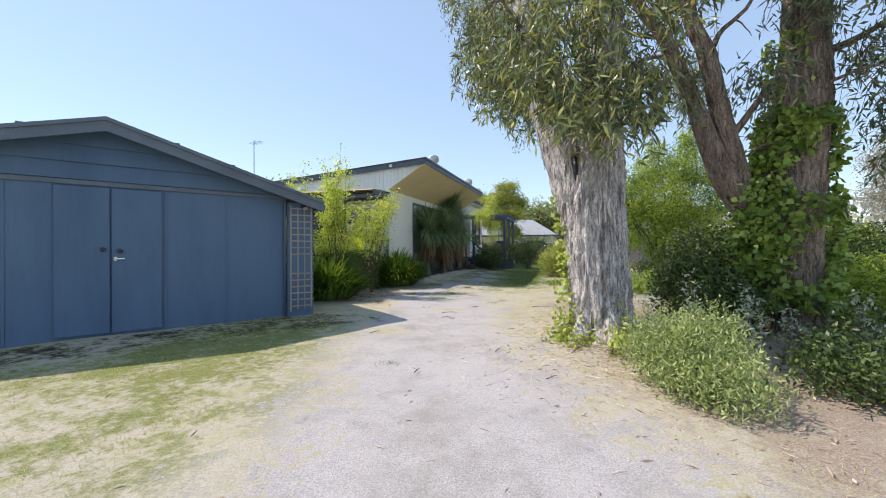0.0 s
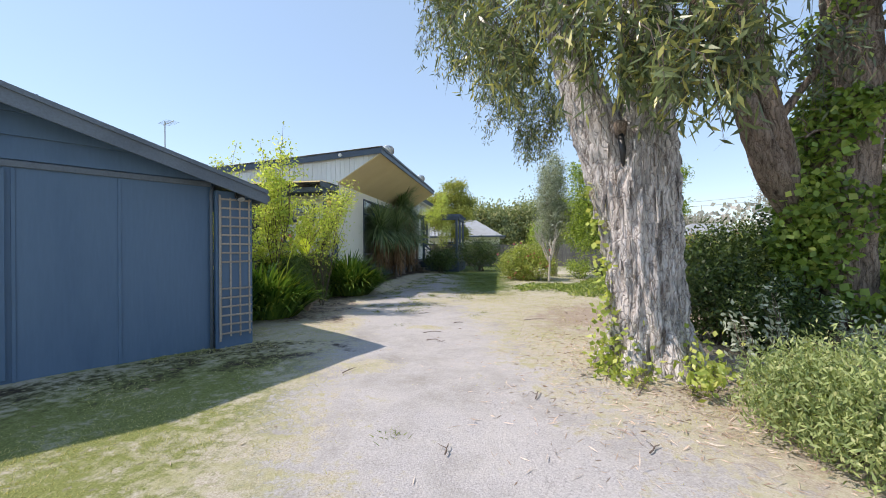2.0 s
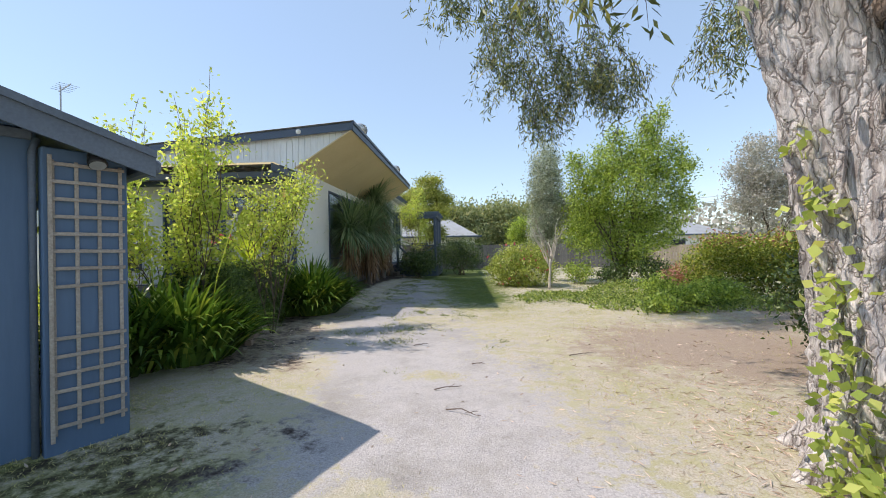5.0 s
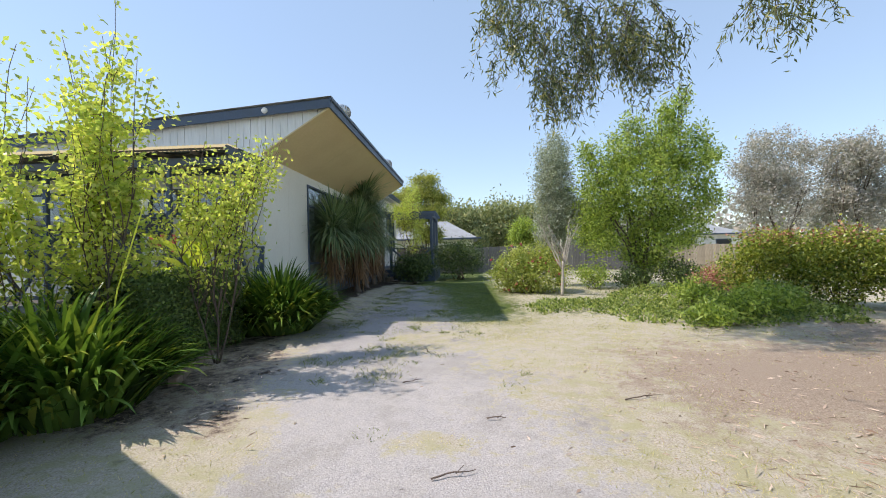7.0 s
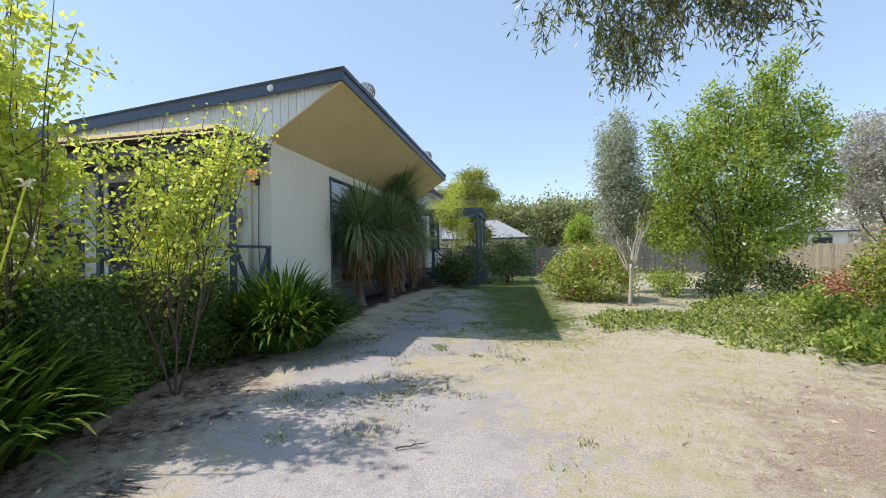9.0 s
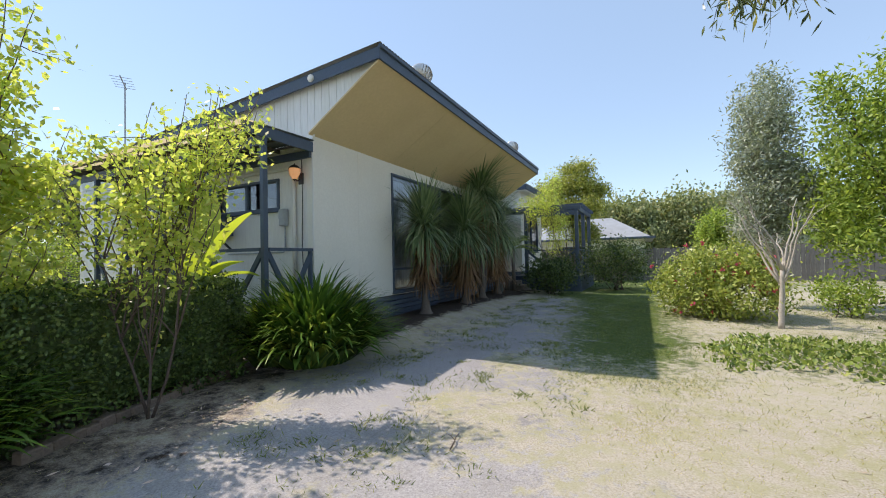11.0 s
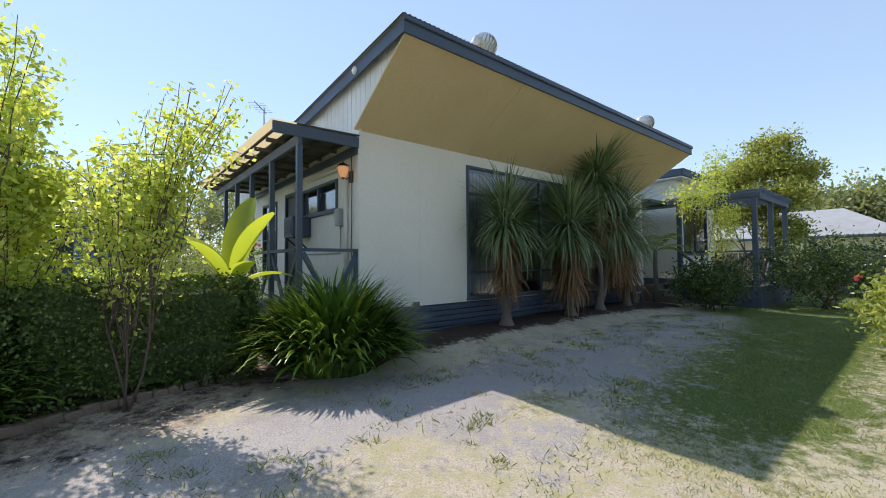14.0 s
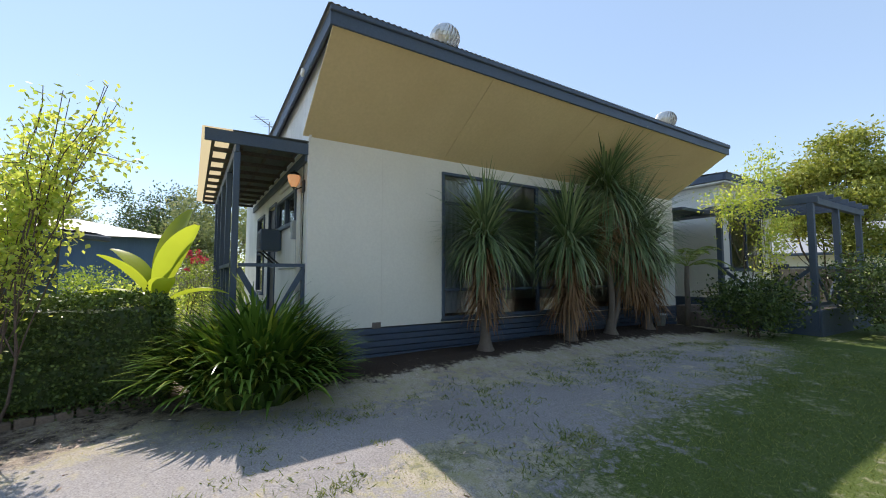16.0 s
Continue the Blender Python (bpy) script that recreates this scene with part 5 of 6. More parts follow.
    c = rng.normal((2.3, 7.35, 1.75), (0.17, 0.14, 0.34), (900, 3))
    iv.append(leaves(c, unit(len(c), 0.7), rng.uniform(0.07, 0.125, len(c)), rng.uniform(0.065, 0.115, len(c))))
    part("ivy", join(*iv), M_IVY, t, "glossy green climbing ivy")


build_ivy_gum()


# ---- shrubs and trees ----
def bushy(name, label, category, base, lobes, count, leaf, mat, stems=5, stem_r=0.02, spread=0.12, clump=14, group="", twig=None, extra=None, shell=0.55, upright=0.3, aspect=0.5):
    """A shrub or tree: stems to its lobes and leaves in clumps. lobes are given from its base."""
    x, y = base
    t = thing(name, label, category, (x, y, G(x, y) - 0.02), local=True, group=group)
    for k in range(stems):
        st = Shape()
        l = lobes[k % len(lobes)]
        e = np.array(l[:3]) + unit(1)[0] * np.array(l[3:]) * 0.45
        a = rng.uniform(-0.06, 0.06, 2) * (1 + 3 * (stem_r < 0.05))
        pts = limb(st, (a[0], a[1], 0), e, stem_r * rng.uniform(0.7, 1.1), stem_r * 0.25, 0.0, 0.1, 6, 8)
        for j in (3, 5, 6):
            q = np.array(l[:3]) + unit(1)[0] * np.array(l[3:]) * 0.9
            limb(st, pts[j], q, stem_r * 0.35, stem_r * 0.1, 0.0, 0.12, 4, 5)
        part("stem" if stem_r < 0.05 or k else "trunk", st, twig or M_TWIG, t, smooth=True)
    c = clumps(lobes, count, clump, spread, shell)
    c = c[c[:, 2] > 0.03]
    ax = unit(len(c)) + np.array([0, 0, upright])
    ax /= np.linalg.norm(ax, axis=1)[:, None]
    part("crown" if stem_r >= 0.05 else "foliage", leaves(c, ax, rng.uniform(0.7, 1.3, len(c)) * leaf, rng.uniform(0.7, 1.2, len(c)) * leaf * aspect), mat, t)
    if extra:
        m, k, size, nm, lo = extra
        top = c[np.argsort(c[:, 2] + rng.normal(0, 0.10, len(c)))[-k * 3:]] if lo else c
        q = top[rng.choice(len(top), k, replace=False)] + unit(k) * 0.03
        if nm == "bloom":
            me = mesh_data("bloom", leaves(np.zeros((9, 3)), unit(9), size * 0.6, size * 0.5), m)
            for p in q:
                o = new("bloom", me)
                o.parent = t
                o.matrix_basis = pose(*p, *rng.uniform(0, 360, 3))
        else:
            tagged(part(nm, leaves(q, unit(k), size, size * 0.7), m, t), kind="stuff")
    return t


def dome(r, h, n=5):
    """Lobes for a rounded shrub."""
    out = [(0, 0, h * 0.5, r * 0.8, r * 0.8, h * 0.48)]
    for k in range(n):
        a = 2 * math.pi * k / n + rng.uniform(-0.3, 0.3)
        rr = r * rng.uniform(0.45, 0.62)
        out.append((math.cos(a) * r * 0.55, math.sin(a) * r * 0.55, h * rng.uniform(0.35, 0.62), rr, rr, h * rng.uniform(0.28, 0.40)))
    return out


# dark shrubbery under the gums
for x, y, r, h, m in ((1.55, 7.9, 0.55, 1.4, M_DARKLEAF), (1.75, 7.15, 0.55, 1.05, M_DARKLEAF), (3.2, 9.3, 0.95, 2.2, M_DARKLEAF), (2.1, 8.8, 0.85, 1.9, M_DARKLEAF), (4.7, 10.2, 1.1, 2.0, M_DARKLEAF), (5.2, 10.8, 1.1, 1.9, M_MID), (4.3, 8.6, 0.8, 1.3, M_MID), (6.3, 9.6, 1.0, 1.6, M_MID)):
    bushy("shrub", "dense dark green garden shrub under gum trees", "shrub", (x, y), dome(r, h), int(7500 * r * h), 0.07, m, 7, 0.018, 0.08, group="shrubbery")
bushy("sage_shrub", "pale grey-green bushy shrub beside the driveway", "shrub", (0.82, 4.5), [(0, 0, 0.34, 0.42, 0.42, 0.36), (-0.28, 0.3, 0.34, 0.36, 0.36, 0.38), (0.1, -0.4, 0.22, 0.36, 0.34, 0.26), (0.1, 0.35, 0.42, 0.4, 0.36, 0.4), (-0.12, -0.15, 0.2, 0.36, 0.35, 0.25)], 13000, 0.055, M_SAGE, 14, 0.012, 0.06, 12, upright=0.8, aspect=0.3)
bushy("sage_shrub", "pale grey-green bushy shrub beside the driveway", "shrub", (0.62, 5.1), [(0, 0, 0.26, 0.3, 0.3, 0.3), (0.3, 0.05, 0.32, 0.3, 0.3, 0.34)], 5000, 0.045, M_SAGE, 10, 0.012, 0.06, 12, upright=0.8, aspect=0.3)
bushy("low_shrub", "spreading mid-green low shrub on leaf litter", "shrub", (2.3, 4.85), dome(0.7, 0.55, 6), 4600, 0.06, M_DARKLEAF, 8, 0.014, 0.09)
bushy("low_shrub", "spreading mid-green low shrub on leaf litter", "shrub", (3.4, 6.3), dome(0.8, 0.7, 6), 3000, 0.075, M_DARKLEAF, 8, 0.014, 0.09)
for x, y, h in ((0.5, 5.55, 0.9), (1.1, 6.05, 1.0), (1.75, 6.1, 0.9), (2.18, 6.08, 0.6), (1.5, 5.5, 0.8), (2.7, 5.8, 0.85)):
    bushy("weed_stalk", "tall stalk with pale woolly leaves", "plant", (x, y), [(0, 0, h * 0.85, 0.09, 0.09, 0.14), (0.05, 0, h * 0.5, 0.12, 0.12, 0.2)], 160, 0.06, M_SILVER, 3, 0.009, 0.05, 8)
for x, y, r in ((-0.2, 5.75, 0.26), (0.15, 5.5, 0.3), (-0.45, 6.1, 0.2), (0.45, 5.75, 0.28)):
    bushy("weed_clump", "low broad-leaved green weeds at the tree foot", "plant", (x, y), [(0, 0, 0.12, r, r, 0.14)], 110, 0.09, M_VINE, 4, 0.006, 0.06, 10, shell=0.2, group="weeds at the tree foot")

# the saplings by the house
def sapling(base, lobes, shoots, per, leaf=0.066):
    """A slender young tree: upright shoots, each clothed with leaves towards its end."""
    x, y = base
    t = thing("sapling", "slender sapling with bright lime-green leaves", "tree", (x, y, G(x, y) - 0.02), local=True, group="saplings")
    out, lead, n0 = [], [], per
    w = np.array([l[3] * l[4] * l[5] for l in lobes]) ** 0.6
    for k in range(shoots):
        l = lobes[0] if k % 4 == 1 else lobes[rng.choice(len(lobes), p=w / w.sum())]
        e = np.array(l[:3]) + unit(1)[0] * np.array(l[3:]) * rng.uniform(0.5, 1.05)
        st = Shape()
        if k < 3:
            root, r0 = (rng.uniform(-0.05, 0.05), rng.uniform(-0.05, 0.05), 0), 0.014
        else:
            q = lead[k % 3]
            root, r0 = q[rng.integers(2, 7)], 0.007
        pts = limb(st, root, e, r0, 0.003, 0, 0.07, 5, 9)
        if k < 3:
            lead.append(pts)
        per = int(n0 * 1.3)
        u = rng.uniform(0.35, 1.0, per)
        P = np.array([tuple(p) for p in pts])
        i = np.minimum((u * 9).astype(int), 8)
        f = (u * 9 - i)[:, None]
        out.append(P[i] * (1 - f) + P[i + 1] * f + rng.normal(size=(per, 3)) * (0.085, 0.085, 0.06))
        for j in (5, 7):
            q = limb(st, pts[j], np.array(pts[j]) + rng.uniform(-0.35, 0.35, 3) * (1, 1, 0.6) + (0, 0, 0.12), 0.005, 0.002, 0, 0.1, 4, 4)
            Q = np.array([tuple(p) for p in q])
            m = per // 3
            out.append(Q[rng.integers(1, 5, m)] + rng.normal(size=(m, 3)) * 0.06)
        part("stem", st, M_TWIG, t, smooth=True)
    c = np.concatenate(out)
    ax = unit(len(c)) + (0, 0, -0.15)
    ax /= np.linalg.norm(ax, axis=1)[:, None]
    part("foliage", leaves(c, ax, rng.uniform(0.7, 1.35, len(c)) * leaf, rng.uniform(0.7, 1.25, len(c)) * leaf * 0.62), M_LIME, t)


sapling((-6.35, 9.65), [(0, 0, 3.3, 0.5, 0.5, 0.85), (-0.15, 0.05, 2.2, 0.7, 0.65, 0.6), (-0.7, 0.3, 2.8, 0.5, 0.5, 0.8), (0.15, 0.15, 1.7, 0.5, 0.5, 0.5), (-0.5, 0.1, 1.6, 0.5, 0.5, 0.6), (-0.35, -0.15, 2.65, 0.35, 0.4, 0.55)], 38, 80, 0.066)
sapling((-5.85, 10.6), [(0.45, 0.55, 2.95, 0.3, 0.3, 0.35), (0.2, 0.3, 2.75, 0.3, 0.3, 0.4), (-0.1, 0, 2.6, 0.5, 0.5, 0.6), (-0.45, -0.2, 2.2, 0.4, 0.4, 0.55), (0.1, 0.2, 1.7, 0.5, 0.5, 0.4), (0.3, 0.0, 2.1, 0.3, 0.3, 0.4), (-0.75, -0.5, 2.3, 0.45, 0.4, 0.55)], 38, 56, 0.060)
bushy("lime_shrub", "dense bright lime-green shrub beside the saplings", "shrub", (-7.0, 9.5), [(0, 0, 1.3, 0.6, 0.55, 0.7), (-0.3, -0.2, 1.7, 0.5, 0.5, 0.5), (0.25, 0.3, 1.0, 0.5, 0.5, 0.5)], 1200, 0.085, M_LIME, 6, 0.012, 0.1, 11, shell=0.3)
sapling((-7.6, 9.4), [(0, 0, 2.9, 0.6, 0.6, 1.1), (-0.3, 0.4, 2.2, 0.6, 0.6, 0.7), (0.3, -0.2, 1.6, 0.5, 0.5, 0.6)], 22, 70, 0.066)


def build_agapanthus(x, y, r, count, h, stalks=0, single_leaves=0):
    z = G(x, y)
    t = thing("agapanthus", "arching clump of glossy green strap leaves", "plant", (x, y, z), local=True, group="agapanthus clumps")

    def draw(k, b, a, d):
        rise = np.clip(rng.normal(1.47, 0.14, k) - d / r * 0.85, 0.5, 1.57)
        return strips(b, a, rng.uniform(0.7, 1.08, k) * h * (1 - 0.5 * d / r), rng.uniform(0.042, 0.066, k), rise, rng.uniform(0.7, 2.0, k), 8, 2.2)

    a = rng.uniform(0, 2 * math.pi, count)
    d = np.sqrt(rng.uniform(0, 1, count)) * r * 0.7
    b = np.stack([np.cos(a) * d, np.sin(a) * d, np.full(count, -0.01)], axis=1)
    a = a + rng.normal(0, 0.5, count)
    k = single_leaves
    tagged(part("leaf_mass", draw(count - k, b[k:], a[k:], d[k:]), M_AGA, t), kind="stuff")
    kinds = [mesh_data("leaf", draw(1, np.zeros((1, 3)), np.zeros(1), np.array([r * q])), M_AGA) for q in np.linspace(0, 0.7, 14)] if k else []
    for i in range(k):
        o = new("leaf", kinds[min(13, int(d[i] / (0.7 * r) * 14))])
        o.parent = t
        o.matrix_basis = pose(*b[i], rng.uniform(-8, 8), rng.uniform(-8, 8), math.degrees(a[i]))
    for k in range(stalks):
        aa, q = rng.uniform(0, 6.28), rng.uniform(0.1, 0.5) * r
        p0 = np.array([math.cos(aa) * q, math.sin(aa) * q, 0])
        p1 = p0 + np.array([math.cos(aa) * 0.18, math.sin(aa) * 0.18, h * 0.8])
        p2 = p0 + np.array([math.cos(aa) * 0.42, math.sin(aa) * 0.42, h * 1.4])
        s = part("flower_stalk", Shape().tube([p0, p1, p2], [0.008, 0.007, 0.006], 6), M_LIME, t)
        part("seed_head", leaves(p2 + rng.normal(size=(40, 3)) * 0.016, unit(40), 0.035, 0.015), M_PALEFLOWER, s)


build_agapanthus(-5.95, 12.66, 0.76, 1900, 1.5, 0, 150)
build_agapanthus(-6.35, 12.4, 0.45, 380, 1.3)
build_agapanthus(-6.3, 9.1, 0.8, 1000, 1.35, 2, 120)
build_agapanthus(-6.9, 9.4, 0.7, 560, 1.35, 1)
build_agapanthus(-6.7, 8.5, 0.7, 420, 1.3)


def build_hedge():
    t = thing("hedge", "low clipped box hedge with a flat top", "hedge", (-6.7, 10.9, 0.2))
    lo, hi = np.array([-7.1, 9.7, 0.22]), np.array([-6.2, 11.75, 1.33])
    n = 30000
    c = rng.uniform(lo, hi, (n, 3))
    f = rng.integers(0, 5, n)
    for k, (ax, v) in enumerate(((0, hi[0]), (1, hi[1]), (2, hi[2]), (1, lo[1]), (0, lo[0]))):
        s = f == k
        c[s, ax] = v + rng.normal(0, 0.035, s.sum())
    c[:, 0] += 0.22 * np.clip((10.9 - c[:, 1]) / 1.0, 0, 1)
    wob = np.array([noise.noise(Vector(p) * 1.7) for p in c])
    c += (c - np.array([-6.66, 10.85, 0.7])) * (0.09 * wob)[:, None]
    part("foliage", leaves(c, unit(n), rng.uniform(0.028, 0.05, n), rng.uniform(0.02, 0.034, n)), M_HEDGE, t)
    for k in range(9):
        st = Shape()
        y = 10.05 + k * 0.19
        limb(st, (-6.62, y, 0.1), (-6.62 + rng.uniform(-0.25, 0.25), y + rng.uniform(-0.1, 0.1), 1.0), 0.02, 0.008)
        part("stem", st, M_TWIG, t, smooth=True)
    # added solid core, dark leaf colour standing in for shade between the leaves
    part("shade_core", Shape().add(*noisy_block(lo + 0.10, hi - 0.10)), M_DARKLEAF, t)


def noisy_block(lo, hi, n=10):
    bm = bmesh.new()
    bmesh.ops.create_cube(bm, size=1, matrix=Matrix.LocRotScale((lo + hi) / 2, None, hi - lo))
    bmesh.ops.subdivide_edges(bm, edges=bm.edges[:], cuts=n, use_grid_fill=True)
    for p in bm.verts:
        p.co += noise.noise_vector(p.co * 4) * 0.05
    bm.verts.index_update()
    out = [tuple(p.co) for p in bm.verts], [tuple(q.index for q in f.verts) for f in bm.faces]
    bm.free()
    return out


build_hedge()


def build_banana():
    t = thing("banana_plant", "young banana plant with broad yellow-green leaves", "plant", (-6.8, 11.62, G(-6.8, 11.62)), local=True)
    part("stem", Shape().tube([(0, 0, -0.02), (0.01, 0, 0.5), (0.0, 0.02, 1.0)], [0.09, 0.075, 0.05], 10), M_BANANA, t, smooth=True)
    for k, (a, L, rise, droop, w) in enumerate(((2.2, 1.35, 1.45, 0.4, 0.42), (0.7, 1.2, 1.3, 0.6, 0.36), (4.0, 1.05, 1.25, 0.9, 0.30), (5.2, 0.9, 1.15, 0.7, 0.28), (3.3, 1.05, 0.95, 1.2, 0.26), (4.5, 0.9, 0.8, 1.3, 0.24), (0.2, 0.8, 0.95, 0.9, 0.26), (1.4, 0.85, 0.8, 1.2, 0.24))):
        n = 14
        p, v = np.array([0.0, 0.0, 0.95]), []
        side = np.array([-math.sin(a), math.cos(a), 0])
        for i in range(n + 1):
            u = i / n
            ww = w * (0.05 if u < 0.12 else math.sin(math.pi * min(1, (u - 0.10) / 0.92)) ** 0.6)
            up = np.array([-math.cos(a) * 0.3, -math.sin(a) * 0.3, 0.5]) * ww * 0.35
            v += [p - side * ww / 2 + up, p, p + side * ww / 2 + up]
            g = rise - droop * u
            p = p + np.array([math.cos(g) * math.cos(a), math.cos(g) * math.sin(a), math.sin(g)]) * L / n
        f = [(3 * i + j, 3 * i + j + 1, 3 * i + j + 4, 3 * i + j + 3) for i in range(n) for j in (0, 1)]
        part("leaf", Shape().add(v, f), M_BANANA, t, smooth=True)


build_banana()
bushy("rose_bush", "straggly rose bush with a few pink blooms", "shrub", (-7.75, 12.05), [(0, 0, 1.2, 0.35, 0.25, 0.4), (0.15, -0.05, 1.5, 0.25, 0.2, 0.3), (-0.2, 0, 0.8, 0.35, 0.25, 0.4)], 1100, 0.045, M_MID, 9, 0.010, 0.06, 9, extra=(M_PINK, 14, 0.09, "bloom", True))


def build_cordyline(x, y, h, r, count, heads=((0, 0, 0),), skirt=0.7):
    z = G(x, y)
    t = thing("cordyline", "cordyline with a mop of narrow drooping leaves and dead skirt", "tree", (x, y, z - 0.02), local=True, group="cordylines by the window")
    tr, lv, dd = Shape(), [], []
    for dx, dy, dz in heads:
        hh = h + dz
        limb(tr, (0, 0, 0), (dx, dy, hh), 0.07, 0.05, 0, 0.05, 10, 12)
        n = int(count / len(heads))
        c = np.tile(np.array([dx, dy, hh]), (n, 1)) + rng.normal(size=(n, 3)) * (0.04, 0.04, 0.10)
        rise = rng.uniform(-0.8, 1.5, n)
        lv.append(strips(c, rng.uniform(0, 2 * math.pi, n), rng.uniform(0.7, 1.12, n) * r, rng.uniform(0.02, 0.036, n), rise, rng.uniform(0.4, 1.3, n) * (1.1 - 0.3 * rise), 6))
        n = int(420 * skirt)
        c = np.tile(np.array([dx, dy, hh - 0.1]), (n, 1)) - np.stack([rng.normal(0, 0.05, n), rng.normal(0, 0.05, n), rng.uniform(0, 1.0, n)], axis=1)
        dd.append(strips(c, rng.uniform(0, 2 * math.pi, n), rng.uniform(0.5, 0.9, n) * skirt, rng.uniform(0.016, 0.028, n), rng.uniform(-1.1, -0.3, n), rng.uniform(0.4, 1.2, n), 5))
    fl = Shape().lathe([(0.16, 0.0), (0.12, 0.06), (0.09, 0.18), (0.08, 0.3)], 12)
    part("trunk", tr, M_STEMBROWN, t, smooth=True)
    part("root_flare", fl, M_STEMBROWN, t, smooth=True)
    part("leaves", join(*lv), M_CORD, t, "narrow grey-green drooping leaves")
    part("dead_skirt", join(*dd), M_DEAD, t, "brown hanging dead leaves")


build_cordyline(-6.1, 16.05, 1.85, 1.1, 720, skirt=0.85)
build_cordyline(-6.0, 17.95, 1.85, 1.25, 800, skirt=1.15)
build_cordyline(-6.05, 19.2, 2.95, 1.35, 1500, ((0, 0.0, 0), (0.1, 0.55, -0.85)), 1.1)
build_cordyline(-6.05, 20.5, 1.75, 1.0, 620, skirt=1.0)

def build_palm(x, y):
    t = thing("palm", "small slender palm with arching feathery fronds", "tree", (x, y, G(x, y) - 0.02), local=True)
    part("trunk", Shape().tube([(0, 0, 0), (0.02, 0.0, 0.5), (0.0, 0.02, 1.0), (0.02, 0.02, 1.45)], [0.075, 0.06, 0.055, 0.05], 12, True, bark_rough(41, 0.1)), M_STEMBROWN, t, smooth=True)
    for k in range(9):
        a = k * 2 * math.pi / 9 + rng.uniform(-0.2, 0.2)
        rise, L = rng.uniform(0.5, 1.2), rng.uniform(0.85, 1.2)
        p, pts = np.array([0.02, 0.02, 1.42]), []
        for i in range(13):
            pts.append(p)
            g = rise - 1.7 * (i / 12) ** 1.2
            p = p + np.array([math.cos(g) * math.cos(a), math.cos(g) * math.sin(a), math.sin(g)]) * L / 12
        f = part("frond", Shape().tube(pts, [0.012 - 0.0008 * i for i in range(13)], 5), M_BED, t)
        P = np.array(pts)
        u = np.repeat(np.linspace(2, 11.9, 26), 2)
        i = u.astype(int)
        c = P[i] + (P[i + 1] - P[i]) * (u - i)[:, None]
        d = (P[i + 1] - P[i]) / np.linalg.norm(P[i + 1] - P[i], axis=1)[:, None]
        side = np.array([-math.sin(a), math.cos(a), 0])[None] * np.where(np.arange(52) % 2, 1, -1)[:, None]
        ax = side + 0.7 * d + (0, 0, -0.35)
        ax /= np.linalg.norm(ax, axis=1)[:, None]
        part("leaflets", leaves(c, ax, np.interp(u, [2, 6, 12], [0.2, 0.3, 0.14]), 0.022, 0.15), M_BED, f)


build_palm(-6.0, 22.05)

# bushes by the pergola and the round camellia
bushy("pergola_shrub", "dense dark shrub beside the entry steps", "shrub", (-4.75, 22.3), dome(0.95, 1.35), 5200, 0.09, M_DARKLEAF, 7, 0.02, 0.12)
bushy("garden_bush", "large rounded dark green garden bush", "shrub", (-2.9, 24.9), dome(1.25, 2.0, 7), 7500, 0.09, M_DARKLEAF, 8, 0.025, 0.13)
bushy("climber", "bright green climber reaching over the pergola", "plant", (-5.0, 23.3), [(0, 0, 3.3, 0.45, 0.4, 0.5), (-0.4, 0, 2.9, 0.4, 0.35, 0.45), (0.3, 0.2, 2.4, 0.4, 0.4, 0.5), (0.2, 0.1, 3.95, 0.28, 0.28, 0.4), (-0.7, -0.2, 3.2, 0.4, 0.35, 0.22), (0.2, 0.1, 1.7, 0.3, 0.3, 0.4)], 3400, 0.08, M_LIME, 6, 0.016, 0.12, shell=0.3)
bushy("camellia", "round flowering camellia bush with red blooms", "shrub", (-0.62, 18.6), [(0, 0, 0.72, 1.05, 1.0, 0.75), (0.35, -0.3, 0.55, 0.85, 0.8, 0.55), (-0.4, 0.1, 0.6, 0.8, 0.8, 0.6), (0.1, 0.0, 1.05, 0.75, 0.7, 0.45)], 13000, 0.085, M_CAM, 8, 0.02, 0.09, shell=0.7, extra=(M_PINK, 75, 0.10, "bloom", False))


def build_bare_tree():
    t = thing("bare_sapling", "thin pale leafless sapling with spreading twigs", "tree", (0.15, 17.4, G(0.15, 17.4)), local=True)
    s = Shape()
    pts = limb(s, (0, 0, -0.02), (0.05, 0, 1.0), 0.05, 0.035, 0, 0.04, 8, 8)
    for k in range(9):
        a = rng.uniform(0, 6.28)
        e = Vector((math.cos(a) * rng.uniform(0.3, 0.9), math.sin(a) * rng.uniform(0.3, 0.8), rng.uniform(1.5, 2.3)))
        q = limb(s, pts[rng.integers(4, 9)], e, 0.025, 0.006, 0.05, 0.1, 6, 8)
        for j in (3, 5, 7):
            limb(s, q[j], Vector(q[j]) + Vector((*rng.uniform(-0.35, 0.35, 2), rng.uniform(0.1, 0.4))), 0.008, 0.003, 0, 0.1, 4, 4)
    part("trunk", s, M_PALETWIG, t, smooth=True)


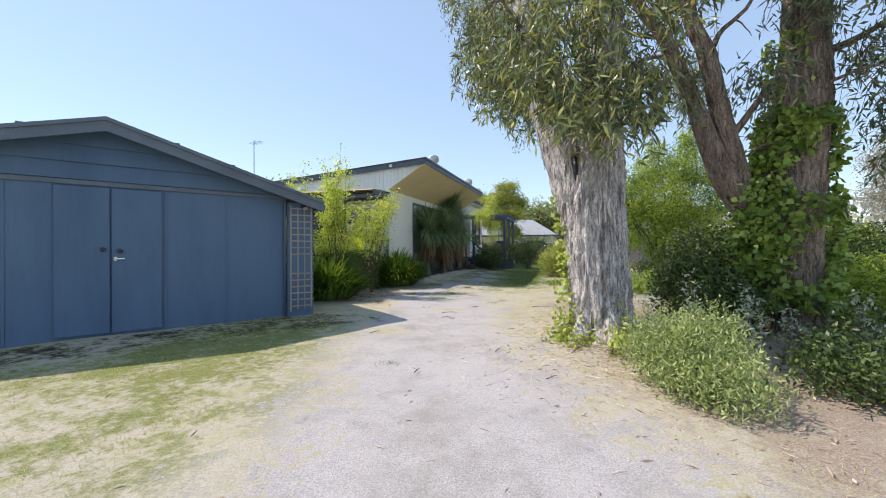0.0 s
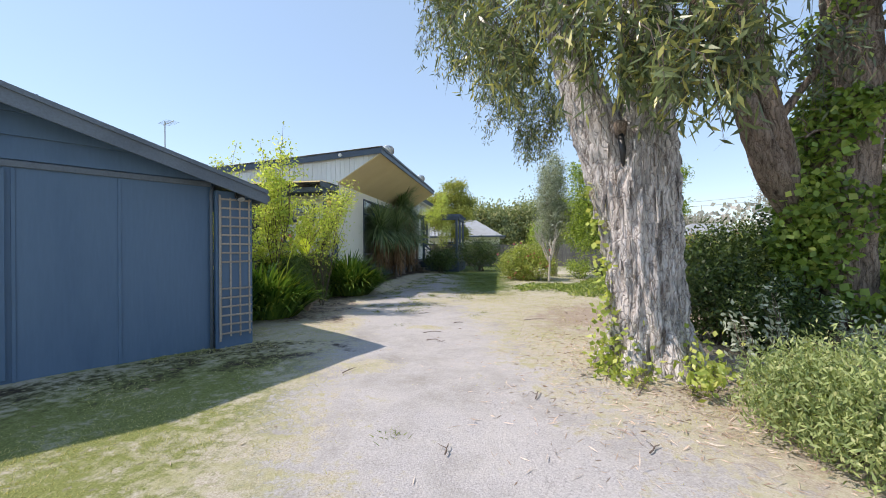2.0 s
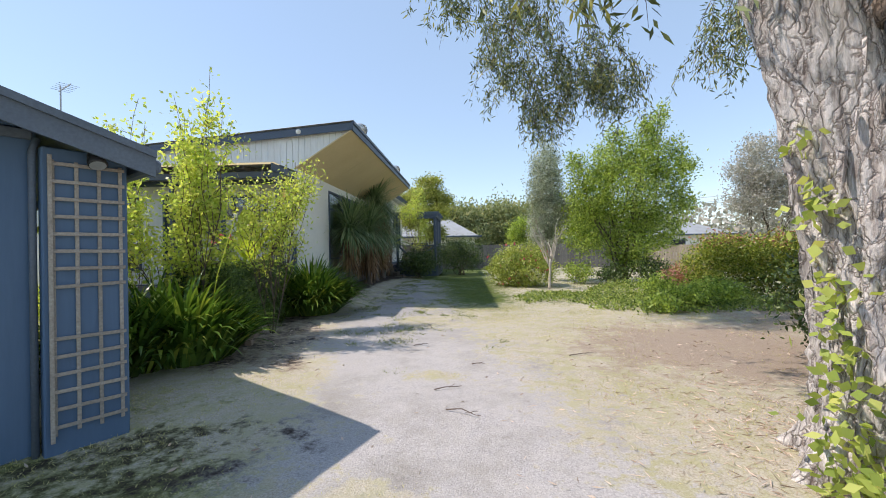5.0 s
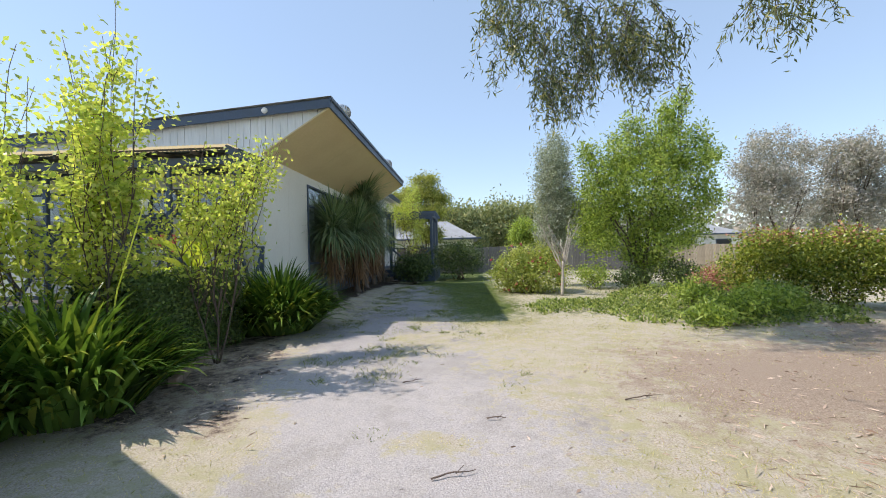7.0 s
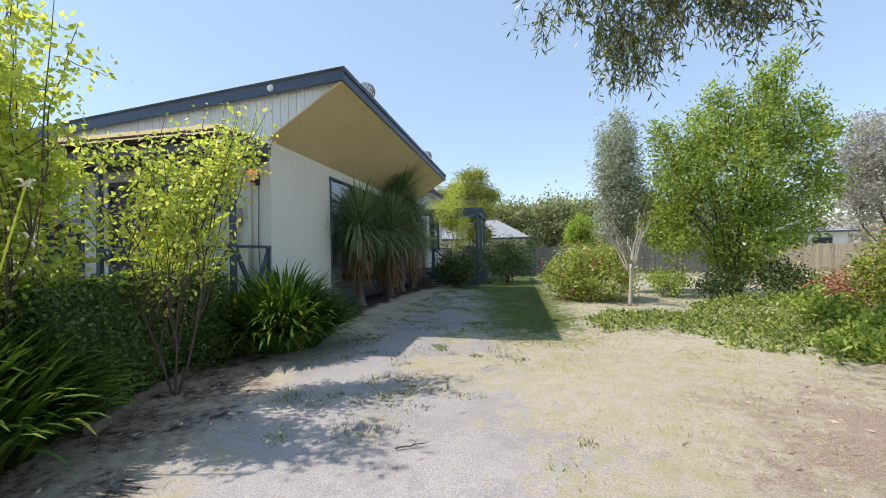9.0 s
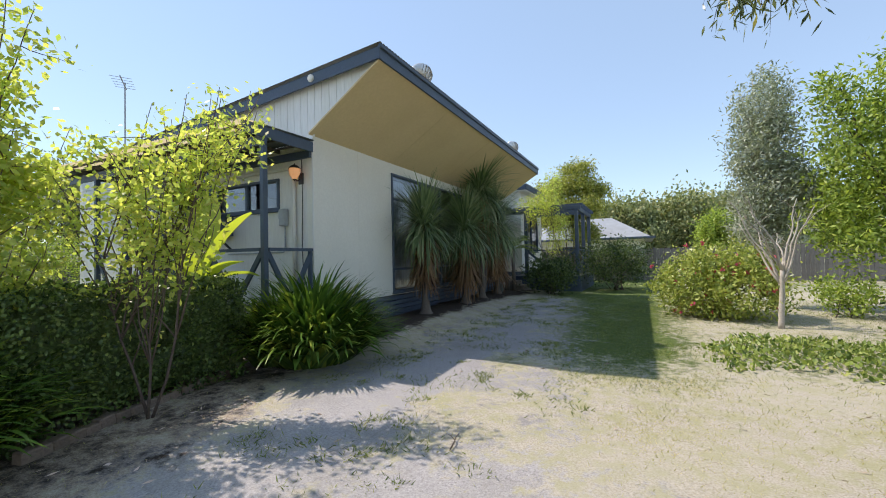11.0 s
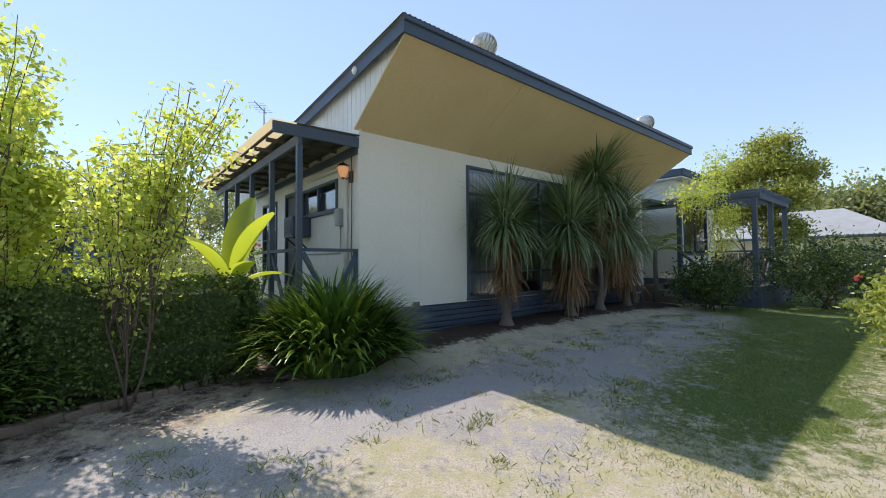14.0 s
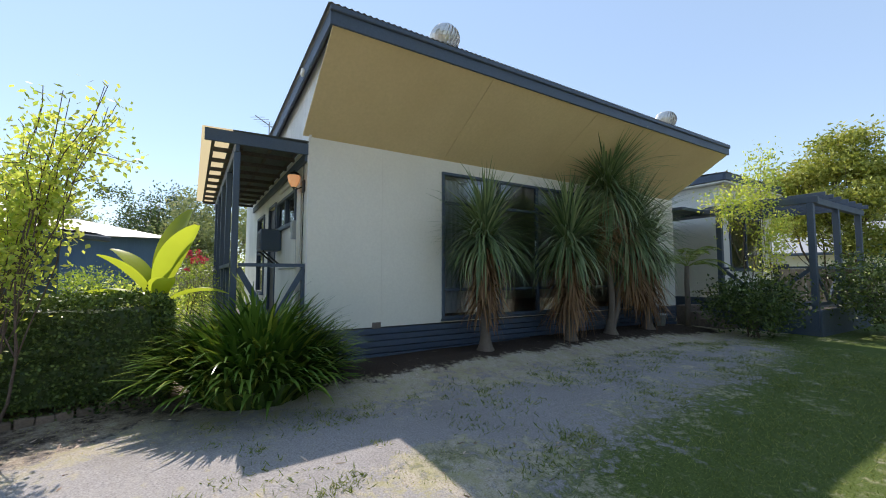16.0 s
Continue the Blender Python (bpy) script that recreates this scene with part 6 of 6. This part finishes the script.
build_bare_tree()
bushy("silver_tree", "slender silvery grey-green garden tree", "tree", (0.75, 20.3), [(-0.1, 0, 4.6, 0.55, 0.55, 0.95), (-0.1, 0, 3.6, 0.75, 0.7, 0.9), (0.1, 0, 2.6, 0.8, 0.75, 0.8), (-0.2, 0, 1.9, 0.6, 0.6, 0.6)], 24000, 0.10, M_SILVER, 7, 0.05, 0.13, 26, twig=M_PALETWIG, shell=0.3, aspect=0.36)
bushy("garden_tree", "leafy mid-green multi-stemmed garden tree", "tree", (3.3, 19.3), [(0.0, 0, 3.3, 1.3, 1.2, 1.3), (0.7, 0.0, 4.6, 0.7, 0.7, 0.8), (1.0, 0, 5.5, 0.42, 0.42, 0.7), (1.35, 0, 6.15, 0.24, 0.24, 0.4), (-1.3, 0, 3.2, 0.8, 0.8, 1.1), (-0.6, 0.1, 4.5, 0.6, 0.6, 0.7), (-0.2, 0, 5.3, 0.35, 0.35, 0.45), (-1.7, 0, 4.4, 0.4, 0.4, 0.4), (1.7, 0, 3.9, 0.65, 0.65, 0.7), (1.9, 0, 5.0, 0.35, 0.35, 0.35), (2.35, 0.2, 4.4, 0.36, 0.36, 0.25), (2.1, 0, 3.0, 0.5, 0.5, 0.4), (1.3, 0.2, 2.2, 0.9, 0.9, 0.9), (-1.4, 0.1, 1.9, 0.8, 0.8, 0.8), (0.2, 0, 1.4, 1.0, 0.9, 0.9)], 44000, 0.115, M_MID, 9, 0.05, 0.15, 22, shell=0.35, aspect=0.4)
for x, y, r, h, m in ((2.6, 18.6, 0.6, 0.8, M_DARKLEAF), (3.9, 18.6, 0.7, 1.0, M_DARKLEAF), (1.6, 19.2, 0.5, 0.9, M_MID), (4.8, 18.4, 0.6, 0.7, M_MID)):
    bushy("under_shrub", "small green shrub under the garden tree", "shrub", (x, y), dome(r, h), int(3600 * r), 0.08, m, 5, 0.014, 0.1, group="under shrubs")

# the red-tipped hedge
def build_photinia():
    pts = [(4.3, 15.2), (5.3, 14.5), (6.3, 13.7), (7.5, 12.7), (8.9, 11.6), (10.4, 10.5)]
    for i, (x, y) in enumerate(pts):
        bushy("photinia", "clipped photinia shrub with red new tips", "shrub", (x, y), [(0, 0, 0.9, 0.75, 0.7, 0.8), (0.3, -0.2, 1.0, 0.65, 0.6, 0.65), (-0.3, 0.2, 0.85, 0.6, 0.6, 0.65), (0.1, 0, 1.25, 0.65, 0.6, 0.36)], 11000, 0.075, M_RED if i < 2 else M_DARKLEAF if i % 2 else M_RED, 7, 0.02, 0.1, group="photinia hedge", extra=(M_REDTIP, 300, 0.08, "red_tips", True), shell=0.6)


build_photinia()

# low green bed of groundcover
def build_bed():
    n = 15000
    x, y = rng.uniform(-1.2, 5.0, n), rng.uniform(11.6, 18.6, n)
    edge = np.interp(x, [-1.2, -0.9, 0.5, 1.3, 2.0, 3.0, 5.0], [14.6, 14.1, 13.6, 12.1, 12.0, 12.4, 13.0])
    far = np.interp(x, [-1.2, 0, 2, 5], [16.2, 16.6, 17.8, 18.4])
    d = np.minimum(y - edge, far - y)
    pn = np.array([noise.noise(Vector((a * 0.8, b * 0.8, 3))) + 0.7 * noise.noise(Vector((a * 2.6, b * 2.6, 8))) for a, b in zip(x, y)])
    keep = d > 0.42 - pn * 1.0
    x, y, d, pn = x[keep], y[keep], d[keep], pn[keep]
    h = np.clip(0.04 + (0.10 + 0.20 * np.clip((x - 0.6) / 1.5, 0, 1)) * np.clip(d, 0, 1) * (0.5 + pn), 0.03, 0.5)
    v = []
    for k in range(2):
        c = np.stack([x + rng.normal(0, 0.05, len(x)), y + rng.normal(0, 0.05, len(x)), gz(x, y) + h * rng.uniform(0.2, 1.0, len(x))], axis=1)
        ax = unit(len(x)) + (0, 0, 0.4)
        v.append(leaves(c, ax / np.linalg.norm(ax, axis=1)[:, None], rng.uniform(0.035, 0.10, len(x)), rng.uniform(0.02, 0.06, len(x))))
    single("groundcover", join(*v), M_BED, "low bed of leafy green groundcover", "groundcover", "stuff")
    for x, y, r, h in ((2.2, 13.2, 0.5, 0.5), (3.0, 13.6, 0.6, 0.55), (1.6, 12.8, 0.35, 0.35), (3.6, 14.2, 0.6, 0.6), (2.6, 15.0, 0.5, 0.6)):
        bushy("bed_plant", "leafy green bedding plant in the groundcover", "plant", (x, y), dome(r, h), int(2400 * r), 0.09, M_MID, 5, 0.01, 0.09, group="bed plants")
    bushy("rusty_shrub", "low rust-tinted shrub in the garden bed", "shrub", (4.2, 16.6), dome(0.8, 0.9), 2200, 0.08, M_REDTIP, 6, 0.014, 0.1)


build_bed()


# ---- fences, neighbours and distance ----
def build_fence(name, label, a, b, h, mat, gap=0.0):
    a, b = Vector((*a, 0)), Vector((*b, 0))
    L, d = (b - a).length, (b - a).normalized()
    rz = math.degrees(math.atan2(d.y, d.x))
    t = thing(name, label, "fence", (a.x, a.y, G(a.x, a.y) - 0.03), rz, local=True)
    w = 0.15
    for k in range(2):
        part("rail", Shape().box((0, 0.013, 0.3 + k * (h - 0.7)), (L, 0.06, 0.38 + k * (h - 0.7)), 0.004), mat, t)
    for k in range(int(L / 2.7) + 1):
        part("post", Shape().box((k * 2.7, 0.061, -0.02), (k * 2.7 + 0.1, 0.15, h + 0.03), 0.006), mat, t)
    me = None
    for k in range(int(L / w)):
        if me is None:
            o = part("paling", Shape().box((0.003, -0.012, 0.0), (w - 0.003, 0.008, h), 0.003), mat, t)
            me = o.data
        else:
            o = new("paling", me)
            o.parent = t
        o.matrix_basis = pose(k * w, rng.uniform(-0.004, 0.004), rng.uniform(-0.025, 0.02), 0, rng.uniform(-0.6, 0.6), 0)
    return t


build_fence("paling_fence", "weathered grey timber paling fence", (-7.0, 30.6), (9.0, 30.6), 1.55, M_FENCE)
build_fence("paling_fence", "new pale pine paling fence", (9.1, 31.0), (36.0, 26.0), 1.45, M_PALEFENCE)
build_fence("paling_fence", "weathered grey timber paling fence", (-30.0, 3.0), (-30.0, 30.0), 1.6, M_FENCE)


def build_neighbour(name, label, x0, x1, y0, y1, wall, ridge, mat_wall, hip=2.2, eave=0.5):
    t = thing(name, label, "house", ((x0 + x1) / 2, (y0 + y1) / 2, 0.2))
    for a, b in (((x0, y0), (x1, y0 + 0.15)), ((x0, y1 - 0.15), (x1, y1)), ((x0, y0 + 0.151), (x0 + 0.15, y1 - 0.151)), ((x1 - 0.15, y0 + 0.151), (x1, y1 - 0.151))):
        part("wall", Shape().box((*a, 0.15), (*b, wall)), mat_wall, t)
    e, ym = eave, (y0 + y1) / 2
    long_x = (x1 - x0) >= (y1 - y0)
    v = [(x0 - e, y0 - e, wall), (x1 + e, y0 - e, wall), (x1 + e, y1 + e, wall), (x0 - e, y1 + e, wall), (x0 + hip, ym, ridge), (x1 - hip, ym, ridge)] if long_x else \
        [(x0 - e, y0 - e, wall), (x1 + e, y0 - e, wall), (x1 + e, y1 + e, wall), (x0 - e, y1 + e, wall), ((x0 + x1) / 2, y0 + hip, ridge), ((x0 + x1) / 2, y1 - hip, ridge)]
    f = [(0, 1, 5, 4), (1, 2, 5), (2, 3, 4, 5), (3, 0, 4), (3, 2, 1, 0)] if long_x else [(0, 1, 4), (1, 2, 5, 4), (2, 3, 5), (3, 0, 4, 5), (3, 2, 1, 0)]
    part("roof", Shape().add(v, f), M_ROOF, t, "pale grey metal hip roof")
    part("gutter", Shape().box((x0 - e - 0.08, y0 - e - 0.1, wall - 0.02), (x1 + e + 0.08, y0 - e - 0.001, wall + 0.12), 0.02), M_BLUE, t)
    n = max(2, int((x1 - x0) / 3))
    for k in range(n):
        cx = x0 + (k + 0.5) * (x1 - x0) / n
        w = part("window", Shape().box((cx - 0.7, y0 - 0.03, wall - 1.6), (cx + 0.7, y0 - 0.002, wall - 0.4), 0.01), M_BLUE, t)
        g = part("pane", Shape().box((cx - 0.62, y0 - 0.038, wall - 1.52), (cx + 0.62, y0 - 0.031, wall - 0.48)), M_BLACK, w)


build_neighbour("neighbour_house", "low neighbouring house with a pale metal roof", -14.0, -1.9, 37.2, 45.0, 2.55, 4.3, M_CREAM)
build_neighbour("neighbour_house", "low white neighbouring house beyond the paddock", 16.0, 23.0, 44.0, 51.0, 2.6, 4.0, M_WHITE)
build_neighbour("garden_shed", "dark low garden building past the side lawn", -24.0, -18.5, 5.5, 11.0, 2.9, 3.7, M_SHED)

bushy("robinia", "spreading yellow-green feathery tree past the pergola", "tree", (-5.2, 30.0), [(0, 0, 4.9, 1.2, 1.1, 0.45), (1.0, 0.2, 4.5, 0.8, 0.8, 0.35), (-1.1, 0, 4.6, 1.0, 1.0, 0.4), (0.3, 0, 5.6, 0.8, 0.8, 0.35), (0.5, -0.2, 3.7, 1.2, 1.1, 0.45), (-0.9, 0, 3.2, 1.0, 0.9, 0.5), (0.5, 0, 2.4, 0.8, 0.8, 0.5)], 22000, 0.14, M_ROBINIA, 8, 0.06, 0.16, 26, shell=0.35, aspect=0.45)


def far_tree(x, y, h, r, mat, count, leaf, name="tree", label="leafy tree standing beyond the paling fence"):
    lobes = [(rng.uniform(-0.7, 0.7) * r, rng.uniform(-0.7, 0.7) * r, h * rng.uniform(0.4, 0.95), r * rng.uniform(0.22, 0.42), r * rng.uniform(0.22, 0.42), h * rng.uniform(0.08, 0.17)) for _ in range(24)]
    lobes += [(0, 0, h * 0.4, r * 0.7, r * 0.7, h * 0.25)]
    bushy(name, label, "tree", (x, y), lobes, count, leaf, mat, 5, 0.07 * h / 8, leaf * 1.5, 30, "distant trees", shell=0.3)


for x, y, h, r, m in ((-3.5, 50, 6.2, 3.2, M_FAR), (0.5, 52, 6.6, 3.5, M_DARKLEAF), (3.5, 55, 6.2, 3.2, M_FAR), (6.5, 52, 5.4, 3.0, M_FAR), (-9, 52, 6.8, 4, M_FAR), (-14, 50, 7.5, 4, M_DARKLEAF), (1.8, 34.5, 3.2, 1.1, M_MID), (4.2, 36, 3.8, 1.5, M_SILVER), (-18, 40, 7, 3, M_FAR), (-24, 36, 8, 3.5, M_DARKLEAF), (10, 58, 7.0, 3.5, M_FAR), (14, 60, 6.5, 3, M_DARKLEAF)):
    far_tree(x, y, h, r, M_FAR if m == M_DARKLEAF else m, 15000, 0.36 if y > 40 else 0.15)
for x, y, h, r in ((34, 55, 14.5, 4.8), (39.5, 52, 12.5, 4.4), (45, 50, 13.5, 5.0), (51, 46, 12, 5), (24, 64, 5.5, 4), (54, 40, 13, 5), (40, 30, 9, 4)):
    far_tree(x, y, h, r, M_FARGUM_HAZED, 26000, 0.27, label="hazy grey gum tree beyond the paddock")
for x, y, h, r, m in ((-26, 13, 5.5, 2.8, M_FAR), (-31, 18, 7, 3.5, M_FAR), (-28, 22, 6.0, 3, M_MID), (-34, 10, 7, 3.5, M_DARKLEAF), (-33, 4, 6.0, 3, M_FAR), (-24, 26, 5, 2.5, M_FAR), (-40, 26, 9, 4, M_FAR), (-16.5, 19, 4.5, 2, M_MID)):
    far_tree(x, y, h, r, m, 14000, 0.19)
for x, y, r, h, m in ((-10.5, 10.4, 0.9, 0.9, M_LIME), (-13.0, 11.0, 1.2, 1.2, M_LIME), (-15.5, 9.5, 1.3, 1.7, M_MID), (-17.0, 12.5, 1.4, 2.2, M_FAR), (-9.3, 8.6, 0.9, 1.2, M_MID), (-20, 14.5, 1.6, 2.6, M_MID), (-12.2, 8.0, 1.1, 1.8, M_MID)):
    bushy("garden_shrub", "sunlit yellow-green shrub on the side lawn", "shrub", (x, y), dome(r, h), int(3200 * r), 0.09, m, 6, 0.018, 0.13, group="side lawn shrubs")


def build_woods():
    """A low line of woods on the horizon, distance haze painted into its pale leaves."""
    v = []
    for k in range(90):
        a = radians(-75 + k * 150 / 90 * 1.25)
        d = rng.uniform(110, 160)
        c = np.array([math.sin(a) * d, 10 + math.cos(a) * d, 0.0])
        q = c + rng.normal(size=(420, 3)) * (6, 6, 0) + np.stack([np.zeros(420), np.zeros(420), rng.uniform(0, 1, 420) ** 0.7 * rng.uniform(6, 12)], axis=1)
        v.append(leaves(q, unit(420), rng.uniform(0.9, 1.9, 420), rng.uniform(0.7, 1.3, 420)))
    single("far_woods", join(*v), M_FARGUM_HAZED, "distant line of mixed woodland", "woods", "stuff")


build_woods()


# ---- small things on the ground ----
def build_edging():
    t = thing("garden_edging", "curved row of old bricks edging the garden bed", "edging", (-5.9, 10.5, 0.18))
    pts = spine([(-5.8, 9.75, 0), (-6.0, 10.3, 0), (-6.2, 11.0, 0), (-6.38, 11.75, 0)], 17)
    me = None
    for i in range(len(pts) - 1):
        a, b = pts[i], pts[i + 1]
        m = (a + b) / 2
        ang = math.degrees(math.atan2(b[1] - a[1], b[0] - a[0]))
        L = np.linalg.norm(b - a)
        if me is None:
            o = part("brick", Shape().box((-0.066, -0.05, -0.05), (0.066, 0.05, 0.10), 0.01), M_BRICK, t)
            me = o.data
            me.transform(Matrix.Translation(ORIGIN[t.name]))
        else:
            o = new("brick", me)
            o.parent = t
        o.matrix_basis = Matrix.Translation(-ORIGIN[t.name]) @ pose(m[0], m[1], G(m[0], m[1]) + rng.uniform(-0.045, -0.01), rng.uniform(-6, 6), rng.uniform(-5, 5), ang + rng.uniform(-6, 6))


build_edging()


def build_pot():
    t = thing("plant_pot", "small dark green plant pot by the house wall", "pot", (-6.15, 21.15, G(-6.15, 21.15)), local=True)
    part("pot", Shape().lathe([(0.0, 0.0), (0.10, 0.0), (0.14, 0.24), (0.155, 0.24), (0.155, 0.28), (0.13, 0.28), (0.12, 0.22), (0.0, 0.22)], 18), M_METER, t, smooth=True)


build_pot()


def scatter_grass():
    def blades(n, x0, x1, y0, y1, weight, hgt, mat, name, label):
        x, y = rng.uniform(x0, x1, n), rng.uniform(y0, y1, n)
        keep = rng.uniform(0, 1, n) < weight(x, y)
        x, y = x[keep], y[keep]
        k = len(x)
        c = np.stack([x, y, gz(x, y) - 0.01], axis=1)
        ax = unit(k) * (1, 1, 0.3) + (0, 0, 0.75)
        ax /= np.linalg.norm(ax, axis=1)[:, None]
        single(name, leaves(c, ax, rng.uniform(0.5, 1.3, k) * hgt, rng.uniform(0.003, 0.006, k), 0.1), mat, label, "grass", "stuff")

    pn = lambda x, y: np.array([noise.noise(Vector((a * 0.8, b * 0.8, 9))) + 0.6 * noise.noise(Vector((a * 3, b * 3, 4))) for a, b in zip(x, y)])

    def dry(x, y):
        gr, gn, li, so = zones(x, y)
        return np.clip((1 - gr * 1.6) * (0.65 + pn(x, y)) * (1 - 0.85 * np.maximum(li, so)), 0, 1)

    def green(x, y):
        gr, gn, li, so = zones(x, y)
        return np.clip(gn * 1.3 * (1 - gr * 1.5) * (0.8 + pn(x, y)), 0, 1)

    blades(230000, -6, 3.5, 0.8, 14, dry, 0.034, M_GRASS, "dry_grass", "short sparse dry yellow grass")
    blades(200000, -5.3, 2.5, 12, 22, green, 0.045, M_GRASSG, "lawn_grass", "short green lawn grass in the house shade")
    cx, cy = rng.uniform(-5.2, -1.2, 1300), rng.uniform(4.5, 21.5, 1300)
    gr, gn, li, so = zones(cx, cy)
    keep = (gr > 0.35) & (pn(cx * 0.8, cy * 0.8) + 0.42 * (cy > 12) - 0.35 * (cy < 8.5) > 0.22)
    cx, cy = cx[keep], cy[keep]
    m = 34
    r = rng.uniform(0.03, 0.12, len(cx))[:, None]
    x, y = (cx[:, None] + rng.normal(size=(len(cx), m)) * r).ravel(), (cy[:, None] + rng.normal(size=(len(cx), m)) * r).ravel()
    c = np.stack([x, y, gz(x, y) - 0.012], axis=1)
    ax = unit(len(x)) * (1, 1, 0.3) + (0, 0, 0.6)
    ax /= np.linalg.norm(ax, axis=1)[:, None]
    single("grass_tufts", leaves(c, ax, rng.uniform(0.03, 0.085, len(x)), rng.uniform(0.005, 0.01, len(x)), 0.1), M_GRASSG, "scattered small grass tufts in the gravel", "grass", "stuff")
    # fallen leaves and bark
    n = 5200
    x, y = rng.uniform(-6, 5.5, n), rng.uniform(0.8, 15, n)
    gr, gn, li, so = zones(x, y)
    keep = rng.uniform(0, 1, n) < 0.06 + 0.9 * np.maximum(li, 0.5 * so)
    x, y = x[keep], y[keep]
    c = np.stack([x, y, gz(x, y) + 0.006], axis=1)
    ax = unit(len(x)) * (1, 1, 0.18)
    ax /= np.linalg.norm(ax, axis=1)[:, None]
    single("leaf_litter", leaves(c, ax, rng.uniform(0.035, 0.10, len(x)), rng.uniform(0.009, 0.022, len(x))), M_LITTER, "scattered dry fallen gum leaves and bark", "leaf litter", "stuff")
    k = 4200
    a, r = rng.uniform(0, 2 * math.pi, k), np.abs(rng.normal(0, 0.9, k)) + 0.4
    x, y = 0.1 + r * np.cos(a) * 0.9, 6.3 + r * np.sin(a) * 1.4
    c = np.stack([x, y, gz(x, y) + rng.uniform(0.004, 0.02, k)], axis=1)
    ax = unit(k) * (1, 1, 0.15)
    ax /= np.linalg.norm(ax, axis=1)[:, None]
    single("bark_litter", leaves(c, ax, rng.uniform(0.04, 0.13, k), rng.uniform(0.004, 0.011, k)), M_LITTER, "thin straw and shed bark round the gum foot", "leaf litter", "stuff")


scatter_grass()


def build_cables():
    for k, dz in enumerate((0.0, 0.7)):
        s = Shape()
        a, b = Vector((18, 78, 8 + dz)), Vector((62, 24, 11 + dz))
        pts = [a.lerp(b, i / 16) + Vector((0, 0, -1.6 * math.sin(math.pi * i / 16))) for i in range(17)]
        single("power_cable", s.tube(pts, 0.035, 5), M_METER, "thin grey overhead power cable against the sky", "power cable", group="power cables")


def build_twigs():
    for x, y, a, L in ((-3.35, 9.9, 20, 0.22), (-2.75, 7.6, -30, 0.35), (-1.3, 5.4, 70, 0.18), (-2.9, 8.1, 15, 0.3), (-0.6, 4.5, 40, 0.15), (-3.2, 11.2, 95, 0.25), (-2.0, 4.3, 80, 0.14), (-1.2, 9.4, 10, 0.4), (-3.4, 5.9, 60, 0.2), (-2.5, 9.0, -10, 0.16)):
        t = thing("fallen_twig", "small dry twig lying on the gravel", "twig", (x, y, G(x, y) + 0.008), a, local=True, group="fallen twigs")
        s = Shape()
        limb(s, (0, 0, 0.004), (L, 0.02, 0.012), 0.007, 0.003, 0.006, 0.1, 5, 6)
        limb(s, (L * 0.55, 0.012, 0.008), (L * 0.8, 0.09, 0.014), 0.004, 0.002, 0.0, 0.1, 4, 3)
        part("stick", s, M_TWIG, t)


build_cables()
build_twigs()
